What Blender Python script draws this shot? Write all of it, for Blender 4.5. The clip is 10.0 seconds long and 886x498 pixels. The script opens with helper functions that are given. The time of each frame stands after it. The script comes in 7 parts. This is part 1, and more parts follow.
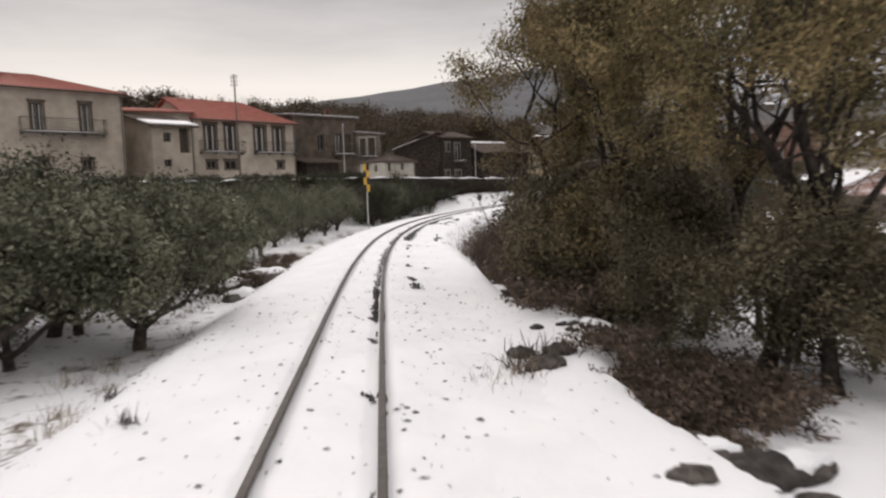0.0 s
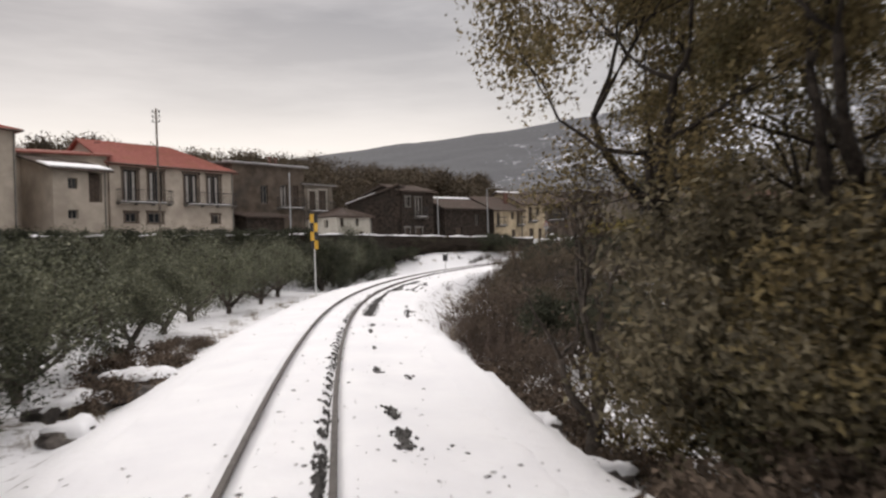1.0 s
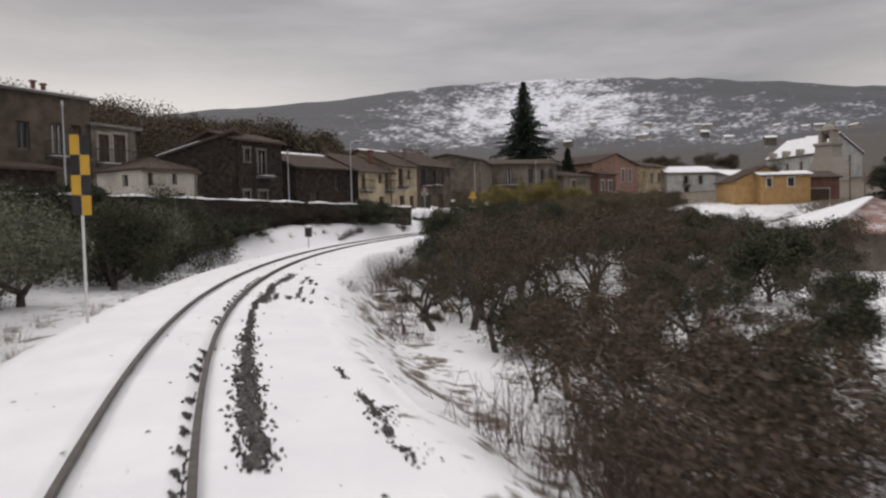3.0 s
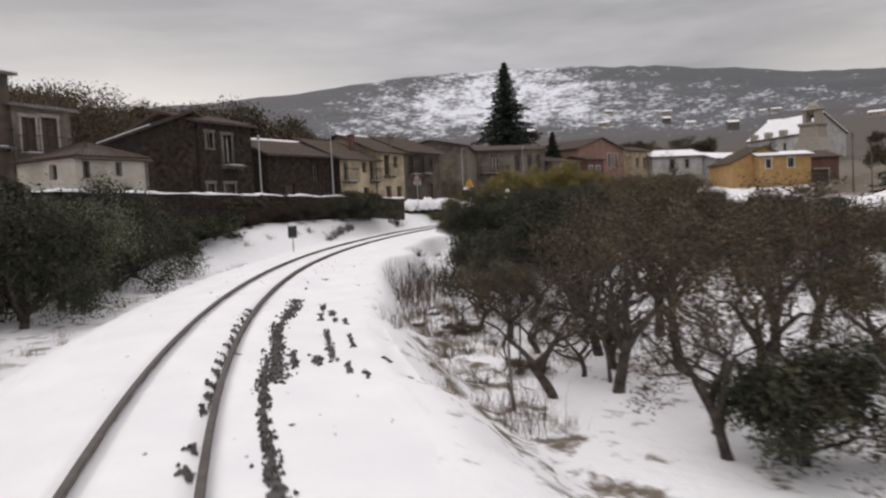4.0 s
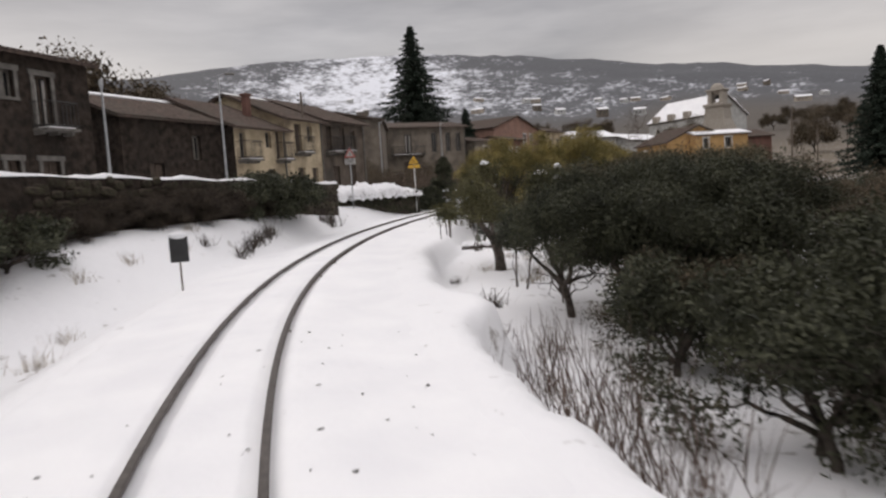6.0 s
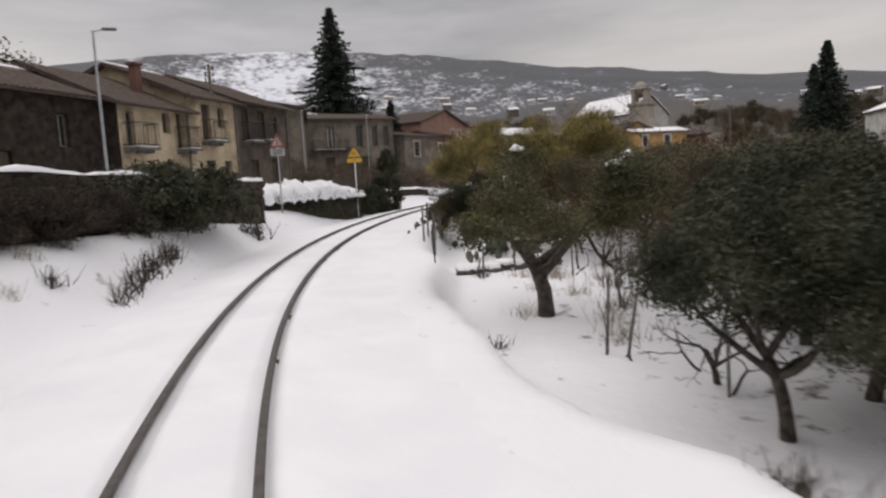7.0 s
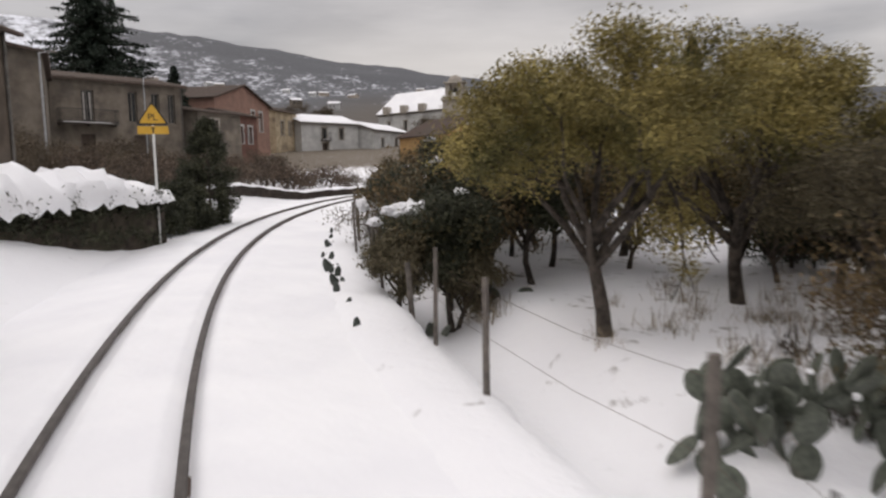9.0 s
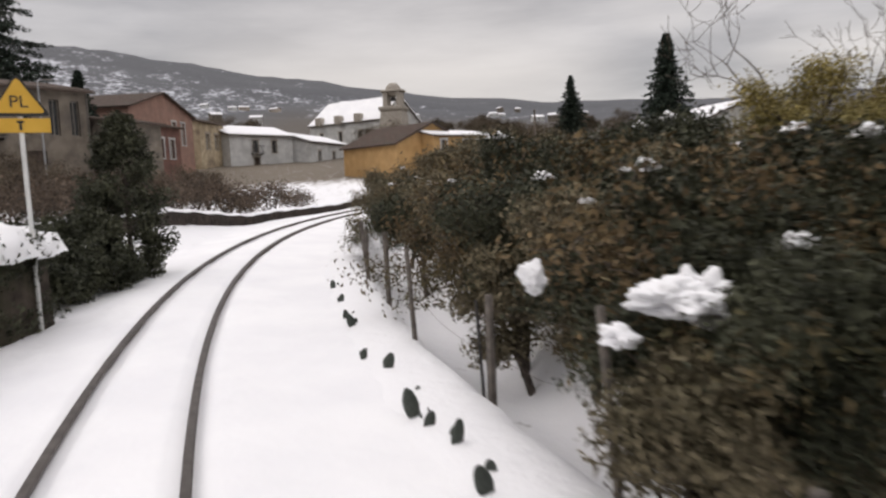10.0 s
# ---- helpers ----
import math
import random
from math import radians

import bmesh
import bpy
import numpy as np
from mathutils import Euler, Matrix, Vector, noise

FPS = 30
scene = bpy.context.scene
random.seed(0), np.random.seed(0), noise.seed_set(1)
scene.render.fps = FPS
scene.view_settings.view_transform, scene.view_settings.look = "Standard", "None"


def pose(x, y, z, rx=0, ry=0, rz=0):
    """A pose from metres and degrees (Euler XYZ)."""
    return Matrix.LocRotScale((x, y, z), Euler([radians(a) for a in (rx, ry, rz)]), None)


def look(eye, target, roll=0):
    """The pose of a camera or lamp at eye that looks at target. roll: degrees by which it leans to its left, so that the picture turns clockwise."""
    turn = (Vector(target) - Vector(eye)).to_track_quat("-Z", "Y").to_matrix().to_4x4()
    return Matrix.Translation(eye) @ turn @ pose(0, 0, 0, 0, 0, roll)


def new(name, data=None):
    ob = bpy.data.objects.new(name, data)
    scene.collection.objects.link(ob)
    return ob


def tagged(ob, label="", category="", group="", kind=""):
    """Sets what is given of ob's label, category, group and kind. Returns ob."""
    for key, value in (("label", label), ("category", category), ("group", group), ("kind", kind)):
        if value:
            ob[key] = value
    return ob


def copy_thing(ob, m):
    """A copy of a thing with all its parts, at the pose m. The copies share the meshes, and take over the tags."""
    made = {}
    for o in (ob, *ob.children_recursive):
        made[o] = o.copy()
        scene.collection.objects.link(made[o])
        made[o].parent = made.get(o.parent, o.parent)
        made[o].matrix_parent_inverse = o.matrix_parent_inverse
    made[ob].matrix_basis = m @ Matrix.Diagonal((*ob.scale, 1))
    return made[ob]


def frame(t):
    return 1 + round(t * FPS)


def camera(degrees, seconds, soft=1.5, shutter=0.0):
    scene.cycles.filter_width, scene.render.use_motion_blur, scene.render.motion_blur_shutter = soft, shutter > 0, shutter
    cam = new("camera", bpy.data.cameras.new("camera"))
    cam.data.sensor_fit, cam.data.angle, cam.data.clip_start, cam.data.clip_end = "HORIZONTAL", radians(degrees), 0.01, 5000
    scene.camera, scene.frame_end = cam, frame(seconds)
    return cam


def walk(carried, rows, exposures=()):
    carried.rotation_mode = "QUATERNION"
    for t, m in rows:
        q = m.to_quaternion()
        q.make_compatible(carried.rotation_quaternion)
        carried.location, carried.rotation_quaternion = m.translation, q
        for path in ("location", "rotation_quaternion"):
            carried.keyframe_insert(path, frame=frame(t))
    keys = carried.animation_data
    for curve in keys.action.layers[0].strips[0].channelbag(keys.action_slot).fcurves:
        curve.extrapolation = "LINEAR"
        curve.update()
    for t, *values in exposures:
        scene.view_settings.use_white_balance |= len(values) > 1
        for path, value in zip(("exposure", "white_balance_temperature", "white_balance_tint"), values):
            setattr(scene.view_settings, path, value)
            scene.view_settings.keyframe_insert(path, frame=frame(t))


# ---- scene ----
# ------------------------------------------------------------------ camera
cam = camera(64.9, 10.0, soft=2.4, shutter=0.25)
ROWS = [
    (0, 0.559, 0.053, 2.052, 0.00, -4.93, 2.03),
    (0.5, 0.159, 4.349, 1.987, -1.51, -3.69, 2.33),
    (1, -0.217, 8.643, 1.936, -3.97, -0.08, 1.68),
    (1.5, -0.588, 12.929, 1.899, -6.26, -1.67, 2.98),
    (2, -0.949, 17.224, 1.876, -8.45, -1.82, 2.55),
    (2.5, -1.246, 21.543, 1.859, -16.21, -3.37, 3.35),
    (3, -1.465, 25.865, 1.857, -18.40, -2.67, 1.30),
    (4.5, -1.387, 38.685, 1.955, -23.71, -3.98, 4.43),
    (5, -0.949, 42.913, 2.012, -26.23, -4.22, 5.52),
    (5.5, -0.254, 47.093, 2.073, -29.05, -4.82, 5.13),
    (7, 3.327, 59.252, 2.267, -39.81, -5.44, 3.43),
    (7.5, 5.022, 63.102, 2.334, -43.58, -7.24, 5.47),
    (8, 6.965, 66.814, 2.399, -47.65, -7.27, 1.92),
    (8.5, 9.117, 70.346, 2.463, -53.69, -5.30, 2.91),
    (9, 11.436, 73.705, 2.526, -57.96, -6.51, 1.09),
    (9.5, 13.898, 76.909, 2.593, -61.00, -5.62, 1.58),
    (10, 16.511, 79.970, 2.661, -64.10, -5.69, 2.46),
]
walk(cam, [(t, pose(x, y, z, 90 + pitch, roll, yaw)) for t, x, y, z, yaw, pitch, roll in ROWS],
     exposures=[(t, e, 7000 if t < 1.2 else 6860, 13) for t, e in ((0, -0.07), (0.5, 0.03), (1, 0.03), (2, -0.18), (2.5, -0.32), (3, -0.34), (4.5, -0.15), (5.5, -0.16), (7, -0.22), (8, -0.20), (8.5, -0.09), (9.5, -0.04), (10, 0.05))])

# ------------------------------------------------------------------ light
SUN_EL, SUN_AZ = 38, -25
world = bpy.data.worlds.new("world")
scene.world = world
world.use_nodes = True


def build_world():
    nt = world.node_tree
    nt.nodes.clear()
    N, L = nt.nodes.new, nt.links.new
    out, bg = N("ShaderNodeOutputWorld"), N("ShaderNodeBackground")
    sky = N("ShaderNodeTexSky")
    sky.sky_type, sky.sun_disc = "NISHITA", False
    sky.sun_elevation, sky.sun_rotation = radians(SUN_EL), radians(SUN_AZ)
    tc, sep = N("ShaderNodeTexCoord"), N("ShaderNodeSeparateXYZ")
    L(tc.outputs["Generated"], sep.inputs[0])
    # cloud deck: long flat bands, denser aloft
    mp = N("ShaderNodeMapping")
    mp.inputs["Scale"].default_value = (1.0, 1.0, 5.5)
    L(tc.outputs["Generated"], mp.inputs[0])
    no = N("ShaderNodeTexNoise")
    no.inputs["Scale"].default_value, no.inputs["Detail"].default_value, no.inputs["Roughness"].default_value = 2.3, 6.0, 0.55
    L(mp.outputs[0], no.inputs["Vector"])
    ramp = N("ShaderNodeValToRGB")
    e = ramp.color_ramp.elements
    e[0].position, e[0].color = 0.36, (0.325, 0.327, 0.345, 1)
    e[1].position, e[1].color = 0.66, (0.555, 0.555, 0.572, 1)
    L(no.outputs["Fac"], ramp.inputs[0])
    # thin bright gap in the clouds low over the hills
    gap = N("ShaderNodeValToRGB")
    g = gap.color_ramp.elements
    g[0].position, g[0].color = 0.03, (0.30, 0.30, 0.30, 1)
    g[1].position, g[1].color = 0.32, (0, 0, 0, 1)
    for p, v in ((0.145, 0.85), (0.205, 0.34)):
        k = g.new(p)
        k.color = (v, v, v, 1)
    L(sep.outputs["Z"], gap.inputs[0])
    mp2 = N("ShaderNodeMapping")
    mp2.inputs["Scale"].default_value = (1.0, 1.0, 3.0)
    mp2.inputs["Location"].default_value = (0.35, 0.1, 0.4)
    L(tc.outputs["Generated"], mp2.inputs[0])
    no2 = N("ShaderNodeTexNoise")
    no2.inputs["Scale"].default_value, no2.inputs["Detail"].default_value = 2.2, 3.0
    L(mp2.outputs[0], no2.inputs["Vector"])
    r2 = N("ShaderNodeMapRange")
    r2.inputs["From Min"].default_value, r2.inputs["From Max"].default_value, r2.inputs["To Max"].default_value = 0.42, 0.66, 0.7
    L(no2.outputs["Fac"], r2.inputs["Value"])
    mul = N("ShaderNodeMath")
    mul.operation = "MULTIPLY"
    L(gap.outputs["Color"], mul.inputs[0])
    # the gap is widest over the saddle behind the village and low over the eastern hills
    wide = r2.outputs["Result"]
    for azm, reach, ht, most in ((-12, 34, 0.15, 1.0), (60, 22, 0.11, 0.6)):
        dp = N("ShaderNodeVectorMath")
        dp.operation = "DOT_PRODUCT"
        dp.inputs[1].default_value = (math.sin(radians(azm)) * 0.99, math.cos(radians(azm)) * 0.99, ht)
        L(tc.outputs["Generated"], dp.inputs[0])
        lobe = N("ShaderNodeMapRange")
        lobe.interpolation_type = "SMOOTHSTEP"
        lobe.inputs["From Min"].default_value, lobe.inputs["From Max"].default_value = math.cos(radians(reach)), math.cos(radians(reach * 0.3))
        lobe.inputs["To Max"].default_value = most
        L(dp.outputs["Value"], lobe.inputs["Value"])
        mxx = N("ShaderNodeMath")
        mxx.operation = "MAXIMUM"
        L(wide, mxx.inputs[0])
        L(lobe.outputs["Result"], mxx.inputs[1])
        wide = mxx.outputs[0]
    L(wide, mul.inputs[1])
    mix = N("ShaderNodeMixRGB")
    mix.inputs["Color2"].default_value = (0.92, 0.89, 0.86, 1)
    L(mul.outputs[0], mix.inputs["Fac"])
    L(ramp.outputs["Color"], mix.inputs["Color1"])
    # an overcast sky is about three times as bright overhead as at the horizon
    up = N("ShaderNodeMapRange")
    up.interpolation_type = "SMOOTHSTEP"
    up.inputs["From Min"].default_value, up.inputs["From Max"].default_value = 0.30, 0.9
    up.inputs["To Min"].default_value, up.inputs["To Max"].default_value = 1.0, 3.3
    L(sep.outputs["Z"], up.inputs["Value"])
    vm = N("ShaderNodeVectorMath")
    vm.operation = "SCALE"
    L(mix.outputs["Color"], vm.inputs[0])
    L(up.outputs["Result"], vm.inputs["Scale"])
    sk = N("ShaderNodeVectorMath")
    sk.operation = "SCALE"
    sk.inputs["Scale"].default_value = 0.012
    L(sky.outputs[0], sk.inputs[0])
    add = N("ShaderNodeVectorMath")
    L(vm.outputs[0], add.inputs[0])
    L(sk.outputs[0], add.inputs[1])
    L(add.outputs[0], bg.inputs["Color"])
    bg.inputs["Strength"].default_value = 1.0
    L(bg.outputs[0], out.inputs[0])


build_world()
sun = new("sun", bpy.data.lights.new("sun", "SUN"))
sun.data.energy, sun.data.angle, sun.data.color = 0.5, radians(40), (1.0, 0.96, 0.9)
_d = Vector((math.sin(radians(SUN_AZ)) * math.cos(radians(SUN_EL)), math.cos(radians(SUN_AZ)) * math.cos(radians(SUN_EL)), math.sin(radians(SUN_EL))))
sun.matrix_world = look(_d * 50, (0, 0, 0))


# ------------------------------------------------------------------ materials
def mat(name, c1, c2, scale=4.0, rough=0.85, bump=0.3, bscale=30.0, metal=0.0, c3=None, s3=0.7, lo=0.35, hi=0.65, rand=0.0, bdist=0.02, coord="Object", squash=(1, 1, 1), island=False, amt3=0.5):
    """Two-scale noise colour with a fine bump. c3: a stain of larger scale s3. rand: spread of brightness from piece to piece."""
    m = bpy.data.materials.new(name)
    m.use_nodes = True
    nt = m.node_tree
    N, L = nt.nodes.new, nt.links.new
    b = nt.nodes["Principled BSDF"]
    b.inputs["Roughness"].default_value, b.inputs["Metallic"].default_value = rough, metal
    b.inputs["Specular IOR Level"].default_value = 0.2 if island or rough > 0.93 else 0.5
    tc, mp = N("ShaderNodeTexCoord"), N("ShaderNodeMapping")
    mp.inputs["Scale"].default_value = squash
    L(tc.outputs[coord], mp.inputs[0])
    n1 = N("ShaderNodeTexNoise")
    n1.inputs["Scale"].default_value, n1.inputs["Detail"].default_value = scale, 5
    L(mp.outputs[0], n1.inputs["Vector"])
    r = N("ShaderNodeValToRGB")
    e = r.color_ramp.elements
    e[0].position, e[0].color, e[1].position, e[1].color = lo, (*c1, 1), hi, (*c2, 1)
    L(n1.outputs["Fac"], r.inputs[0])
    col = r.outputs["Color"]
    if c3:
        n3 = N("ShaderNodeTexNoise")
        n3.inputs["Scale"].default_value, n3.inputs["Detail"].default_value, n3.inputs["Roughness"].default_value = s3, 6, 0.62
        L(mp.outputs[0], n3.inputs["Vector"])
        mr = N("ShaderNodeMapRange")
        mr.inputs["From Min"].default_value, mr.inputs["From Max"].default_value, mr.inputs["To Max"].default_value = 0.47, 0.66, amt3 * 1.5
        L(n3.outputs["Fac"], mr.inputs["Value"])
        mx = N("ShaderNodeMixRGB")
        mx.inputs["Color2"].default_value = (*c3, 1)
        L(mr.outputs["Result"], mx.inputs["Fac"])
        L(col, mx.inputs["Color1"])
        col = mx.outputs["Color"]
    if rand:
        src = N("ShaderNodeNewGeometry").outputs["Random Per Island"] if island else N("ShaderNodeObjectInfo").outputs["Random"]
        mr = N("ShaderNodeMapRange")
        mr.inputs["To Min"].default_value, mr.inputs["To Max"].default_value = 1 - rand, 1 + rand
        L(src, mr.inputs["Value"])
        hs = N("ShaderNodeHueSaturation")
        L(mr.outputs["Result"], hs.inputs["Value"])
        L(col, hs.inputs["Color"])
        col = hs.outputs["Color"]
    L(col, b.inputs["Base Color"])
    if bump:
        nb = N("ShaderNodeTexNoise")
        nb.inputs["Scale"].default_value, nb.inputs["Detail"].default_value = bscale, 4
        L(mp.outputs[0], nb.inputs["Vector"])
        bp = N("ShaderNodeBump")
        bp.inputs["Strength"].default_value, bp.inputs["Distance"].default_value = bump, bdist
        L(nb.outputs["Fac"], bp.inputs["Height"])
        L(bp.outputs[0], b.inputs["Normal"])
    return m


SNOW = mat("snow", (0.80, 0.80, 0.82), (0.86, 0.86, 0.87), 0.8, 0.75, 0.5, 2.2, bdist=0.10)
SNOW_THIN = mat("patchy_snow", (0.80, 0.80, 0.82), (0.86, 0.86, 0.87), 0.8, 0.75, 0.5, 5.0, bdist=0.08, c3=(0.20, 0.17, 0.12), s3=0.9, amt3=0.5)
STEEL = mat("rail_steel", (0.05, 0.042, 0.037), (0.10, 0.086, 0.078), 9, 0.6, 0.2, 60, metal=0.2)
RUST = mat("rail_rust", (0.06, 0.042, 0.034), (0.11, 0.075, 0.055), 14, 0.8, 0.4, 60)
BALLAST = mat("ballast_stone", (0.045, 0.043, 0.040), (0.12, 0.115, 0.11), 9, 0.95, 0.6, 40, rand=0.35, island=True)
SLEEPER = mat("sleeper_wood", (0.035, 0.028, 0.024), (0.085, 0.065, 0.05), 8, 0.95, 0.6, 50)
SUNOLIVE = mat("yellowish_olive_leaf", (0.068, 0.064, 0.030), (0.165, 0.152, 0.075), 1.3, 0.65, 0, rand=0.45, island=True, c3=(0.045, 0.05, 0.026), s3=0.7, amt3=0.6)
BARK = mat("olive_bark", (0.045, 0.038, 0.032), (0.12, 0.10, 0.085), 7, 0.95, 0.9, 22, bdist=0.04)
BARK_DARK = mat("dark_oak_bark", (0.022, 0.018, 0.015), (0.065, 0.053, 0.044), 8, 0.95, 0.9, 24, bdist=0.04)
BROWNTRIM = mat("brown_window_surround", (0.085, 0.062, 0.048), (0.14, 0.105, 0.082), 4, 0.85, 0.3, 30)
BARK_PALE = mat("pale_bark", (0.07, 0.055, 0.045), (0.17, 0.14, 0.115), 9, 0.95, 0.8, 26, bdist=0.03)
OLIVE = mat("olive_leaf", (0.082, 0.086, 0.056), (0.185, 0.188, 0.128), 1.5, 0.6, 0, rand=0.45, island=True)
DARKLEAF = mat("dark_leaf", (0.028, 0.031, 0.019), (0.074, 0.077, 0.047), 1.5, 0.6, 0, rand=0.45, island=True)
BROWNLEAF = mat("withered_oak_leaf", (0.085, 0.058, 0.030), (0.19, 0.135, 0.070), 1.2, 0.75, 0, rand=0.5, island=True, c3=(0.07, 0.068, 0.034), s3=0.6, amt3=0.6)
MIMOSA = mat("yellow_green_leaf", (0.175, 0.143, 0.051), (0.36, 0.288, 0.1), 1.3, 0.65, 0, rand=0.4, island=True, c3=(0.05, 0.06, 0.025), s3=0.7, amt3=0.6)
OAKLEAF = mat("olive_brown_oak_leaf", (0.125, 0.095, 0.045), (0.27, 0.205, 0.10), 1.2, 0.7, 0, rand=0.5, island=True, c3=(0.06, 0.062, 0.03), s3=0.6, amt3=0.6)
BROWNOLIVE = mat("brown_olive_leaf", (0.092, 0.077, 0.049), (0.20, 0.167, 0.105), 1.2, 0.7, 0, rand=0.5, island=True, c3=(0.045, 0.048, 0.028), s3=0.6, amt3=0.5)
HOLLOWLEAF = mat("withered_brown_leaf", (0.060, 0.046, 0.031), (0.150, 0.115, 0.077), 1.2, 0.7, 0, rand=0.45, island=True, c3=(0.035, 0.037, 0.022), s3=0.6, amt3=0.5)
THORN = mat("dark_thorn_twig", (0.030, 0.024, 0.019), (0.082, 0.064, 0.049), 2.0, 0.9, 0, rand=0.4, island=True)
BRAMBLE = mat("withered_bramble", (0.064, 0.048, 0.036), (0.157, 0.117, 0.087), 2.0, 0.85, 0, rand=0.45, island=True)
PADDARK = mat("dark_cactus_pad", (0.022, 0.028, 0.022), (0.05, 0.06, 0.048), 6, 0.6, 0.3, 30, rand=0.25)
NEEDLE = mat("fir_needle", (0.012, 0.020, 0.014), (0.035, 0.048, 0.034), 1.5, 0.7, 0, rand=0.4, island=True)
TWIG = mat("bare_twig", (0.075, 0.055, 0.045), (0.16, 0.12, 0.10), 5, 0.95, 0, rand=0.35, island=True)
DRYGRASS = mat("dry_stalk", (0.16, 0.125, 0.085), (0.32, 0.26, 0.18), 5, 0.95, 0, rand=0.35, island=True)
CACTUS = mat("prickly_pear_pad", (0.048, 0.056, 0.042), (0.115, 0.126, 0.096), 6, 0.55, 0.3, 30, rand=0.25)
CREAM = mat("cream_plaster", (0.40, 0.345, 0.285), (0.51, 0.445, 0.37), 1.2, 0.92, 0.3, 25, c3=(0.29, 0.245, 0.20), s3=0.45, amt3=0.4)
CREAM_PALE = mat("pale_plaster", (0.46, 0.43, 0.37), (0.58, 0.55, 0.48), 1.4, 0.92, 0.3, 25, c3=(0.30, 0.28, 0.22), s3=0.5)
BROWNPLASTER = mat("brown_plaster", (0.07, 0.052, 0.038), (0.135, 0.105, 0.08), 1.4, 0.92, 0.4, 20, c3=(0.05, 0.043, 0.036), s3=0.6)
GREYPLASTER = mat("grey_plaster", (0.13, 0.108, 0.085), (0.215, 0.183, 0.148), 1.4, 0.92, 0.4, 20, c3=(0.08, 0.07, 0.06), s3=0.6)
YELLOWPL = mat("yellow_plaster", (0.40, 0.325, 0.215), (0.58, 0.475, 0.33), 1.6, 0.92, 0.4, 25, c3=(0.19, 0.145, 0.105), s3=0.75, amt3=0.55)
ORANGE = mat("orange_plaster", (0.36, 0.215, 0.085), (0.45, 0.28, 0.12), 1.4, 0.9, 0.3, 25, c3=(0.34, 0.21, 0.09), s3=0.6, amt3=0.4)
PINK = mat("pink_plaster", (0.27, 0.16, 0.125), (0.35, 0.21, 0.165), 1.4, 0.9, 0.3, 25, c3=(0.23, 0.15, 0.12), s3=0.6, amt3=0.4)
REDPL = mat("brick_red_plaster", (0.12, 0.060, 0.048), (0.18, 0.09, 0.07), 1.4, 0.9, 0.3, 25)
WHITEPL = mat("white_plaster", (0.48, 0.48, 0.47), (0.60, 0.60, 0.58), 1.4, 0.9, 0.3, 25, c3=(0.32, 0.32, 0.31), s3=0.6, amt3=0.4)
LAVA = mat("dark_lava_stone", (0.018, 0.014, 0.011), (0.06, 0.045, 0.036), 3.5, 0.95, 1.0, 6, bdist=0.08, c3=(0.03, 0.025, 0.021), s3=0.8)
LAVA_PIECE = mat("lava_stone_block", (0.040, 0.036, 0.033), (0.12, 0.105, 0.095), 4, 0.95, 0.8, 16, bdist=0.03, rand=0.35)
WALLST = mat("mossy_wall_stone", (0.03, 0.024, 0.019), (0.095, 0.076, 0.06), 4, 0.95, 0.8, 14, bdist=0.04, rand=0.3, c3=(0.05, 0.05, 0.028), s3=1.1)
TILE = mat("terracotta_tile", (0.26, 0.082, 0.066), (0.36, 0.128, 0.102), 6, 0.85, 0.3, 40, c3=(0.26, 0.10, 0.06), s3=0.8)
TILE_OLD = mat("old_roof_tile", (0.055, 0.039, 0.032), (0.115, 0.08, 0.064), 5, 0.9, 0.4, 30, c3=(0.08, 0.07, 0.055), s3=0.8)
TILE_FROST = mat("snow_dusted_tile", (0.26, 0.15, 0.125), (0.38, 0.25, 0.215), 6, 0.85, 0.3, 40, c3=(0.72, 0.72, 0.74), s3=1.3, amt3=0.5)
WOOD = mat("brown_shutter_wood", (0.045, 0.032, 0.024), (0.095, 0.068, 0.05), 6, 0.8, 0.3, 40)
SHUT_PALE = mat("pale_shutter", (0.36, 0.34, 0.31), (0.46, 0.43, 0.40), 5, 0.8, 0.2, 40)
FRAME = mat("window_frame_paint", (0.13, 0.115, 0.10), (0.21, 0.19, 0.165), 5, 0.7, 0.1, 40)
STONETRIM = mat("cut_stone_trim", (0.30, 0.27, 0.23), (0.42, 0.38, 0.33), 4, 0.9, 0.3, 30)
CONCRETE = mat("concrete", (0.10, 0.092, 0.082), (0.19, 0.178, 0.16), 3, 0.9, 0.3, 30, c3=(0.14, 0.13, 0.12), s3=0.8)
IRON = mat("dark_iron", (0.03, 0.03, 0.032), (0.07, 0.065, 0.06), 8, 0.6, 0.1, 40, metal=0.4)
GALV = mat("galvanised_steel", (0.34, 0.35, 0.36), (0.46, 0.47, 0.48), 6, 0.5, 0.1, 40, metal=0.3)
POLEWOOD = mat("weathered_pole_wood", (0.10, 0.08, 0.065), (0.20, 0.165, 0.135), 8, 0.9, 0.5, 30)
POSTGREY = mat("grey_fence_post", (0.09, 0.078, 0.068), (0.18, 0.155, 0.135), 8, 0.9, 0.5, 30)
YELLOW = mat("yellow_sign_paint", (0.60, 0.34, 0.03), (0.68, 0.40, 0.05), 3, 0.5, 0, 10)
BLACK = mat("black_paint", (0.012, 0.012, 0.012), (0.03, 0.03, 0.03), 3, 0.6, 0, 10)
SIGNGREY = mat("dull_sign_white", (0.30, 0.29, 0.28), (0.40, 0.39, 0.37), 5, 0.7, 0, 10)
WHITEP = mat("white_paint", (0.62, 0.62, 0.60), (0.74, 0.74, 0.72), 3, 0.6, 0, 10)
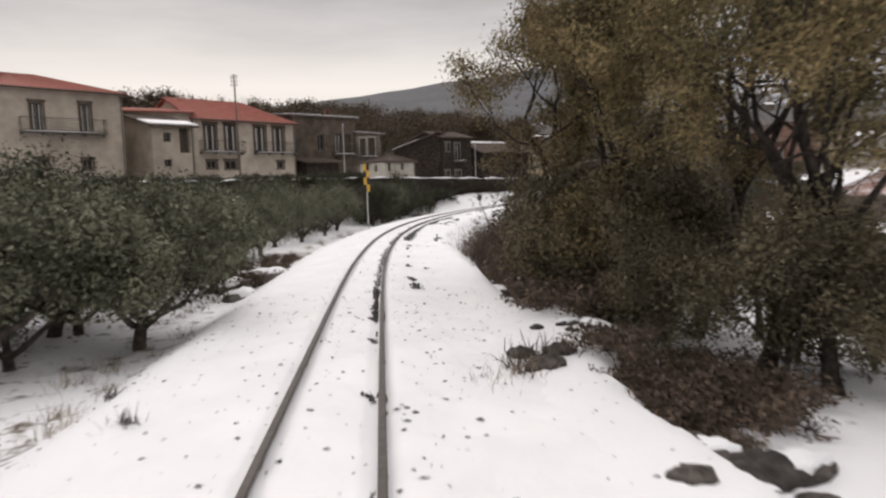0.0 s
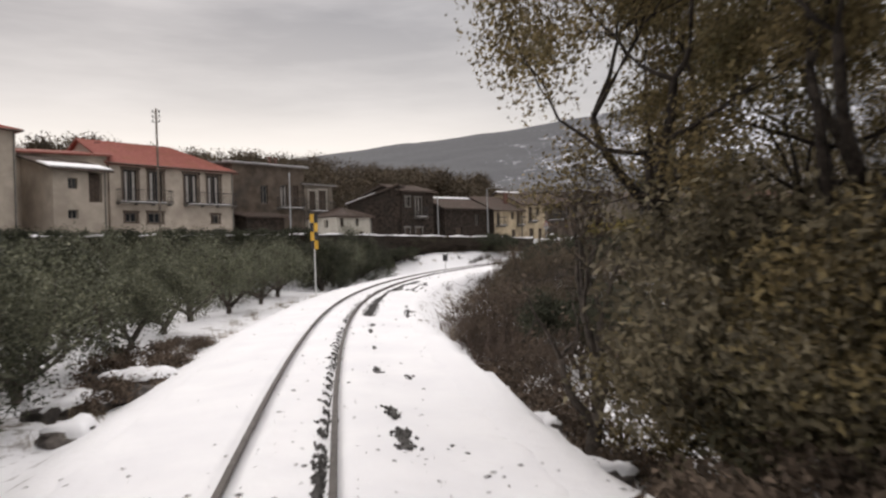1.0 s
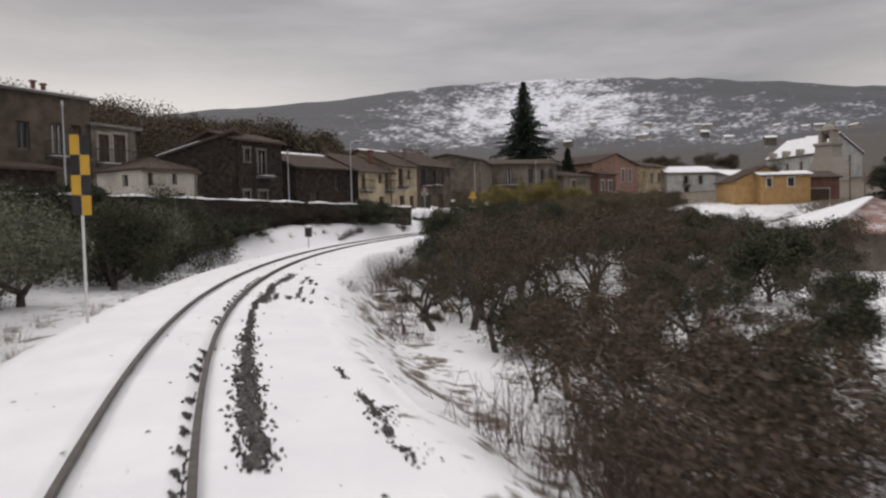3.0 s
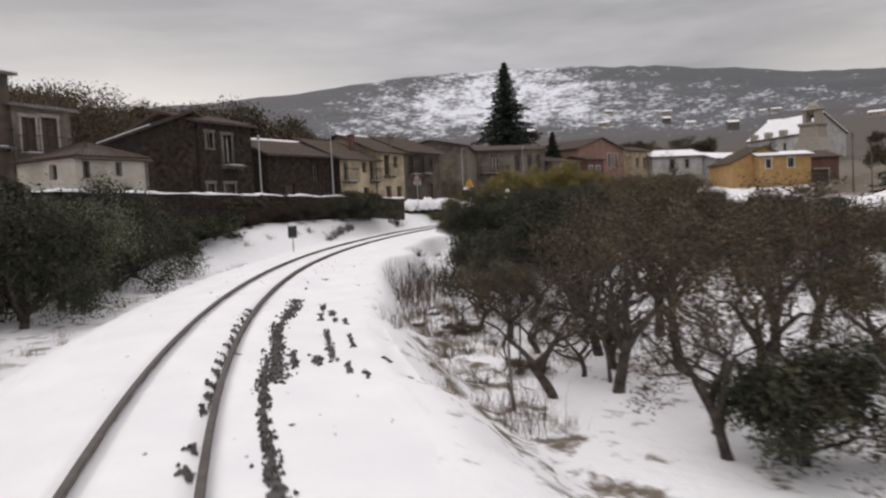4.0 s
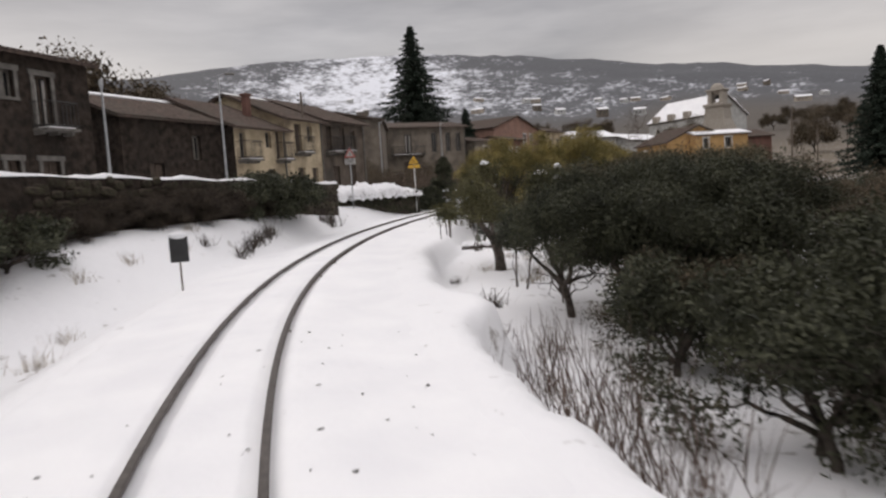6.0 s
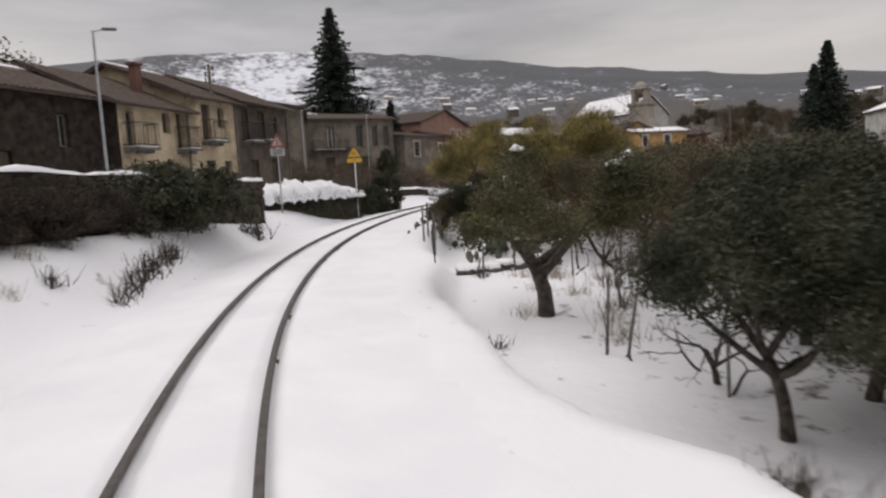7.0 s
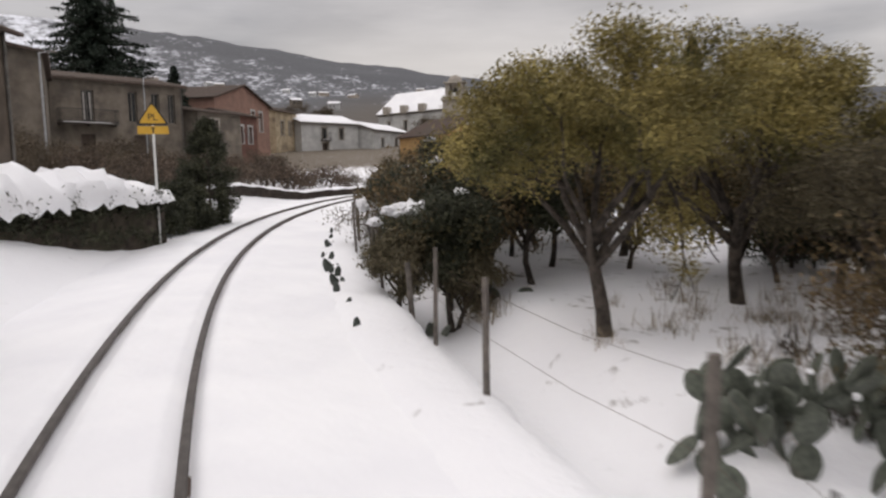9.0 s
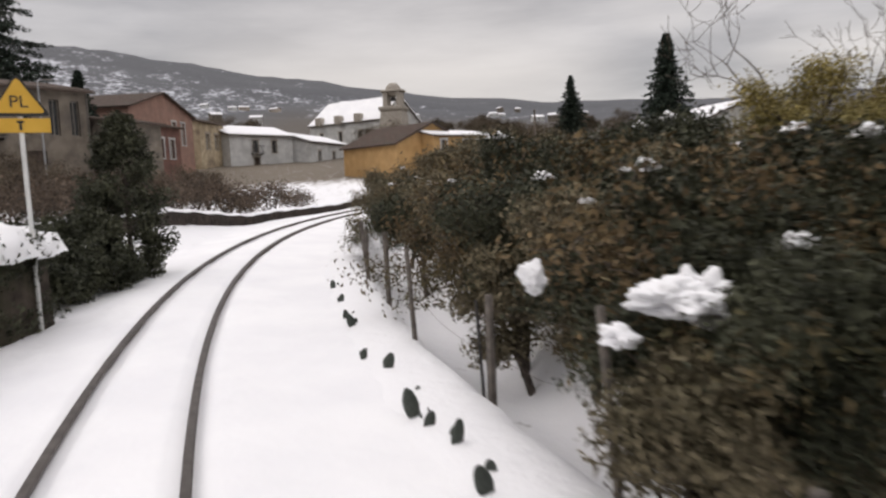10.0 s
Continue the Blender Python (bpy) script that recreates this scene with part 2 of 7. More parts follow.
REDP = mat("red_sign_paint", (0.26, 0.055, 0.045), (0.33, 0.08, 0.065), 3, 0.6, 0, 10)
ROOFGREY = mat("grey_sheet_roof", (0.16, 0.15, 0.14), (0.26, 0.245, 0.23), 3, 0.8, 0.2, 20)
GLASS = bpy.data.materials.new("window_glass")
GLASS.use_nodes = True
_b = GLASS.node_tree.nodes["Principled BSDF"]
_b.inputs["Base Color"].default_value, _b.inputs["Roughness"].default_value = (0.018, 0.02, 0.022, 1), 0.08
_b.inputs["Specular IOR Level"].default_value = 0.5


def ground_material():
    """Snow with thin places where withered grass and earth show, and wooded country with snowy fields far off, tinted
    for haze.
    """
    m = bpy.data.materials.new("snowy_ground")
    m.use_nodes = True
    nt = m.node_tree
    N, L = nt.nodes.new, nt.links.new
    b = nt.nodes["Principled BSDF"]
    b.inputs["Roughness"].default_value = 0.8
    tc = N("ShaderNodeTexCoord")
    att = N("ShaderNodeAttribute")
    att.attribute_name = "cover"
    sep = N("ShaderNodeSeparateColor")
    L(att.outputs["Color"], sep.inputs[0])

    def noise(scale, detail=5, rough=0.55):
        n = N("ShaderNodeTexNoise")
        n.inputs["Scale"].default_value, n.inputs["Detail"].default_value, n.inputs["Roughness"].default_value = scale, detail, rough
        L(tc.outputs["Object"], n.inputs["Vector"])
        return n.outputs["Fac"]

    def maprange(v, a, bb, c=0.0, d=1.0):
        n = N("ShaderNodeMapRange")
        for k, q in zip(("From Min", "From Max", "To Min", "To Max"), (a, bb, c, d)):
            n.inputs[k].default_value = q
        L(v, n.inputs["Value"])
        return n.outputs["Result"]

    def math_(op, a, bb):
        n = N("ShaderNodeMath")
        n.operation = op
        for i, q in enumerate((a, bb)):
            if isinstance(q, float):
                n.inputs[i].default_value = q
            else:
                L(q, n.inputs[i])
        return n.outputs[0]

    def mix(f, a, bb):
        n = N("ShaderNodeMixRGB")
        L(f, n.inputs["Fac"])
        for k, q in (("Color1", a), ("Color2", bb)):
            if isinstance(q, tuple):
                n.inputs[k].default_value = (*q, 1)
            else:
                L(q, n.inputs[k])
        return n.outputs["Color"]

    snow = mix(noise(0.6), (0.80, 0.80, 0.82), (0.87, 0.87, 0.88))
    earth = mix(noise(7.0), (0.075, 0.058, 0.042), (0.19, 0.155, 0.11))
    # red channel: how thin the snow lies
    thin = maprange(math_("ADD", math_("MULTIPLY", noise(1.7, 7, 0.66), 1.0), sep.outputs[0]), 0.86, 0.98)
    near = mix(thin, snow, earth)
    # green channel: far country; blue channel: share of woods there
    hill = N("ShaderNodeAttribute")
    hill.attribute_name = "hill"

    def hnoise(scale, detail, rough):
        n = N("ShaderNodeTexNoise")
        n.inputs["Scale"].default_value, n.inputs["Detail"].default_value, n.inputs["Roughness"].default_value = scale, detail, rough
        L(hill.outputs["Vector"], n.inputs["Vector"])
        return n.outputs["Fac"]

    # distance haze is put into the woods' colour as a blue-grey tint
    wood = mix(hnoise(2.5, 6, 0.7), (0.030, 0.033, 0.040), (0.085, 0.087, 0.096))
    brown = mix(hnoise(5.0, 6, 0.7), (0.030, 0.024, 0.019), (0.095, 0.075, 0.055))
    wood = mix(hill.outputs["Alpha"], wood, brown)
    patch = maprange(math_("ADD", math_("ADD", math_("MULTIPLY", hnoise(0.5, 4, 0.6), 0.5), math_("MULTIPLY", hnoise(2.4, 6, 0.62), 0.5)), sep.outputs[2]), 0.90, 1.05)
    # far snow is coloured duller and bluer than near snow, again for haze
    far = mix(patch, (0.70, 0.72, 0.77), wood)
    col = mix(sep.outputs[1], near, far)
    L(col, b.inputs["Base Color"])
    bp = N("ShaderNodeBump")
    bp.inputs["Strength"].default_value, bp.inputs["Distance"].default_value = 0.5, 0.12
    L(noise(2.0, 6, 0.6), bp.inputs["Height"])
    L(bp.outputs[0], b.inputs["Normal"])
    return m


GROUND = ground_material()


# ------------------------------------------------------------------ building helpers
def link_mesh(name, verts, faces, material, parent=None, smooth=False):
    me = bpy.data.meshes.new(name)
    me.from_pydata([tuple(v) for v in verts], [], [tuple(f) for f in faces])
    me.materials.append(material)
    if smooth:
        me.polygons.foreach_set("use_smooth", [True] * len(me.polygons))
    me.update()
    ob = new(name, me)
    if parent:
        ob.parent = parent
    return ob


def part(name, bm, material, parent, label="", smooth=False):
    me = bpy.data.meshes.new(name)
    bm.to_mesh(me)
    bm.free()
    me.materials.append(material)
    if smooth:
        me.polygons.foreach_set("use_smooth", [True] * len(me.polygons))
    ob = new(name, me)
    ob.parent = parent
    return tagged(ob, label)


def quads(name, v, material, parent=None, smooth=False):
    """One mesh of loose faces from an array (n, corners, 3)."""
    n, c = len(v), len(v[0])
    me = bpy.data.meshes.new(name)
    me.vertices.add(n * c)
    me.vertices.foreach_set("co", np.asarray(v, np.float32).ravel())
    me.loops.add(n * c)
    me.loops.foreach_set("vertex_index", np.arange(n * c, dtype=np.int32))
    me.polygons.add(n)
    me.polygons.foreach_set("loop_start", np.arange(0, n * c, c, dtype=np.int32))
    me.polygons.foreach_set("loop_total", np.full(n, c, dtype=np.int32))
    me.materials.append(material)
    me.update(calc_edges=True)
    ob = new(name, me)
    if parent:
        ob.parent = parent
    return ob


def add_box(bm, cx, cy, cz, sx, sy, sz, m=None, bevel=0.0):
    r = bmesh.ops.create_cube(bm, size=1.0)
    vs = r["verts"]
    bmesh.ops.scale(bm, vec=(sx, sy, sz), verts=vs)
    bmesh.ops.translate(bm, vec=(cx, cy, cz), verts=vs)
    if bevel:
        es = list({e for v in vs for e in v.link_edges})
        r = bmesh.ops.bevel(bm, geom=es, offset=bevel, segments=1, affect="EDGES", profile=0.5)
        vs = list({v for f in r["faces"] for v in f.verts} | {v for v in vs if v.is_valid})
    if m is not None:
        bmesh.ops.transform(bm, matrix=m, verts=vs)
    return vs


def add_rod(bm, a, b, r0, r1=None, seg=8):
    a, b = Vector(a), Vector(b)
    d = b - a
    m = Matrix.Translation((a + b) / 2) @ d.to_track_quat("Z", "Y").to_matrix().to_4x4()
    bmesh.ops.create_cone(bm, cap_ends=True, segments=seg, radius1=r0, radius2=r0 if r1 is None else r1, depth=d.length, matrix=m)


def tubes(chains, sides=6):
    """Verts and faces of tapered tubes along chains of (point, radius)."""
    V, F = [], []
    for ch in chains:
        base = len(V)
        for i, (p, r) in enumerate(ch):
            q = ch[min(i + 1, len(ch) - 1)][0] - ch[max(i - 1, 0)][0]
            q = q.normalized() if q.length > 1e-6 else Vector((0, 0, 1))
            a = q.orthogonal().normalized()
            b = q.cross(a)
            for k in range(sides):
                t = 2 * math.pi * k / sides
                V.append(p + (a * math.cos(t) + b * math.sin(t)) * r)
            if i:
                for k in range(sides):
                    k2 = (k + 1) % sides
                    o = base + (i - 1) * sides
                    F.append((o + k, o + k2, o + sides + k2, o + sides + k))
        F.append(tuple(base + (len(ch) - 1) * sides + k for k in range(sides)))
        F.append(tuple(base + k for k in reversed(range(sides))))
    return V, F


def sstep(a, b, x):
    t = np.clip((np.asarray(x, float) - a) / (b - a), 0, 1)
    return t * t * (3 - 2 * t)


def fbm(x, y, scale, octaves=3):
    """Cheap smooth value noise, about -1 to 1."""
    x, y = np.asarray(x, float) / scale, np.asarray(y, float) / scale
    tot, amp, norm = 0.0, 1.0, 0.0
    for o in range(octaves):
        xi, yi = np.floor(x), np.floor(y)
        fx, fy = x - xi, y - yi
        fx, fy = fx * fx * (3 - 2 * fx), fy * fy * (3 - 2 * fy)

        def h(i, j):
            q = np.sin(i * 127.1 + j * 311.7 + o * 74.7) * 43758.5453
            return 2 * (q - np.floor(q)) - 1

        tot = tot + amp * ((h(xi, yi) * (1 - fx) + h(xi + 1, yi) * fx) * (1 - fy) + (h(xi, yi + 1) * (1 - fx) + h(xi + 1, yi + 1) * fx) * fy)
        norm += amp
        amp *= 0.5
        x, y = x * 2.03 + 5.1, y * 2.03 + 9.7
    return tot / norm


# ------------------------------------------------------------------ the line of the track
NODES = np.arange(24) * 6.0 - 6.0
HEADING = [5.9, 5.5, 5.1, 5.0, 4.4, 2.9, 1.1, -2.1, -6.7, -11.7, -16.4, -21.7, -27.0, -32.2, -36.7, -41.2, -45.6, -50.4, -55.4, -60.5, -65.7, -70.9, -76.1, -81.3]
GRADE = [-0.0207, -0.0165, -0.0118, -0.0077, -0.0043, -0.0002, 0.0055, 0.0109, 0.0137, 0.0152, 0.0153, 0.0155, 0.0164, 0.0168, 0.0169, 0.0172, 0.0176, 0.0174, 0.0159, 0.0133, 0.0101, 0.0066, 0.0031, 0.0]
CANT = [0.1, 0.1, 0.2, 0.3, 0.3, 0.3, 0.3, 0.3, 0.3, 0.4, 0.5, 0.6, 0.9, 1.4, 2.0, 2.2, 2.2, 2.2, 2.1, 2.0, 1.9, 1.7, 1.6, 1.5]
DS = 0.5
SS = np.arange(-30, 140 + DS, DS)
_h, _g = np.radians(np.interp(SS, NODES, HEADING)), np.interp(SS, NODES, GRADE)
TC = np.radians(np.interp(SS, NODES, CANT))


def _cum(d):
    c = np.concatenate([[0], np.cumsum((d[1:] + d[:-1]) / 2 * DS)])
    return c - np.interp(0, SS, c)


TX, TY, TZ, TH = _cum(-np.sin(_h)), _cum(np.cos(_h)), _cum(_g), _h


def on_track(s, l=0.0, up=0.0):
    """The place l metres to the right of the track's middle at s metres along it, and the heading there."""
    s = np.asarray(s, float)
    h, c = np.interp(s, SS, TH), np.interp(s, SS, TC)
    x, y, z = np.interp(s, SS, TX), np.interp(s, SS, TY), np.interp(s, SS, TZ)
    cl = np.clip(l, -1.2, 1.2)
    return x + np.cos(h) * l, y + np.sin(h) * l, z - np.sin(c) * cl + up, h


def to_track(x, y):
    x, y = np.asarray(x, float), np.asarray(y, float)
    best, bi = np.full(x.shape, 1e18), np.zeros(x.shape, int)
    for i in range(0, len(SS), 2):
        d = (x - TX[i]) ** 2 + (y - TY[i]) ** 2
        k = d < best
        best, bi = np.where(k, d, best), np.where(k, i, bi)
    dx, dy, h = x - TX[bi], y - TY[bi], TH[bi]
    l = dx * np.cos(h) + dy * np.sin(h)
    s = SS[bi] + (-dx * np.sin(h) + dy * np.cos(h))
    d = np.sqrt(best)
    return np.clip(s, -30, 140), np.where(np.abs(l) > d * 0.5, np.sign(l) * np.maximum(np.abs(l), d), np.sign(l + 1e-9) * np.maximum(np.abs(l), d))


# the retaining wall of the village street: from far left to its end by the road
WA, WB = np.array((-5.73, 65.48)), np.array((14.8, 83.8))
WD = (WB - WA) / np.linalg.norm(WB - WA)
WN = np.array((-WD[1], WD[0]))
WLEN = float(np.linalg.norm(WB - WA))


def ground_z(x, y, bare=False):
    x, y = np.asarray(x, float), np.asarray(y, float)
    s, l = to_track(x, y)
    zt = np.interp(s, SS, TZ)
    # the brink of the bank: a gentle slope inside the first curve, a sharp step of snow further on
    gentle = sstep(24, 30, s) * (1 - sstep(47, 53, s))
    sharp = sstep(53, 59, s)
    drop = 1.15 - 0.35 * sstep(63, 71, s) - 0.2 * sstep(72, 79, s) - 0.5 * (1 - sstep(13, 20, s))
    brink = 3.15 - 0.65 * gentle + 0.75 * np.exp(-(((s - 64) / 1.5) ** 2)) + 0.4 * np.exp(-(((s - 78) / 1.8) ** 2)) + 1.1 * sstep(8.5, 11, s) * (1 - sstep(13, 15, s))
    le = l + 0.16 * fbm(s, s * 0 + 2, 4.0) + 0.12 * fbm(s, s * 0 + 5, 0.9)
    width = 0.9 + 1.3 * gentle - 0.42 * sharp
    hollow = 0.28 * sstep(80, 83, s) * np.exp(-(((l - 4.2) / 0.7) ** 2))
    plot = 0.42 * sstep(80, 84, s) * sstep(4.4, 5.4, l)
    right = zt - 0.14 - drop * sstep(0.0, 1.0, (le - brink) / width) - 0.035 * np.maximum(l - 4.7, 0) * (1 - 0.6 * sstep(79, 82, s)) - hollow + plot
    left = zt - 0.14 - (0.62 - 0.5 * sstep(62, 80, s)) * sstep(2.3, 4.0, -l)
    a, w = (x - WA[0]) * WD[0] + (y - WA[1]) * WD[1], (x - WA[0]) * WN[0] + (y - WA[1]) * WN[1]
    foot = -0.2 + 1.72 * sstep(1, 12, a)
    left = left + (np.maximum(foot - left, 0)) * sstep(-4.2, -0.8, w) * sstep(2.0, 3.8, -l)
    front = np.where(l > 0, right, left)
    ramp = 0.25 + 9.0 * sstep(WLEN, WLEN + 7, a)
    street = 2.35 - 0.7 * sstep(WLEN - 5, WLEN + 9, a) * (1 - sstep(4, 11, w)) + 0.2 * np.clip(w - 14, 0, 40)
    k = sstep(0.0, 1.0, (w - 0.1) / ramp) * (l < 0) * sstep(2.8, 4.6, -l)
    z = front * (1 - k) + street * k
    # the country beyond climbs towards the town, and on to the hills
    u = x * 0.6 + y * 0.8
    rise = 0.1 * np.logaddexp(0, (u - 88) / 8) * 8 - 1.9
    z = np.where(l > 0, z * (1 - sstep(14, 34, l)) + rise * sstep(14, 34, l), np.where(u > 90, np.maximum(z, rise - 0.2), z))
    dx, dy = x - 5, y - 50
    r = np.hypot(dx, dy)
    az = np.degrees(np.arctan2(dx, dy))
    q = az - 28
    ridge = 5.0 + 5.75 * np.exp(-((q / np.where(q < 0, 41.0, 31.0)) ** 2)) + 0.18 * fbm(az, az * 0 + 3, 3.0) + 0.25 * fbm(az, az * 0 + 8, 9.0)
    t = np.clip((np.log(np.maximum(r, 1)) - math.log(170)) / (math.log(1900) - math.log(170)), 0, 1)
    el = 3.4 + (ridge - 3.4) * (0.25 * t + 0.75 * t ** 2.2)
    hill = np.minimum(r, 1900) * np.tan(np.radians(el)) * (1 - 0.5 * sstep(1900, 4200, r)) + 2
    hill = hill + 0.012 * np.minimum(r, 1500) * fbm(x, y, 150, 4) * sstep(0.02, 0.3, t) * (1 - sstep(0.85, 1.0, t))
    k = sstep(135, 260, r)
    z = z * (1 - k) + hill * k
    if not bare:
        near = 1 - sstep(60, 160, r)
        bank = sstep(2.4, 3.0, l) * (1 - sstep(4.4, 5.4, l)) * sstep(20, 28, s) * (1 - sstep(52, 60, s))
        z = z + near * (0.05 * fbm(x, y, 1.6) + 0.09 * fbm(x + 40, y, 5.0) + 0.3 * bank * fbm(x, y + 9, 0.8) + 0.07 * fbm(x + 3, y, 0.7) * (1 - sstep(10, 17, s)) * sstep(2.0, 3.0, np.abs(l))) * (0.35 + 0.65 * sstep(2.6, 5, np.abs(l)))
        # the ballast bed has its own sheet of snow
        z = z - 0.2 * (1 - sstep(1.75, 2.25, np.abs(l - 0.2)))
    return z


def gz(x, y):
    return float(ground_z(np.array([x]), np.array([y]))[0])


def at_track(s, l):
    x, y, _, h = on_track(s, l)
    return float(x), float(y), gz(x, y), float(h)


# ------------------------------------------------------------------ ground
def graded(lo, hi, a, b, fine, grow=1.09, most=45.0):
    mid = list(np.arange(a, b + 1e-6, fine))
    up, st = [], fine
    x = mid[-1]
    while x < hi:
        st = min(st * grow, most)
        x += st
        up.append(x)
    dn, st, x = [], fine, mid[0]
    while x > lo:
        st = min(st * grow, most)
        x -= st
        dn.append(x)
    return np.array(dn[::-1] + mid + up)


def build_ground():
    gx, gy = graded(-1900, 2600, -11, 32, 0.25), graded(-260, 2700, 2, 94, 0.25)
    X, Y = np.meshgrid(gx, gy)
    Z = ground_z(X, Y)
    nx, ny = len(gx), len(gy)
    co = np.stack([X, Y, Z], -1).reshape(-1, 3).astype(np.float32)
    i = np.arange(nx * ny).reshape(ny, nx)
    f = np.stack([i[:-1, :-1], i[:-1, 1:], i[1:, 1:], i[1:, :-1]], -1).reshape(-1, 4)
    me = bpy.data.meshes.new("ground")
    me.vertices.add(len(co))
    me.vertices.foreach_set("co", co.ravel())
    me.loops.add(f.size)
    me.loops.foreach_set("vertex_index", f.ravel().astype(np.int32))
    me.polygons.add(len(f))
    me.polygons.foreach_set("loop_start", np.arange(0, f.size, 4, dtype=np.int32))
    me.polygons.foreach_set("loop_total", np.full(len(f), 4, dtype=np.int32))
    me.polygons.foreach_set("use_smooth", np.ones(len(f), bool))
    # how thin the snow lies, and where the far country begins
    s, l = to_track(X, Y)
    al = np.abs(l)
    thin = 0.22 + 0.09 * sstep(3.3, 4.0, l) * (1 - sstep(4.6, 5.6, l)) * (1 - sstep(60, 70, s))
    thin = thin + 0.085 * sstep(2.3, 2.9, l) * (1 - sstep(4.8, 6.0, l)) * sstep(24, 30, s) * (1 - sstep(50, 58, s))
    thin = thin + 0.10 * sstep(3.0, 3.8, -l) * (1 - sstep(5.0, 6.5, -l)) * (1 - sstep(60, 70, s)) + 0.06 * sstep(4.5, 6, al)
    # trodden and overgrown ground round the town
    thin = thin + 0.30 * sstep(60, 82, X * 0.6 + Y * 0.8) * sstep(12, 22, al)
    r = np.hypot(X - 5, Y - 50)
    az = np.degrees(np.arctan2(X - 5, Y - 50))
    far = sstep(110, 190, r)
    el = np.degrees(np.arctan2(Z - 2, r))
    q = az - 28
    top = 5.0 + 5.75 * np.exp(-((q / np.where(q < 0, 41.0, 31.0)) ** 2))
    rel = el / top
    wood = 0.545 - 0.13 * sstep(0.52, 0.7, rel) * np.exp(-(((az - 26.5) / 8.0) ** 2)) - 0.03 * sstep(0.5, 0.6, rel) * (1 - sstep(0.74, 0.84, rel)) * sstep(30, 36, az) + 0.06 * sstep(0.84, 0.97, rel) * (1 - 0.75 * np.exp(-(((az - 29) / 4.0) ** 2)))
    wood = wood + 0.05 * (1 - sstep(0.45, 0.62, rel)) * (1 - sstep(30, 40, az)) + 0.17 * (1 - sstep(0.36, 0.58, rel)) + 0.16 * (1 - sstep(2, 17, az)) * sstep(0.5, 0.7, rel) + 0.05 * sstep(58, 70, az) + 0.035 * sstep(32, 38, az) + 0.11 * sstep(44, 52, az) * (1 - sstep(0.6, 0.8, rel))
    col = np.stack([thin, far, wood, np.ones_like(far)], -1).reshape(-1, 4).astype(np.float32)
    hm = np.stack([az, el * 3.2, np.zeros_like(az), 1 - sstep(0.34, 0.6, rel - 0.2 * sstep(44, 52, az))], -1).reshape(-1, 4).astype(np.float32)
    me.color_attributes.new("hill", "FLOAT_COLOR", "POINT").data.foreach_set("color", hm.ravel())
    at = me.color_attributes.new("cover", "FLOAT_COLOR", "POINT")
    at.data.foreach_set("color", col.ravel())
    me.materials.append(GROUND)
    me.update(calc_edges=True)
    tagged(new("ground", me), "snow-covered fields rising to wooded, patchily snowy hills", "ground", kind="structure")


build_ground()


def strip(name, s0, s1, ds, ls, zf, material, parent=None):
    """A sheet along the track: lateral places ls, heights zf(s, l) over the rails' top."""
    s = np.arange(s0, s1 + 1e-6, ds)
    S, Lm = np.meshgrid(s, np.array(ls), indexing="ij")
    x, y, z, _ = on_track(S, Lm)
    Z = z + zf(S, Lm)
    n, k = S.shape
    i = np.arange(n * k).reshape(n, k)
    f = np.stack([i[:-1, :-1], i[:-1, 1:], i[1:, 1:], i[1:, :-1]], -1).reshape(-1, 4)
    ob = link_mesh(name, np.stack([x, y, Z], -1).reshape(-1, 3).tolist(), f.tolist(), material, parent, smooth=True)
    return ob


RG = 0.505


def bed_z(S, Lm):
    a = np.abs(Lm)
    z = -0.055 - 0.085 * sstep(0.7, 2.0, a)
    groove = np.exp(-(((a - RG + 0.075) / 0.055) ** 2)) * (a < RG) + np.exp(-(((a - RG - 0.06) / 0.045) ** 2)) * (a > RG)
    z = z - 0.075 * groove
    z = z + 0.02 * fbm(S * 1.0, Lm * 1.0, 0.45) + 0.03 * fbm(S + 30, Lm + 7, 1.7) * sstep(0.7, 1.3, a)
    # trodden, pitted snow at the beginning of the line, smoother further on
    pits = np.clip(fbm(S * 1.0 + 11, Lm * 1.0, 0.23) - 0.12, 0, 1)
    z = z - (0.085 * (1 - 0.8 * sstep(8, 16, S))) * pits + 0.02 * fbm(S + 3, Lm + 5, 0.6) * (1 - sstep(10, 18, S))
    return z - 0.14 * sstep(2.35, 2.8, np.abs(Lm - 0.2))


tagged(strip("track_snow", -25, 138, 0.14, np.arange(-2.6, 3.01, 0.07), bed_z, SNOW), "smooth white snow covering the ballast and sleepers", "snow", kind="structure")

track = tagged(new("railway_track"), "narrow-gauge railway track of brown steel rails deep in snow", "railway track")


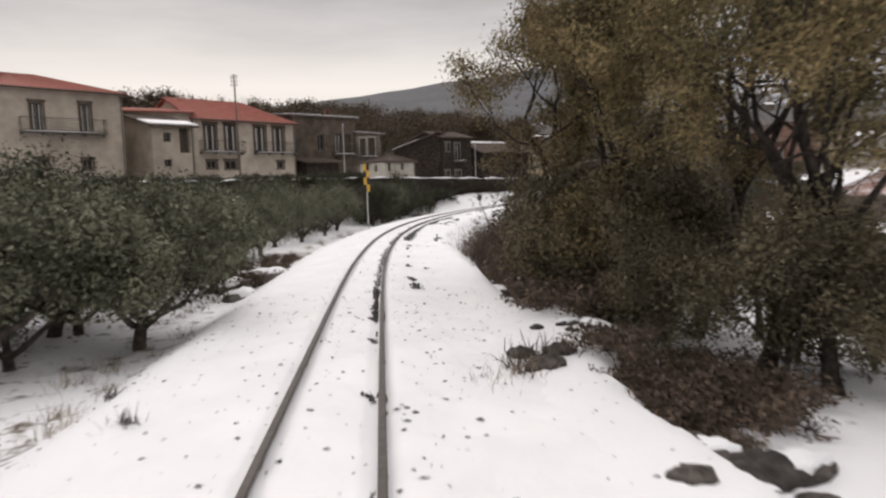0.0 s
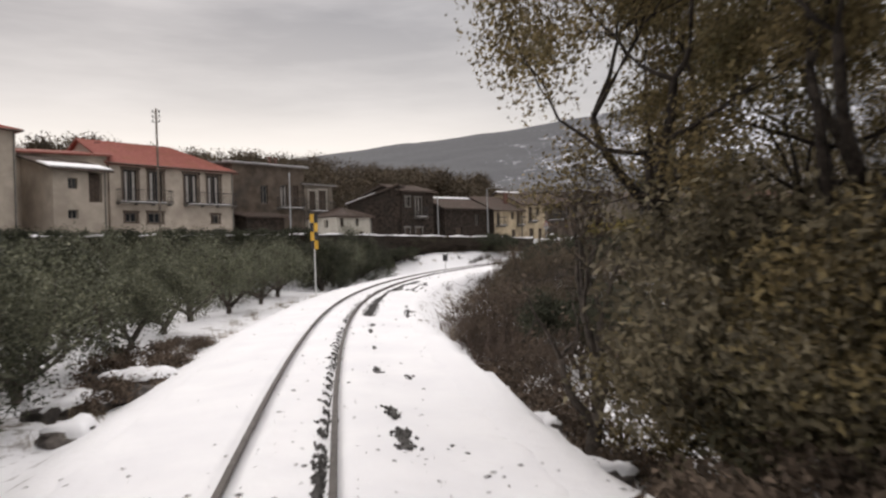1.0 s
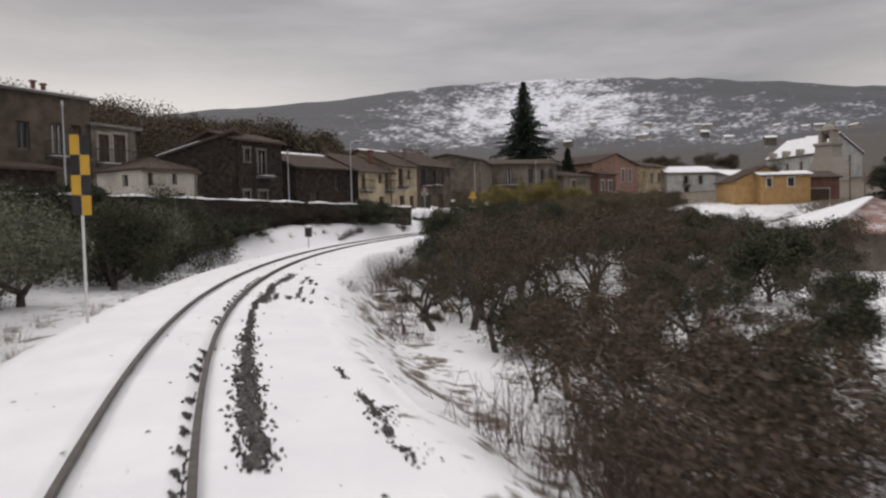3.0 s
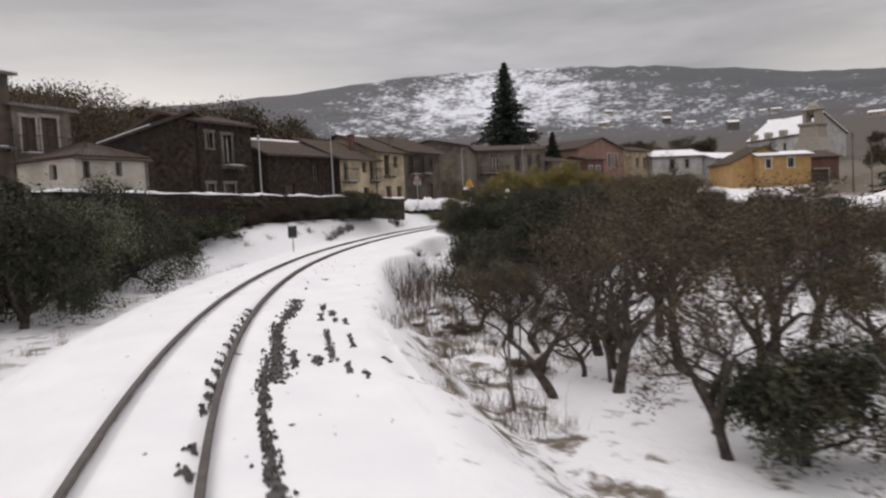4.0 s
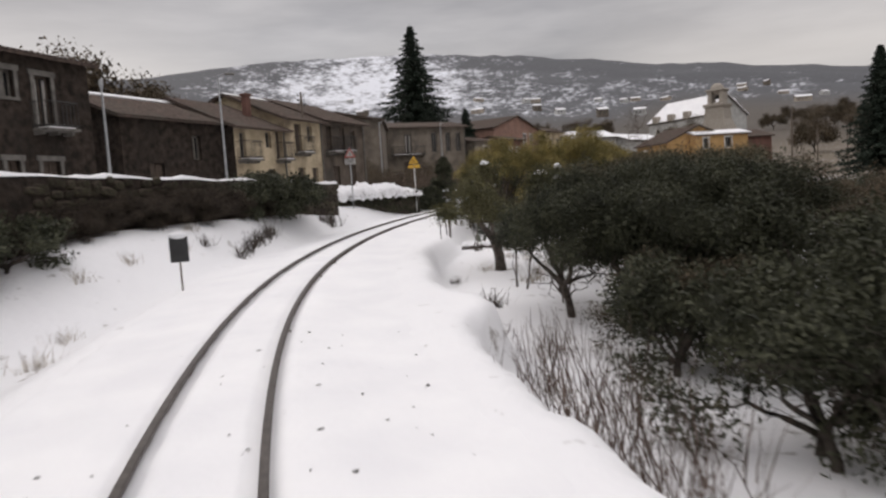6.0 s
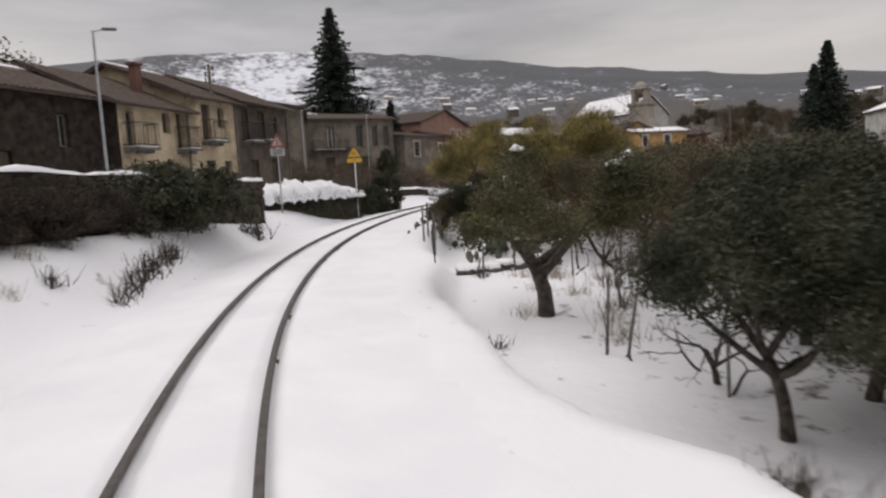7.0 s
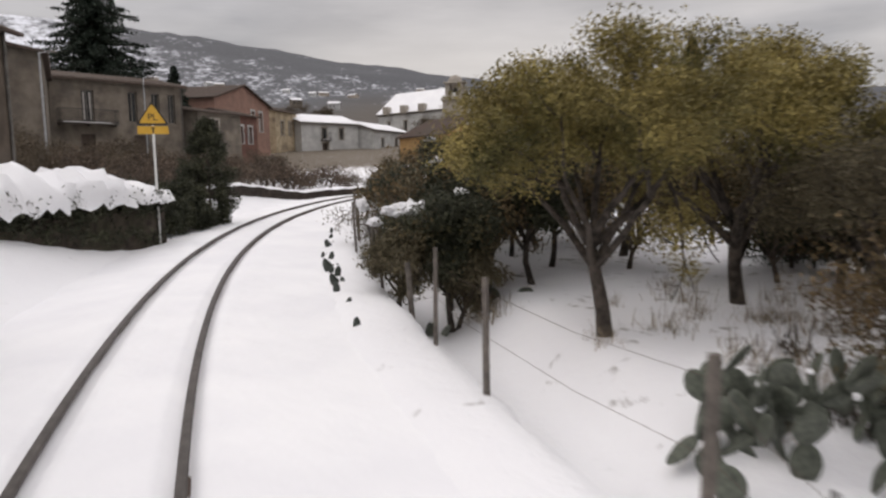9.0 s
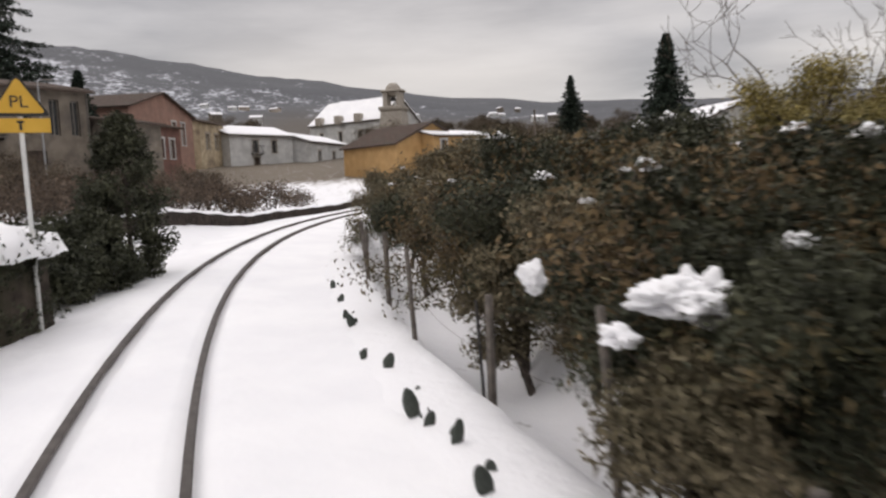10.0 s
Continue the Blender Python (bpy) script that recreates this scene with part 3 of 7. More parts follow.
def rail(side):
    l0 = side * RG
    s = np.arange(-25, 138, 0.5)
    prof = [(-0.036, -0.04), (-0.038, -0.009), (-0.028, 0.0), (0.028, 0.0), (0.038, -0.009), (0.036, -0.04)]
    V, F = [], []
    for i, q in enumerate(s):
        for dl, dz in prof:
            x, y, z, _ = on_track(q, l0 + dl)
            V.append((float(x), float(y), float(z) + dz))
        if i:
            o = (i - 1) * 6
            for k in range(5):
                F.append((o + k, o + 6 + k, o + 7 + k, o + k + 1))
    head = link_mesh("rail", V, F, STEEL, track)
    tagged(head, "worn grey-brown steel rail")
    V, F = [], []
    for i, q in enumerate(s):
        for dl, dz in ((-0.06, -0.14), (-0.014, -0.12), (-0.012, -0.034), (0.012, -0.034), (0.014, -0.12), (0.06, -0.14)):
            x, y, z, _ = on_track(q, l0 + dl)
            V.append((float(x), float(y), float(z) + dz))
        if i:
            o = (i - 1) * 6
            for k in range(5):
                F.append((o + k, o + 6 + k, o + 7 + k, o + k + 1))
    link_mesh("web", V, F, RUST, head)


rail(-1)
rail(1)


# ------------------------------------------------------------------ houses
def panel(bm, p0, d, n, width, z0, z1, holes, thick=0.4):
    """A wall of that width from p0 along d, facing n, with holes (u0, u1, za, zb) cut through it."""
    d, n = Vector(d), Vector(n)
    us = sorted({0.0, width, *[min(max(v, 0), width) for h in holes for v in h[:2]]})
    zs = sorted({z0, z1, *[min(max(v, z0), z1) for h in holes for v in h[2:4]]})

    def P(u, z, t=0.0):
        return bm.verts.new(Vector(p0) + d * u + Vector((0, 0, z)) - n * t)

    for ua, ub in zip(us, us[1:]):
        for za, zb in zip(zs, zs[1:]):
            um, zm = (ua + ub) / 2, (za + zb) / 2
            if any(h[0] < um < h[1] and h[2] < zm < h[3] for h in holes):
                continue
            bm.faces.new([P(ua, za), P(ub, za), P(ub, zb), P(ua, zb)])
            bm.faces.new([P(ua, za, thick), P(ua, zb, thick), P(ub, zb, thick), P(ub, za, thick)])
    for h in holes:
        c = [(h[0], h[2]), (h[1], h[2]), (h[1], h[3]), (h[0], h[3])]
        for (ua, za), (ub, zb) in zip(c, c[1:] + c[:1]):
            bm.faces.new([P(ua, za), P(ua, za, thick), P(ub, zb, thick), P(ub, zb)])


def slope(bm, e0, e1, t0, t1, pitch=0.24, amp=0.035, thick=0.14):
    """A roof slope from the eave e0-e1 up to t0-t1, in rows of round tiles."""
    e0, e1, t0, t1 = map(Vector, (e0, e1, t0, t1))
    n = (e1 - e0).cross(t0 - e0 if (t0 - e0).length > 1e-3 else t1 - e0).normalized()
    if n.z < 0:
        n = -n
    m = max(2, int((e1 - e0).length / pitch * 4))
    rows = []
    for i in range(m + 1):
        f = i / m
        o = n * (amp * math.sin(i * math.pi / 2)) if amp else Vector()
        rows.append((bm.verts.new(e0.lerp(e1, f) + o), bm.verts.new(t0.lerp(t1, f) + o)))
    for a, b in zip(rows, rows[1:]):
        bm.faces.new([a[0], b[0], b[1], a[1]])
    q = [bm.verts.new(v - n * thick) for v in (e0, e1, t1, t0)]
    w = [bm.verts.new(v - n * amp) for v in (e0, e1, t1, t0)]
    bm.faces.new(q[::-1])
    for i in range(4):
        j = (i + 1) % 4
        bm.faces.new([q[i], q[j], w[j], w[i]])


def opening(parent, p0, d, n, h, kind, trim=STONETRIM):
    """What stands in a hole of a wall: frame and panes, or shutters, with a sill and a stone surround."""
    d, n = Vector(d), Vector(n)
    u0, u1, za, zb = h
    w, ht = u1 - u0, zb - za
    base = Matrix.Translation(Vector(p0) + d * u0 + Vector((0, 0, za)))
    R = Matrix.Identity(4)
    for i in range(3):
        R[i][0], R[i][1], R[i][2] = d[i], -n[i], (0, 0, 1)[i]
    m = base @ R
    bm = bmesh.new()
    fr = 0.07
    for cx, cz, sx, sz in ((fr / 2, ht / 2, fr, ht), (w - fr / 2, ht / 2, fr, ht), (w / 2, fr / 2, w - 2 * fr, fr), (w / 2, ht - fr / 2, w - 2 * fr, fr), (w / 2, ht / 2, fr, ht - 2 * fr)):
        add_box(bm, cx, 0.22, cz, sx, 0.06, sz, m)
    name = "door" if kind in ("door", "french") and ht > 1.9 else "window"
    win = part(name, bm, WOOD if kind in ("french", "wood") else FRAME, parent)
    bm = bmesh.new()
    add_box(bm, w / 2, 0.25, ht / 2, w - 0.02, 0.012, ht - 0.02, m)
    part("pane", bm, GLASS, win)
    if kind in ("french", "pale"):
        for k in (0, 1):
            bm = bmesh.new()
            cx = w * (0.25 if k == 0 else 0.75)
            wd = w * 0.5 - 0.1
            add_box(bm, cx, 0.17, ht * 0.5, wd * 0.36, 0.03, ht * 0.86, m)
            part("shutter", bm, SHUT_PALE, win, "pale louvred shutter leaf")
    if kind == "wood":
        for k in (0, 1):
            bm = bmesh.new()
            add_box(bm, w * (0.25 if k == 0 else 0.75), 0.16, ht * 0.5, w * 0.5 - 0.05, 0.04, ht - 0.06, m)
            for r in range(5):
                add_box(bm, w * (0.25 if k == 0 else 0.75), 0.135, ht * (0.14 + 0.18 * r), w * 0.5 - 0.14, 0.012, 0.03, m)
            part("shutter", bm, WOOD, win, "brown wooden shutter leaf")
    if trim:
        bm = bmesh.new()
        t = 0.13
        for cx, cz, sx, sz in ((-t / 2, ht / 2, t, ht + 0.1), (w + t / 2, ht / 2, t, ht + 0.1), (w / 2, ht + t / 2 + 0.02, w + 2 * t + 0.16, t + 0.06), (w / 2, -0.05, w + 2 * t + 0.1, 0.1)):
            add_box(bm, cx, -0.02, cz, sx, 0.07, sz, m)
        part("surround", bm, trim, win, "stone window surround")


def balcony(parent, p0, d, n, u0, u1, z, snow=True, out=0.75, bars=True):
    d, n = Vector(d), Vector(n)
    R = Matrix.Identity(4)
    for i in range(3):
        R[i][0], R[i][1], R[i][2] = d[i], n[i], (0, 0, 1)[i]
    m = Matrix.Translation(Vector(p0) + d * u0 + Vector((0, 0, z))) @ R
    w = u1 - u0
    bm = bmesh.new()
    add_box(bm, w / 2, out / 2, -0.055, w, out, 0.09, m, 0.02)
    k = max(2, int(w / 1.4))
    for i in range(k + 1):
        add_box(bm, 0.1 + (w - 0.2) * i / k, out * 0.3, -0.16, 0.1, out * 0.6, 0.13, m)
    b = part("balcony", bm, CONCRETE, parent, "stone balcony slab on brackets")
    if bars:
        bm = bmesh.new()
        for y0, y1, x0, x1 in ((out - 0.05, out - 0.05, 0.04, w - 0.04), (0.0, out - 0.05, 0.04, 0.04), (0.0, out - 0.05, w - 0.04, w - 0.04)):
            for zz in (0.1, 0.95):
                add_rod(bm, m @ Vector((x0, y0, zz)), m @ Vector((x1, y1, zz)), 0.02, seg=4)
            ln = math.hypot(x1 - x0, y1 - y0)
            for i in range(int(ln / 0.16) + 1):
                f = i / max(1, int(ln / 0.16))
                q = Vector((x0 + (x1 - x0) * f, y0 + (y1 - y0) * f, 0))
                add_rod(bm, m @ (q + Vector((0, 0, 0.0))), m @ (q + Vector((0, 0, 0.95))), 0.011, seg=4)
        part("railing", bm, IRON, b, "thin iron railing")
    if snow:
        bm = bmesh.new()
        add_box(bm, w * 0.45, out / 2 + 0.1, 0.012, w * 0.8, out * 0.7, 0.045, m, 0.018)
        part("snow_cover", bm, SNOW, b, "strip of snow")


def house(a, b, depth, z0, eave, roof="side", rise=1.2, wall=CREAM, tiles=TILE_OLD, label="", front=(), left=(), right=(), balconies=(), over=0.35, snow=0.0, name="house", trim=STONETRIM, chimneys=(), left_wall=None, snow_at=(0.0, 1.0), pipe=True, hips=None, category="house", snow_slopes=None):
    """A house whose street face runs from plan point a to b; openings as (u0, u1, z0, z1, kind), heights over sea level of the scene."""
    a, b = Vector((*a, 0)), Vector((*b, 0))
    d = (b - a).normalized()
    W = (b - a).length
    n = Vector((d.y, -d.x, 0))
    root = tagged(new(name), label, category)
    root.location = (*((a + b) / 2 - n * depth / 2).xy, z0)
    off = -Vector(root.location)
    A = a + off
    zb, ze = 0.0, eave - z0

    def loc(u, v, z):
        return Vector((A.x, A.y, 0)) + d * u - n * v + Vector((0, 0, z))

    O = Vector((A.x, A.y, 0))
    rel = [(*h[:2], h[2] - z0, h[3] - z0, *h[4:]) for h in front]
    faces = [("wall", O, d, n, W, [*rel], wall)]
    faces.append(("wall", O - n * depth, n, -d, depth, [(depth - h[1], depth - h[0], h[2] - z0, h[3] - z0, *h[4:]) for h in left], left_wall or wall))
    faces.append(("wall", O + d * W, -n, d, depth, [(h[0], h[1], h[2] - z0, h[3] - z0, *h[4:]) for h in right], wall))
    faces.append(("wall", O + d * W - n * depth, -d, -n, W, [], wall))
    for i, (nm, p, dd, nn, w, holes, mt) in enumerate(faces):
        bm = bmesh.new()
        inset = 0.0 if i in (0, 3) else 0.003
        panel(bm, p + dd * inset, dd, nn, w - 2 * inset, zb, ze, [h[:4] for h in holes])
        # gable triangle on this wall
        if (roof == "side" and i in (1, 2)) or (roof == "hip" and hips and not hips[0] and i == 1) or (roof == "front" and i in (0, 3)):
            vs = [bm.verts.new(p + Vector((0, 0, ze))), bm.verts.new(p + dd * w + Vector((0, 0, ze))), bm.verts.new(p + dd * w / 2 + Vector((0, 0, ze + rise)))]
            bm.faces.new(vs)
        if roof == "shed" and i in (1, 2):
            hi = p if i == 1 else p + dd * w
            bm.faces.new([bm.verts.new(q) for q in (p + Vector((0, 0, ze)), p + dd * w + Vector((0, 0, ze)), hi + Vector((0, 0, ze + rise)))])
        if roof == "shed" and i == 3:
            bm.faces.new([bm.verts.new(q) for q in (p + Vector((0, 0, ze)), p + dd * w + Vector((0, 0, ze)), p + dd * w + Vector((0, 0, ze + rise)), p + Vector((0, 0, ze + rise)))])
        wl = part(nm, bm, mt, root)
        for h in holes:
            opening(root, p, dd, nn, h[:4], h[4] if len(h) > 4 else "win", trim)
        if i == 0:
            for bl in balconies:
                balcony(root, p, dd, nn, bl[0], bl[1], bl[2] - z0, *bl[3:])

    def roof_part(nm, mt, lift=0.0, amp=0.035, f0=0.0, f1=1.0, thick=0.14, slopes=None):
        bm = bmesh.new()
        count = [0]
        o = over
        lf = Vector((0, 0, lift))

        def sl(e0, e1, t0, t1):
            count[0] += 1
            if slopes and count[0] not in slopes:
                return
            a0, a1 = e0.lerp(t0, f0), e1.lerp(t1, f0)
            b0, b1 = e0.lerp(t0, f1), e1.lerp(t1, f1)
            slope(bm, a0 + lf, a1 + lf, b0 + lf, b1 + lf, amp=amp, thick=thick)

        dz = rise / (depth / 2) * o if roof in ("side", "hip") else rise / depth * o if roof == "shed" else rise / (W / 2) * o
        if roof == "side":
            r0, r1 = loc(-o, depth / 2, ze + rise + 0.1), loc(W + o, depth / 2, ze + rise + 0.1)
            sl(loc(-o, -o, ze - dz + 0.1), loc(W + o, -o, ze - dz + 0.1), r0, r1)
            sl(loc(W + o, depth + o, ze - dz + 0.1), loc(-o, depth + o, ze - dz + 0.1), r1, r0)
        elif roof == "front":
            r0, r1 = loc(W / 2, -o, ze + rise + 0.1), loc(W / 2, depth + o, ze + rise + 0.1)
            sl(loc(-o, depth + o, ze - dz + 0.1), loc(-o, -o, ze - dz + 0.1), r1, r0)
            sl(loc(W + o, -o, ze - dz + 0.1), loc(W + o, depth + o, ze - dz + 0.1), r0, r1)
        elif roof == "shed":
            sl(loc(-o, -o, ze - dz + 0.1), loc(W + o, -o, ze - dz + 0.1), loc(-o, depth, ze + rise + 0.1), loc(W + o, depth, ze + rise + 0.1))
        else:
            k = min(W, depth) / 2
            kl, kr = hips or (k, k)
            r0, r1 = loc(kl if kl else -o, depth / 2, ze + rise + 0.1), loc(W - kr, depth / 2, ze + rise + 0.1)
            if depth > W:
                r0, r1 = loc(W / 2, k, ze + rise + 0.1), loc(W / 2, depth - k, ze + rise + 0.1)
            c = [loc(-o, -o, ze - dz + 0.1), loc(W + o, -o, ze - dz + 0.1), loc(W + o, depth + o, ze - dz + 0.1), loc(-o, depth + o, ze - dz + 0.1)]
            if depth > W:
                sl(c[0], c[1], r0, r0), sl(c[1], c[2], r0, r1), sl(c[2], c[3], r1, r1), sl(c[3], c[0], r1, r0)
            else:
                sl(c[0], c[1], r0, r1), sl(c[1], c[2], r1, r1), sl(c[2], c[3], r1, r0)
                if kl:
                    sl(c[3], c[0], r0, r0)
        return part(nm, bm, mt, root)

    if roof != "none":
        rp = roof_part("roof", tiles)
        if snow:
            sp = roof_part("roof_snow", SNOW, lift=snow, amp=0.0, f0=snow_at[0], f1=snow_at[1], thick=snow, slopes=snow_slopes)
            tagged(sp, "blanket of snow on the roof")
    for u, v, h, w in chimneys:
        bm = bmesh.new()
        add_box(bm, 0, 0, h / 2, w, w * 0.8, h, Matrix.Translation(loc(u, v, ze)) @ Matrix.Rotation(math.atan2(d.y, d.x), 4, "Z"))
        add_box(bm, 0, 0, h + 0.06, w + 0.14, w * 0.8 + 0.14, 0.12, Matrix.Translation(loc(u, v, ze)) @ Matrix.Rotation(math.atan2(d.y, d.x), 4, "Z"))
        part("chimney", bm, REDPL, root, "square brick-red chimney")
    if pipe:
        bm = bmesh.new()
        add_rod(bm, O + d * (W - 0.12) + n * 0.06, O + d * (W - 0.12) + n * 0.06 + Vector((0, 0, ze)), 0.05, seg=6)
        part("downpipe", bm, CONCRETE, root)
        bm = bmesh.new()
        add_rod(bm, loc(-over, -over - 0.05, ze - 0.1), loc(W + over, -over - 0.05, ze - 0.1), 0.07, seg=6)
        part("gutter", bm, RUST, root)
    return root


# --- along the street, from the olive grove towards the town
house((-31.6, 45.9), (-23.9, 54.4), 9, 3.0, 10.2, "hip", 1.5, CREAM, TILE, "cream two-storey house with orange-red tiled hip roof and balcony",
      front=[(5.05, 5.85, 7.1, 9.2, "pale"), (8.35, 9.1, 7.1, 9.3, "pale"), (5.2, 5.9, 4.4, 5.2, "win"), (8.3, 9.0, 4.4, 5.2, "win")], balconies=[(4.2, 10.0, 7.1)], trim=BROWNTRIM)
house((-38.0, 38.9), (-31.75, 45.75), 9, 3.0, 9.9, "side", 1.4, PINK, TILE, "terracotta-coloured house with a red tiled roof", front=[(4.6, 5.5, 7.0, 9.0, "pale")])
house((-21.2, 62.0), (-14.0, 70.0), 9, 3.0, 9.05, "hip", 2.2, CREAM, TILE, "cream two-storey house with red tiled roof and four balcony doors", hips=(0, 3.2), trim=BROWNTRIM,
      front=[(1.03, 2.2, 6.15, 8.62, "french"), (3.05, 4.3, 6.15, 8.65, "french"), (6.15, 7.4, 6.15, 8.6, "french"), (8.23, 9.5, 6.15, 8.6, "french"),
             (1.14, 2.06, 4.6, 5.3, "win"), (2.95, 4.15, 4.55, 5.34, "win"), (8.6, 9.3, 4.6, 5.27, "win")], balconies=[(0.43, 4.77, 6.12), (6.0, 10.68, 6.12)], chimneys=[(1.0, 4.0, 1.9, 0.4)])
# blank gable wall behind the lean-to
house((-28.4, 57.6), (-21.3, 61.85), 7, 3.0, 9.5, "side", 0.6, CREAM, TILE, "cream house wing with a blank plastered wall", pipe=False)
house((-22.3, 55.7), (-19.96, 58.3), 5.2, 3.0, 7.95, "shed", 1.3, CREAM, TILE_OLD, "low cream lean-to annex with snow along its tiled roof", trim=None,
      front=[(0.94, 1.58, 6.6, 7.35, "win"), (2.3, 3.2, 5.75, 7.75, "wood"), (0.9, 1.55, 4.6, 5.2, "win")], snow=0.09, snow_at=(0.0, 0.35))
# derelict dark house with a roof terrace
house((-14.6, 72.6), (-8.95, 78.1), 9, 2.3, 10.2, "side", 0.45, BROWNPLASTER, ROOFGREY, "tall dark weathered house with a flat grey roof", front=[(0.4, 2.4, 2.4, 4.6, "wood"), (2.9, 3.7, 6.6, 8.3, "win"), (5.1, 5.9, 6.3, 8.4, "pale"), (6.5, 7.2, 6.3, 8.4, "wood"), (4.2, 5.0, 2.4, 4.4, "wood")], balconies=[(4.6, 7.6, 6.25)], chimneys=[(5.6, 2.4, 1.1, 0.22), (6.3, 2.4, 1.0, 0.22)], pipe=False, snow=0.06, snow_at=(0.0, 0.3), trim=None)
house((-8.9, 78.0), (-6.4, 80.6), 8, 2.3, 8.6, "side", 0.5, GREYPLASTER, ROOFGREY, "dark weathered two-storey house with snow-edged balcony", front=[(0.5, 1.35, 6.05, 8.0, "wood"), (1.7, 2.7, 6.05, 8.1, "wood"), (0.6, 1.4, 2.4, 4.4, "wood")], balconies=[(0.2, 3.4, 6.0)], pipe=False)
house((-13.0, 70.4), (-10.2, 73.2), 5, 2.3, 5.2, "shed", 0.9, LAVA, TILE_OLD, "low dark stone outbuilding with a snowy roof edge", snow=0.07, snow_at=(0.75, 1.0), pipe=False)
house((-5.05, 68.75), (-2.2, 71.05), 4.5, 2.2, 4.95, "hip", 0.75, CREAM_PALE, TILE_OLD, "small pale plastered cottage with hipped tile roof", trim=None,
      front=[(0.32, 0.68, 4.0, 4.76, "wood"), (1.93, 2.27, 4.1, 4.75, "win"), (2.3, 2.8, 2.4, 3.6, "wood")], over=0.15, left=[(1.4, 2.0, 4.0, 4.7, "win")])
# big dark gabled house
house((-3.4, 86.8), (-4.9, 81.0), 5.5, 2.2, 6.7, "shed", 1.8, LAVA, TILE_OLD, "big dark lava-stone house with a bare gable and snowy verge", over=0.2, snow=0.05, snow_at=(0.0, 0.55), pipe=False)
house((0.62, 79.5), (4.0, 82.3), 6.2, 2.2, 7.9, "side", 0.8, LAVA, TILE_OLD, "dark lava-stone house front with pale window surrounds", trim=CONCRETE,
      front=[(0.55, 1.05, 6.3, 7.25, "win"), (1.85, 2.6, 5.3, 7.2, "french"), (0.4, 0.95, 2.3, 4.1, "wood"), (1.85, 2.65, 2.3, 4.1, "wood")], balconies=[(1.6, 3.1, 5.25)], pipe=False)
house((5.4, 85.1), (11.3, 89.2), 7, 2.2, 6.35, "side", 1.35, LAVA, TILE_OLD, "low dark stone house with snow on its roof ridge", front=[(4.4, 5.0, 4.4, 5.6, "win"), (1.5, 2.4, 2.3, 4.2, "wood")], snow=0.09, snow_at=(0.88, 1.0), trim=None, pipe=False)
# terrace of yellowed houses
_ta, _tb = Vector((11.3, 88.4)), Vector((23.5, 97.5))
_td = (_tb - _ta).normalized()


def terrace(u0, u1, **k):
    p, q = _ta + _td * u0, _ta + _td * u1
    k["front"] = [(h[0] - u0, h[1] - u0, *h[2:]) for h in k.get("front", ())]
    k["balconies"] = [(h[0] - u0, h[1] - u0, *h[2:]) for h in k.get("balconies", ())]
    return house(tuple(p), tuple(q), **k)


terrace(0.05, 4.75, depth=8, z0=2.2, eave=6.2, roof="side", rise=1.75, wall=YELLOWPL, tiles=TILE_OLD, label="yellowed terrace house with old tiled roof and narrow windows",
        front=[(0.5, 1.05, 4.45, 5.85, "win"), (2.85, 3.4, 5.1, 6.0, "win"), (3.85, 4.5, 4.5, 6.05, "wood"), (2.9, 3.6, 2.3, 3.9, "wood")], balconies=[(0.2, 1.6, 4.4), (3.7, 4.65, 4.45)], chimneys=[(3.9, 1.9, 2.1, 0.42)], trim=None, left_wall=LAVA)
terrace(4.8, 9.0, depth=8, z0=2.2, eave=6.95, roof="side", rise=1.7, wall=YELLOWPL, tiles=TILE_OLD, label="taller yellowed terrace house with dark balcony doors",
        front=[(5.9, 6.65, 4.95, 6.65, "wood"), (7.3, 7.9, 5.6, 6.6, "win"), (6.0, 6.8, 2.3, 4.0, "wood"), (7.6, 8.3, 2.3, 4.0, "wood")], balconies=[(5.7, 7.0, 4.9)], snow=0.06, snow_at=(0.92, 1.0), trim=None)
terrace(9.05, 14.9, depth=8, z0=2.2, eave=7.15, roof="side", rise=1.6, wall=BROWNPLASTER, tiles=TILE_OLD, label="dark brown weathered terrace house with shuttered windows",
        front=[(9.6, 10.3, 5.1, 6.75, "wood"), (11.35, 12.1, 5.2, 6.75, "wood"), (13.0, 13.6, 5.4, 6.6, "win"), (10.2, 11.1, 2.3, 4.1, "wood"), (12.6, 13.4, 2.3, 4.2, "wood")], balconies=[(9.4, 10.6, 5.05), (11.1, 12.5, 5.15)], trim=None)
# pale gabled house beyond the orchard fir
house((91.0, 86.8), (96.2, 79.8), 9, 2.5, 7.6, "front", 1.7, WHITEPL, TILE_OLD, "large pale house with a broad gable beyond the orchard", front=[(1.6, 2.4, 4.9, 6.5, "win"), (6.0, 6.8, 4.9, 6.5, "win")], snow=0.1, pipe=False)
# stone house under the great fir
house((33.0, 113.0), (38.9, 123.4), 9, 3.0, 9.3, "side", 0.9, GREYPLASTER, TILE_OLD, "grey stone house end beside the street", pipe=False)
house((39.0, 123.4), (49.2, 122.3), 9, 3.5, 9.6, "side", 0.9, GREYPLASTER, TILE_OLD, "long grey stone house with tall windows and snowy balcony",
      front=[(2.2, 3.1, 6.5, 8.8, "pale"), (5.7, 6.4, 6.6, 8.9, "win"), (7.6, 8.25, 6.6, 8.9, "win"), (9.0, 9.6, 6.6, 8.9, "win"), (2.0, 3.0, 3.6, 5.6, "wood"), (6.0, 7.2, 3.6, 5.6, "wood")], balconies=[(0.4, 4.6, 6.4)], trim=None)
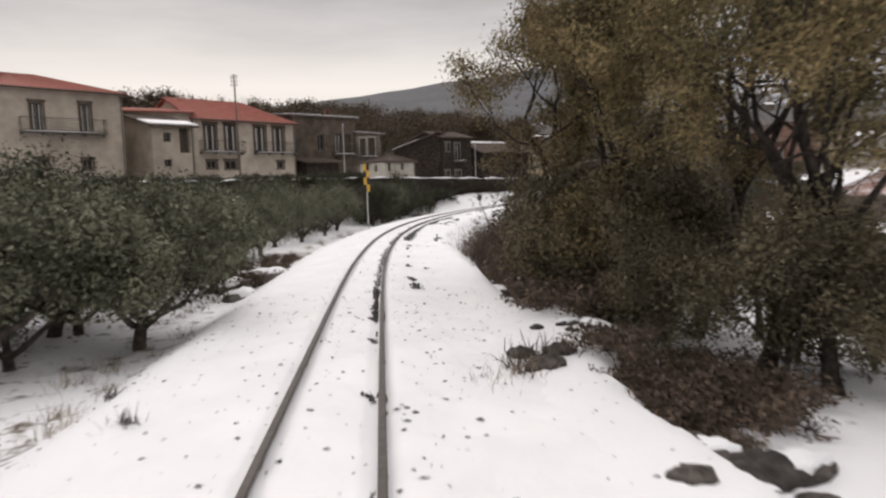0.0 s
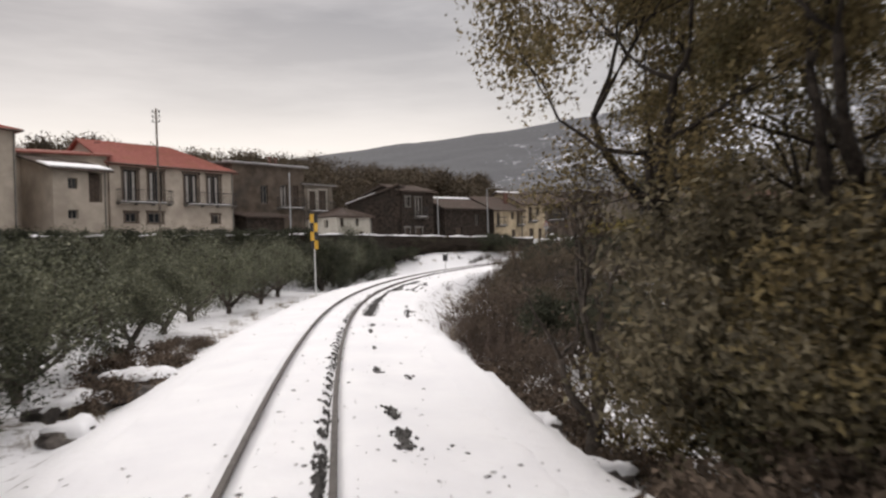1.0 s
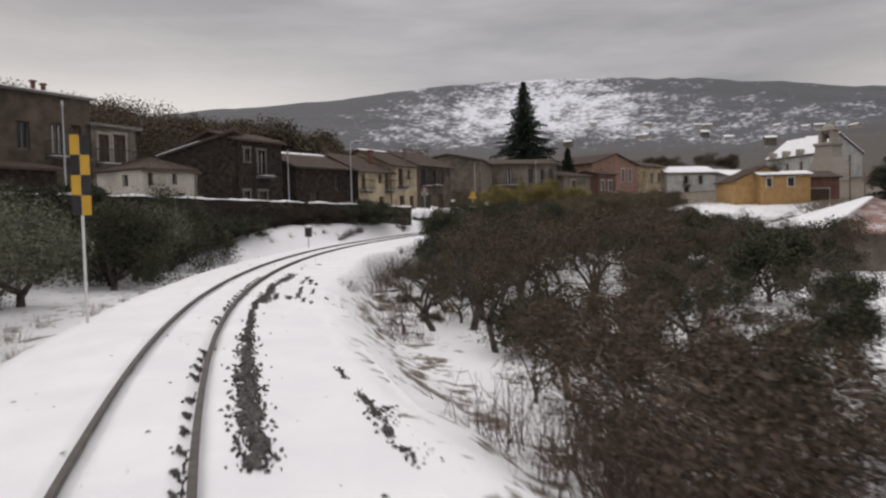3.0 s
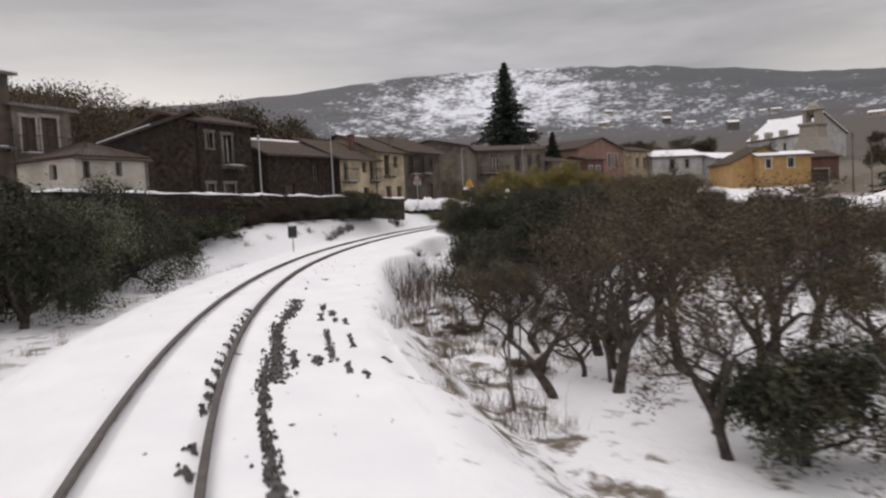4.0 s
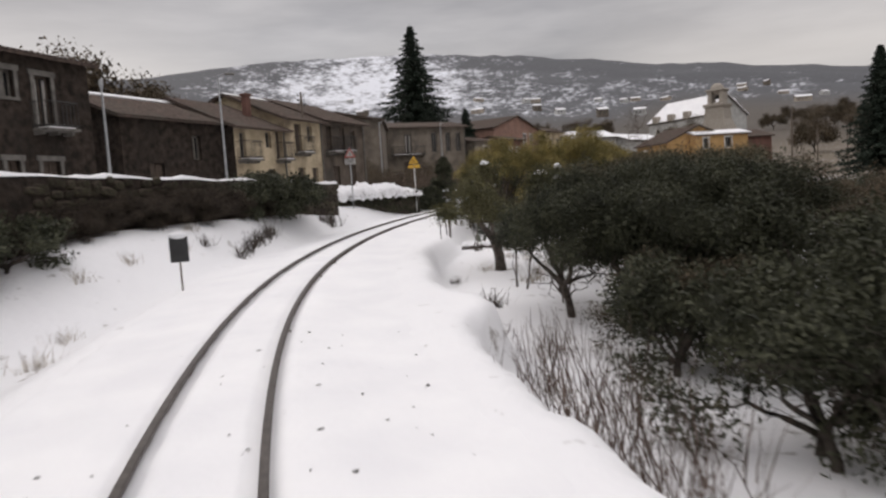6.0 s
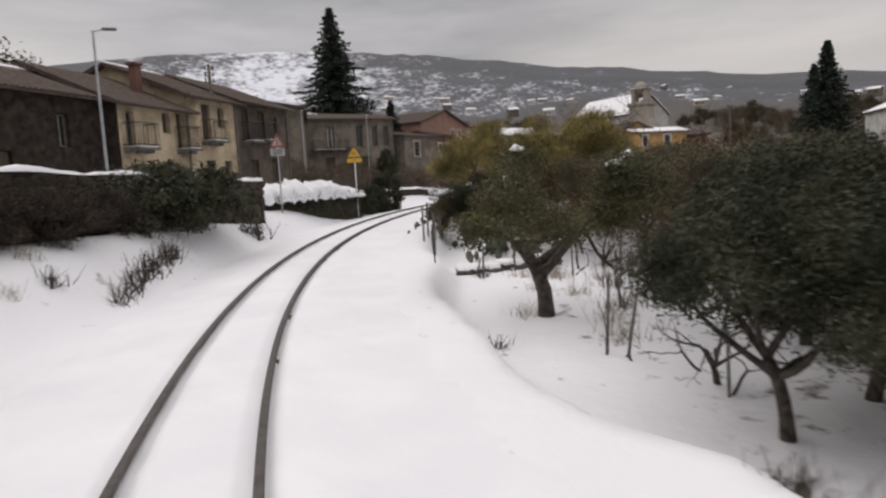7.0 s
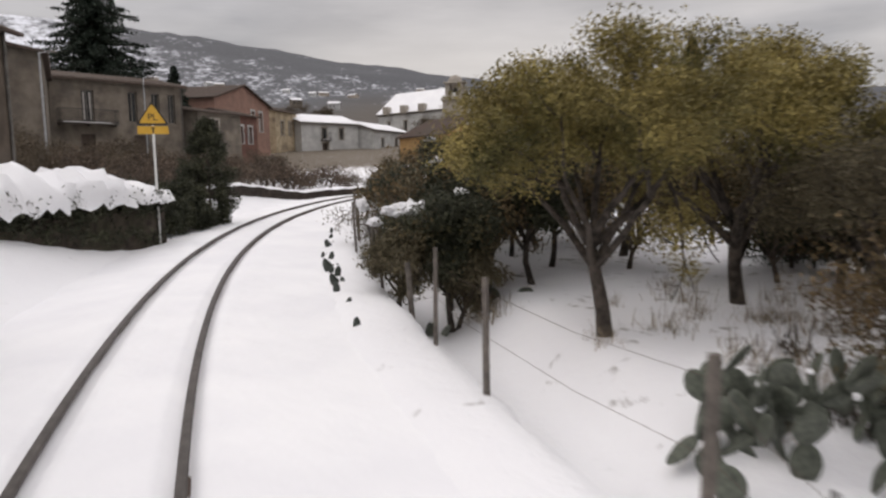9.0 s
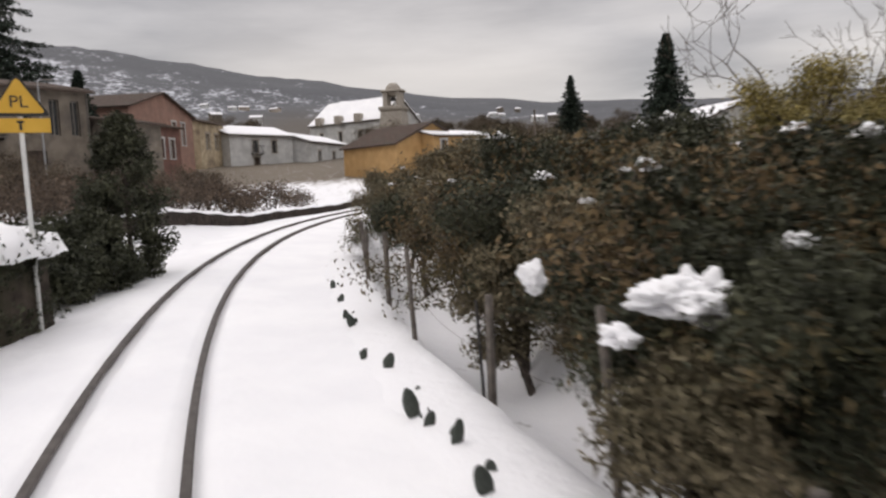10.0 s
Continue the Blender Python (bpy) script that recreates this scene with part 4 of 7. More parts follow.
house((49.6, 121.0), (54.6, 121.6), 8, 3.5, 7.6, "shed", 1.2, GREYPLASTER, TILE_OLD, "low grey house with a dark tiled roof", front=[(1.5, 2.3, 5.4, 7.0, "win")], pipe=False)
house((60.2, 128.6), (64.6, 130.2), 5, 3.5, 8.4, "side", 0.6, REDPL, TILE_OLD, "small brick-red house with pale window frames", front=[(0.8, 1.6, 5.6, 7.3, "pale"), (2.7, 3.5, 5.6, 7.3, "pale")], trim=WHITEPL, pipe=False)
house((62.0, 133.6), (74.6, 138.6), 10, 4.0, 10.6, "front", 1.9, PINK, TILE_OLD, "pink plastered house with a broad low gable", front=[(8.6, 9.4, 7.5, 9.8, "pale"), (10.7, 11.5, 7.5, 9.8, "pale")], trim=WHITEPL, pipe=False)
house((78.0, 141.0), (84.0, 143.0), 8, 5.0, 10.6, "side", 1.0, YELLOWPL, TILE_OLD, "yellow house with a low tiled roof", front=[(1.5, 2.3, 7.5, 9.3, "pale"), (3.8, 4.6, 7.5, 9.3, "pale")], pipe=False)
house((83.0, 141.2), (93.0, 139.4), 8, 5.0, 9.3, "side", 1.3, WHITEPL, TILE_OLD, "white two-storey house with snow-covered roof", front=[(3.5, 4.4, 7.1, 8.7, "win"), (6.6, 7.4, 7.1, 8.7, "win"), (3.6, 4.5, 5.1, 6.5, "wood")], snow=0.14, pipe=False, balconies=[(3.2, 4.8, 7.0)])
house((94.0, 137.2), (107.0, 140.0), 8, 5.0, 8.5, "side", 1.3, WHITEPL, TILE_OLD, "low white house with snow-covered roof", front=[(2.5, 3.4, 6.0, 7.4, "win"), (7.5, 8.6, 5.6, 7.4, "wood")], snow=0.14, pipe=False)
house((74.4, 112.8), (82.6, 109.4), 9, 2.0, 6.3, "front", 2.0, ORANGE, TILE_OLD, "orange plastered house with a broad gable and brown tiled roof", pipe=False)
house((76.6, 109.9), (83.4, 107.3), 2.2, 2.0, 6.9, "shed", 0.5, ORANGE, TILE_OLD, "orange plastered house with small white-edged windows and snowy roof", front=[(0.9, 1.6, 5.2, 6.5, "win"), (4.0, 4.9, 5.2, 6.5, "win")], trim=WHITEPL, snow=0.12, pipe=False)
house((84.5, 110.0), (90.0, 108.2), 7, 2.0, 6.6, "side", 1.0, REDPL, TILE_OLD, "dark red house with brown porch", front=[(1.0, 4.2, 2.2, 4.8, "wood")], pipe=False)


def church():
    root = house((124.5, 159.5), (121.6, 142.6), 11, 5.0, 13.6, "side", 4.2, WHITEPL, TILE_OLD, "white village church with snowy roof and stone bell gable", front=[(2.5, 3.3, 9.5, 12.0, "win"), (7.2, 8.0, 9.5, 12.0, "win"), (12.0, 12.8, 9.5, 12.0, "win")], snow=0.18, pipe=False, name="church", category="church")
    o = Vector(root.location)
    bm = bmesh.new()
    # bell gable: a pier flaring to its foot, two posts round the bell, a cornice and a small dome
    m = Matrix.Translation(Vector((122.4, 140.2, 0)) - Vector((o.x, o.y, o.z))) @ Matrix.Rotation(radians(-80), 4, "Z")
    levels = ((5.0, 3.9, 2.6), (9.0, 3.3, 2.3), (11.0, 2.6, 2.0), (12.4, 2.05, 1.75), (14.6, 1.85, 1.6), (15.0, 2.15, 1.85), (15.4, 2.15, 1.85), (15.5, 1.8, 1.5))
    rings = [[bm.verts.new(m @ Vector((sx * w, sy * dd, zz))) for sx, sy in ((-1, -1), (1, -1), (1, 1), (-1, 1))] for zz, w, dd in levels]
    for r0, r1 in zip(rings, rings[1:]):
        for k in range(4):
            bm.faces.new([r0[k], r0[(k + 1) % 4], r1[(k + 1) % 4], r1[k]])
    bm.faces.new(rings[-1])
    for sx in (-1.2, 1.2):
        add_box(bm, sx, 0, 16.7, 0.85, 2.0, 2.4, m, 0.08)
    add_box(bm, 0, 0, 18.1, 3.8, 2.5, 0.4, m, 0.1)
    bmesh.ops.create_uvsphere(bm, u_segments=14, v_segments=8, radius=1.0, matrix=m @ Matrix.Translation((0, 0, 18.3)) @ Matrix.Diagonal((1.35, 1.0, 1.25, 1)))
    part("bell_gable", bm, STONETRIM, root, "pale stone bell gable")
    bm = bmesh.new()
    bmesh.ops.create_cone(bm, cap_ends=True, segments=12, radius1=0.6, radius2=0.25, depth=0.9, matrix=m @ Matrix.Translation((0, 0, 16.9)))
    part("bell", bm, IRON, root, "dark bronze bell")
    for k in range(3):
        q = Vector((124.5, 159.5, 0)).lerp(Vector((121.6, 142.6, 0)), (2.9 + 4.8 * k) / 17.15)
        bm = bmesh.new()
        add_box(bm, q.x - o.x - 0.4, q.y - o.y, 9.1, 1.4, 1.2, 1.5, None, 0.05)
        part("dormer", bm, STONETRIM, root)


church()


def hut():
    root = house((31.6, 56.3), (39.8, 52.6), 9.8, -2.6, 0.55, "hip", 1.75, GREYPLASTER, TILE_FROST, "grey plastered garden hut with pyramid tile roof half under snow", left=[(2.6, 3.6, -2.4, -0.4, "wood")], over=0.5, snow=0.12, snow_slopes=(3, 4), pipe=False, name="garden_hut", category="hut")
    return root


hut()


def far_house(k, wall, label):
    """A small house of the upper town, with snow on its roof and a few dark windows."""
    w, d, h = (8, 6, 4.2) if k == 0 else (11, 7, 3.8) if k == 1 else (7, 7, 5.4)
    op = [(1.2 + 2.6 * i, 2.1 + 2.6 * i, h - 2.3, h - 1.0, "win") for i in range(int((w - 1) / 2.6))]
    return house((-w / 2, -d / 2), (w / 2, -d / 2), d, 0.0, h, "side", 1.5, wall, TILE_OLD, label, front=op, snow=0.2, pipe=False, trim=None, name="hillside_house")


def upper_town():
    rng = np.random.default_rng(31)
    protos = [far_house(0, WHITEPL, "small white hillside house with snow-covered roof"), far_house(1, CREAM, "long cream hillside house with snow-covered roof"), far_house(2, GREYPLASTER, "grey hillside house with snow-covered roof")]
    n = 0
    for i in range(150):
        az, r = math.radians(24 + 50 * rng.random()), 480 + 560 * rng.random()
        x, y = 5 + math.sin(az) * r, 50 + math.cos(az) * r
        if any(math.hypot(x - hx, y - hy) < hr + 8 for hx, hy, hr in ((40, 119, 13), (66, 132, 13), (86, 138, 13), (100, 134, 12), (78, 106, 11), (122, 150, 17))):
            continue
        m = Matrix.Translation((x, y, gz(x, y) - 0.6)) @ Matrix.Rotation(-az + rng.normal() * 0.5, 4, "Z")
        k = n % 3
        if n < 3:
            protos[k].matrix_basis = m
            ob = protos[k]
        else:
            ob = copy_thing(protos[k], m)
        ob["group"] = "houses of the upper town"
        n += 1
        if n >= 34:
            break


upper_town()


# ------------------------------------------------------------------ walls by the line
def along_wall(u, w=0.0):
    p = WA + WD * u + WN * w
    return float(p[0]), float(p[1])


def wall_top(u):
    return 3.28 - 0.019 * max(u, 0) if u < 20 else 2.9 - 0.025 * (u - 20)


def retaining_wall():
    root = tagged(new("wall_street"), "long dark lava-stone retaining wall capped with snow", "wall", kind="structure")
    bm, cap = bmesh.new(), bmesh.new()
    us = np.arange(-24, WLEN + 0.01, 0.5)
    prev = None
    for u in us:
        x0, y0 = along_wall(u, -0.16)
        x1, y1 = along_wall(u, 0.2)
        zt = wall_top(u) + 0.02 * math.sin(u * 2.1)
        zb = gz(*along_wall(u, -1.0)) - 0.8
        c = [Vector((x0, y0, zb)), Vector((x0, y0, zt)), Vector((x1, y1, zt)), Vector((x1, y1, zb))]
        h = 0.10 + 0.05 * math.sin(u * 1.7) + 0.03 * math.sin(u * 5.3)
        k = [Vector((x0, y0, zt)) - Vector((*WN, 0)) * 0.04, Vector((x0, y0, zt + h * 0.8)), Vector((*along_wall(u, 0.02), zt + h)), Vector((x1, y1, zt + h * 0.7)), Vector((x1, y1, zt))]
        vs, ks = [bm.verts.new(q) for q in c], [cap.verts.new(q) for q in k]
        if prev:
            for i in range(3):
                bm.faces.new([prev[0][i], vs[i], vs[i + 1], prev[0][i + 1]])
            for i in range(4):
                cap.faces.new([prev[1][i], ks[i], ks[i + 1], prev[1][i + 1]])
        prev = (vs, ks)
    bm.faces.new(prev[0])
    cap.faces.new(prev[1])
    part("masonry", bm, LAVA, root)
    part("snow_cap", cap, SNOW, root, "rounded ridge of snow", smooth=True)
    return root


street_wall = retaining_wall()


def low_wall(name, pts, h, th, label, snow_h, parent_kind="structure", top=None):
    """A low wall through plan points, on the ground, with a rounded cover of snow."""
    root = tagged(new(name), label, "wall", kind=parent_kind)
    bm, cap = bmesh.new(), bmesh.new()
    prev = None
    for i, (x, y) in enumerate(pts):
        q = Vector(pts[min(i + 1, len(pts) - 1)]) - Vector(pts[max(i - 1, 0)])
        n = Vector((-q.y, q.x)).normalized() * th / 2
        z = gz(x, y)
        zt = (z + h if top is None else top) + 0.03 * math.sin(i * 1.9)
        c = [Vector((x - n.x, y - n.y, z - 0.6)), Vector((x - n.x, y - n.y, zt)), Vector((x + n.x, y + n.y, zt)), Vector((x + n.x, y + n.y, z - 0.6))]
        k = []
        for j in range(7):
            f = j / 6 * 2 - 1
            k.append(Vector((x + n.x * f * 1.08, y + n.y * f * 1.08, zt + snow_h * (1 - f * f) ** 0.5 * (0.85 + 0.25 * math.sin(i * 0.9 + j)) + 0.004)))
        vs, ks = [bm.verts.new(v) for v in c], [cap.verts.new(v) for v in k]
        if prev:
            for j in range(3):
                bm.faces.new([prev[0][j], vs[j], vs[j + 1], prev[0][j + 1]])
            for j in range(6):
                cap.faces.new([prev[1][j], ks[j], ks[j + 1], prev[1][j + 1]])
        else:
            bm.faces.new(vs[::-1])
        prev = (vs, ks)
    bm.faces.new(prev[0])
    part("masonry", bm, LAVA, root)
    part("snow_cap", cap, SNOW, root, "rounded blanket of snow", smooth=True)
    return root


kerb_wall = low_wall("wall_trackside", [tuple(float(v) for v in on_track(s, -4.0)[:2]) for s in np.arange(101, 138, 0.7)], 0.42, 0.45, "low dark stone wall beside the track with snow on top", 0.14)


# ------------------------------------------------------------------ plants
def rnd_unit(rng, n):
    v = rng.normal(size=(n, 3))
    return v / np.linalg.norm(v, axis=1, keepdims=True)


def leaf_quads(rng, centres, radius, per, size, flat=0.75, slim=0.42, droop=0.0):
    """Small leaves scattered about clump centres; radius per clump."""
    centres, radius = np.asarray(centres, float), np.asarray(radius, float)
    c = np.repeat(centres, per, axis=0)
    r = np.repeat(radius, per)
    n = len(c)
    off = rnd_unit(rng, n) * (rng.random(n) ** 0.45)[:, None] * r[:, None]
    off[:, 2] *= flat
    p = c + off
    u = rnd_unit(rng, n)
    u[:, 2] -= droop
    u /= np.linalg.norm(u, axis=1, keepdims=True)
    v = np.cross(u, rnd_unit(rng, n))
    v /= np.linalg.norm(v, axis=1, keepdims=True) + 1e-9
    s = size * (0.6 + 0.8 * rng.random(n))[:, None]
    return np.stack([p - u * s, p + v * s * slim * 2 + u * s * 0.2, p + u * s], 1)


def grow(rng, p, d, length, radius, level, chains, tips, wander=0.25, lift=0.12, kids=(2, 3), shrink=0.68, segs=4, spread=0.75):
    """A limb that bends on its way and forks at its end."""
    ch = [(p.copy(), radius)]
    for i in range(segs):
        d = (d + Vector(rng.normal(size=3)) * wander * 0.5 + Vector((0, 0, lift * 0.5))).normalized()
        p = p + d * (length / segs)
        ch.append((p.copy(), max(radius * (1 - 0.42 * (i + 1) / segs), 0.006)))
        if level <= 1 and i >= 1:
            tips.append((p.copy(), level))
    chains.append(ch)
    if level <= 0:
        tips.append((p.copy(), 0))
        return
    for k in range(int(rng.integers(kids[0], kids[1] + 1))):
        nd = (d + Vector(rng.normal(size=3)) * spread).normalized()
        nd = Vector((nd.x, nd.y, nd.z * 0.8 + 0.1)).normalized()
        grow(rng, p, nd, length * shrink * (0.8 + 0.4 * rng.random()), ch[-1][1] * 0.8, level - 1, chains, tips, wander, lift, kids, shrink, segs, spread)


def tree(label, seed, height, trunk_h, trunk_r, spread_len, leaf, bark, per=40, size=0.09, clump=0.5, limbs=4, level=2, up=0.55, category="tree", name="tree", droop=0.0, wander=0.3, keep=1.0, flat=0.75, lean=0.1, trunk_name="trunk", snow=0, slim=0.42, kids=(2, 3), sides=4, segs=4, floor=0.0):
    rng = np.random.default_rng(seed)
    root = tagged(new(name), label, category)
    chains, tips = [], []
    p, d = Vector((0, 0, -0.25)), Vector((rng.normal() * lean, rng.normal() * lean, 1)).normalized()
    ch = [(p.copy(), trunk_r * 1.5)]
    for i in range(5):
        d = (d + Vector(rng.normal(size=3)) * 0.12).normalized()
        p = p + d * ((trunk_h + 0.25) / 5)
        ch.append((p.copy(), trunk_r * (1.08 if i == 0 else 1.0 - 0.06 * i)))
    chains.append(ch)
    for k in range(limbs):
        a = 2 * math.pi * (k + rng.random() * 0.6) / limbs
        dd = Vector((math.cos(a), math.sin(a), up + rng.random() * 0.5)).normalized()
        grow(rng, ch[-1 - (k % 2)][0], dd, spread_len * (0.85 + 0.3 * rng.random()), trunk_r * 0.62, level, chains, tips, wander=wander, kids=kids, segs=segs)
    hi = max(t[0].z for t in tips)
    f = height / hi
    for c in chains:
        for i, (q, r) in enumerate(c):
            c[i] = (Vector((q.x, q.y, q.z * f if q.z > 0 else q.z)), r)
    V, F = tubes(chains[:1], max(sides * 2, 6))
    link_mesh("trunk", V, F, bark, root, smooth=True)
    V, F = tubes(chains[1:], sides)
    link_mesh("branchwork", V, F, bark, root, smooth=True)
    if leaf:
        cs = np.array([(t[0].x, t[0].y, t[0].z * f) for t in tips])
        cs = cs[(rng.random(len(cs)) < keep) & (cs[:, 2] > floor)]
        q = leaf_quads(rng, cs, clump * (0.6 + 0.7 * rng.random(len(cs))), per, size, flat, slim=slim, droop=droop)
        quads("crown", q, leaf, root)
    if snow:
        cs = np.array([(t[0].x, t[0].y, t[0].z * f) for t in tips])
        top = cs[np.argsort(-cs[:, 2])][: max(snow * 7, 8)]
        for x, y, z in top[rng.permutation(len(top))[:snow]]:
            snow_lump(root, rng, (x, y, z + clump * 0.25), 0.06 + 0.09 * rng.random())
    return root


def snow_lump(parent, rng, at, size):
    """A ragged cushion of snow, lying over leaves."""
    bm = bmesh.new()
    r = bmesh.ops.create_icosphere(bm, subdivisions=3, radius=1.0)
    sd = Vector(rng.random(3) * 20)
    sx, sy = 0.9 + 0.7 * rng.random(), 0.7 + 0.6 * rng.random()
    for v in r["verts"]:
        k = 1 + 0.6 * noise.noise(v.co * 1.3 + sd) + 0.42 * noise.noise(v.co * 3.4 + sd) + 0.2 * noise.noise(v.co * 8.0 + sd)
        v.co = Vector((v.co.x * sx * k, v.co.y * sy * k, v.co.z * (0.8 if v.co.z > 0 else 0.3) * k)) * size + Vector(at)
    part("snow_cover", bm, SNOW, parent, "lump of snow on the leaves", smooth=True)


def place(proto, spots, group, tall=0.0):
    """Copies of a plant at (x, y, turn, scale); the plant itself takes the first place."""
    for i, (x, y, a, k) in enumerate(spots):
        m = Matrix.Translation((x, y, gz(x, y) - tall)) @ Matrix.Rotation(a, 4, "Z")
        if i == 0:
            ob = proto
            ob.matrix_basis = m
            ob.scale = (k, k, k)
        else:
            ob = copy_thing(proto, m)
            ob.scale = (k, k, k)
        ob["group"] = group


def spot(rng, s, l, k=1.0, js=0.5, jk=0.15):
    x, y, _, _ = on_track(s + rng.normal() * js, l + rng.normal() * js)
    return float(x), float(y), rng.random() * 6.28, k * (1 + jk * rng.normal())


def fir(label, seed, height, base_r, n=26):
    rng = np.random.default_rng(seed)
    root = tagged(new("fir_tree"), label, "fir tree")
    bm = bmesh.new()
    add_rod(bm, (0, 0, -0.3), (0, 0, height), 0.018 * height, 0.01, 8)
    part("trunk", bm, BARK, root)
    cs, rs, chains = [], [], []
    z = height * 0.06
    while z < height * 0.985:
        f = 1 - z / height
        br = base_r * f * (0.85 + 0.3 * rng.random()) + 0.12
        k = max(6, int(10 * f + 6))
        a0 = rng.random() * 6.28
        for i in range(k):
            a = a0 + 6.283 * i / k + rng.normal() * 0.12
            ln = br * (0.55 + 0.6 * rng.random())
            tip = Vector((math.cos(a) * ln, math.sin(a) * ln, z - ln * 0.24 + 0.22 * ln * rng.random()))
            mid = Vector((math.cos(a) * ln * 0.5, math.sin(a) * ln * 0.5, z - ln * 0.04))
            chains.append([(Vector((0, 0, z)), 0.04), (mid, 0.025), (tip, 0.008)])
            m = max(3, int(ln / 0.32))
            for j in range(1, m + 1):
                q = j / m
                c = Vector((0, 0, z)).lerp(mid, min(q * 2, 1)) if q < 0.5 else mid.lerp(tip, q * 2 - 1)
                cs.append(c)
                rs.append(0.22 * (0.6 + 0.8 * (1 - q)) + 0.07 * ln)
        z += height * 0.021 * (0.5 + 0.9 * f) + 0.03
    V, F = tubes(chains, 3)
    link_mesh("branchwork", V, F, BARK, root)
    quads("crown", leaf_quads(rng, np.array([tuple(c) for c in cs]), np.array(rs), n, 0.16, 0.4, 0.35, droop=0.35), NEEDLE, root)
    return root


R = np.random.default_rng(7)


def tr(s, l):
    x, y, _, _ = on_track(s, l)
    return float(x), float(y)


OL = dict(name="olive_tree", category="olive tree")
GROVE = "grey-green olive tree with low bushy crown in the snowy grove"
olive_a = tree(GROVE, 11, 3.4, 0.3, 0.15, 1.25, OLIVE, BARK, per=110, size=0.055, clump=0.72, flat=1.2, up=0.25, **OL)
olive_b = tree(GROVE, 12, 3.1, 0.28, 0.17, 1.3, OLIVE, BARK, per=115, size=0.055, clump=0.72, flat=1.2, limbs=5, up=0.2, **OL)
olive_c = tree("dark grey-green olive tree with drooping bushy crown", 13, 3.3, 0.28, 0.15, 1.2, DARKLEAF, BARK, per=110, size=0.055, clump=0.74, flat=1.2, limbs=5, up=0.2, **OL)
sp = [[], [], []]
for row, (l, s0, s1, st) in enumerate(((-6.4, 13, 63, 3.6), (-9.8, 9, 66, 3.9), (-13.8, 10, 62, 4.2), (-18.5, 14, 58, 4.6), (-24, 20, 54, 5.2))):
    for i, s in enumerate(np.arange(s0, s1, st)):
        x, y, a, k = spot(R, s, l, 0.98 if row else 0.9, 0.5, 0.1)
        w = (x - WA[0]) * WN[0] + (y - WA[1]) * WN[1]
        if w < -1.0:
            sp[int(R.integers(3))].append((x, y, a, k))
for s, l in ((57, -6.5), (60, -7.2), (63, -7.4), (54.5, -6.6)):
    sp[2].append(spot(R, s, l, 0.8, 0.3))
for o, q in zip((olive_a, olive_b, olive_c), sp):
    place(o, q, "olive trees of the grove")

olive_n = tree("low bushy olive tree with fine grey-green leaves near the track", 17, 2.7, 0.55, 0.13, 1.15, OLIVE, BARK, per=110, size=0.05, clump=0.58, limbs=6, up=0.3, **OL)
place(olive_n, [(-5.7, 13.9, 0.5, 1.08), (-7.3, 11.0, 2.2, 1.15), (-8.3, 15.4, 1.2, 1.2)], "olive trees of the grove")

# tall withered oaks and the thicket under them, close to the line
oak = tree("tall oak with withered olive-brown leaves leaning over the track", 21, 9.2, 3.2, 0.15, 1.9, OAKLEAF, BARK_DARK, per=130, size=0.036, clump=0.6, limbs=6, level=3, up=0.8, name="oak_tree", category="oak tree", keep=0.85, slim=0.55, floor=3.4)
oak2 = tree("tall oak with withered olive-brown leaves leaning over the track", 22, 8.4, 2.0, 0.13, 1.6, OAKLEAF, BARK_DARK, per=75, size=0.036, clump=0.58, limbs=7, level=3, up=0.9, name="oak_tree", category="oak tree", keep=0.72, slim=0.55, floor=2.6)
place(oak, [(*tr(17.2, 6.0), 0.3, 0.95), (*tr(15.4, 4.9), 3.6, 0.9), (*tr(12.8, 6.4), 4.0, 0.92)], "withered oaks")
place(oak2, [(*tr(17.6, 6.8), 0.9, 0.85), (*tr(10.2, 6.4), 2.6, 0.95), (*tr(9.0, 6.8), 4.4, 0.9)], "withered oaks")
THICK = "dense brown and green undergrowth under the oaks"
under = tree(THICK, 23, 2.7, 0.3, 0.05, 0.68, BROWNOLIVE, BARK, per=52, size=0.04, clump=0.48, limbs=8, level=2, up=0.8, name="undergrowth", category="shrub")
under2 = tree(THICK, 24, 2.5, 0.3, 0.05, 0.68, OAKLEAF, BARK, per=50, size=0.04, clump=0.48, limbs=8, level=2, up=0.7, name="undergrowth", category="shrub")
a, b = [], []
for s, l in [(s, l) for s in np.arange(11.2, 13.4, 1.1) for l in (5.4,)] + [(s, l) for s in np.arange(14.2, 17.9, 1.1) for l in (5.2, 6.4)] + [(9.4, 6.6), (9.8, 7.8), (8.8, 7.6), (9.0, 9.0), (10.4, 7.2), (21.4, 9.4), (22.6, 10.4), (23.8, 11.6), (21.0, 10.8)]:
    (a if R.random() < 0.5 else b).append(spot(R, s, l, 0.85 if s < 14 or s > 16.6 else 1.25, 0.25))
place(under, a, "thicket under the oaks")
place(under2, b, "thicket under the oaks")
bare = tree("slender bare tree with fine grey branches", 31, 6.8, 2.0, 0.075, 1.7, None, BARK_PALE, limbs=4, level=4, up=1.2, name="bare_tree", category="bare tree", wander=0.35, kids=(2, 3))
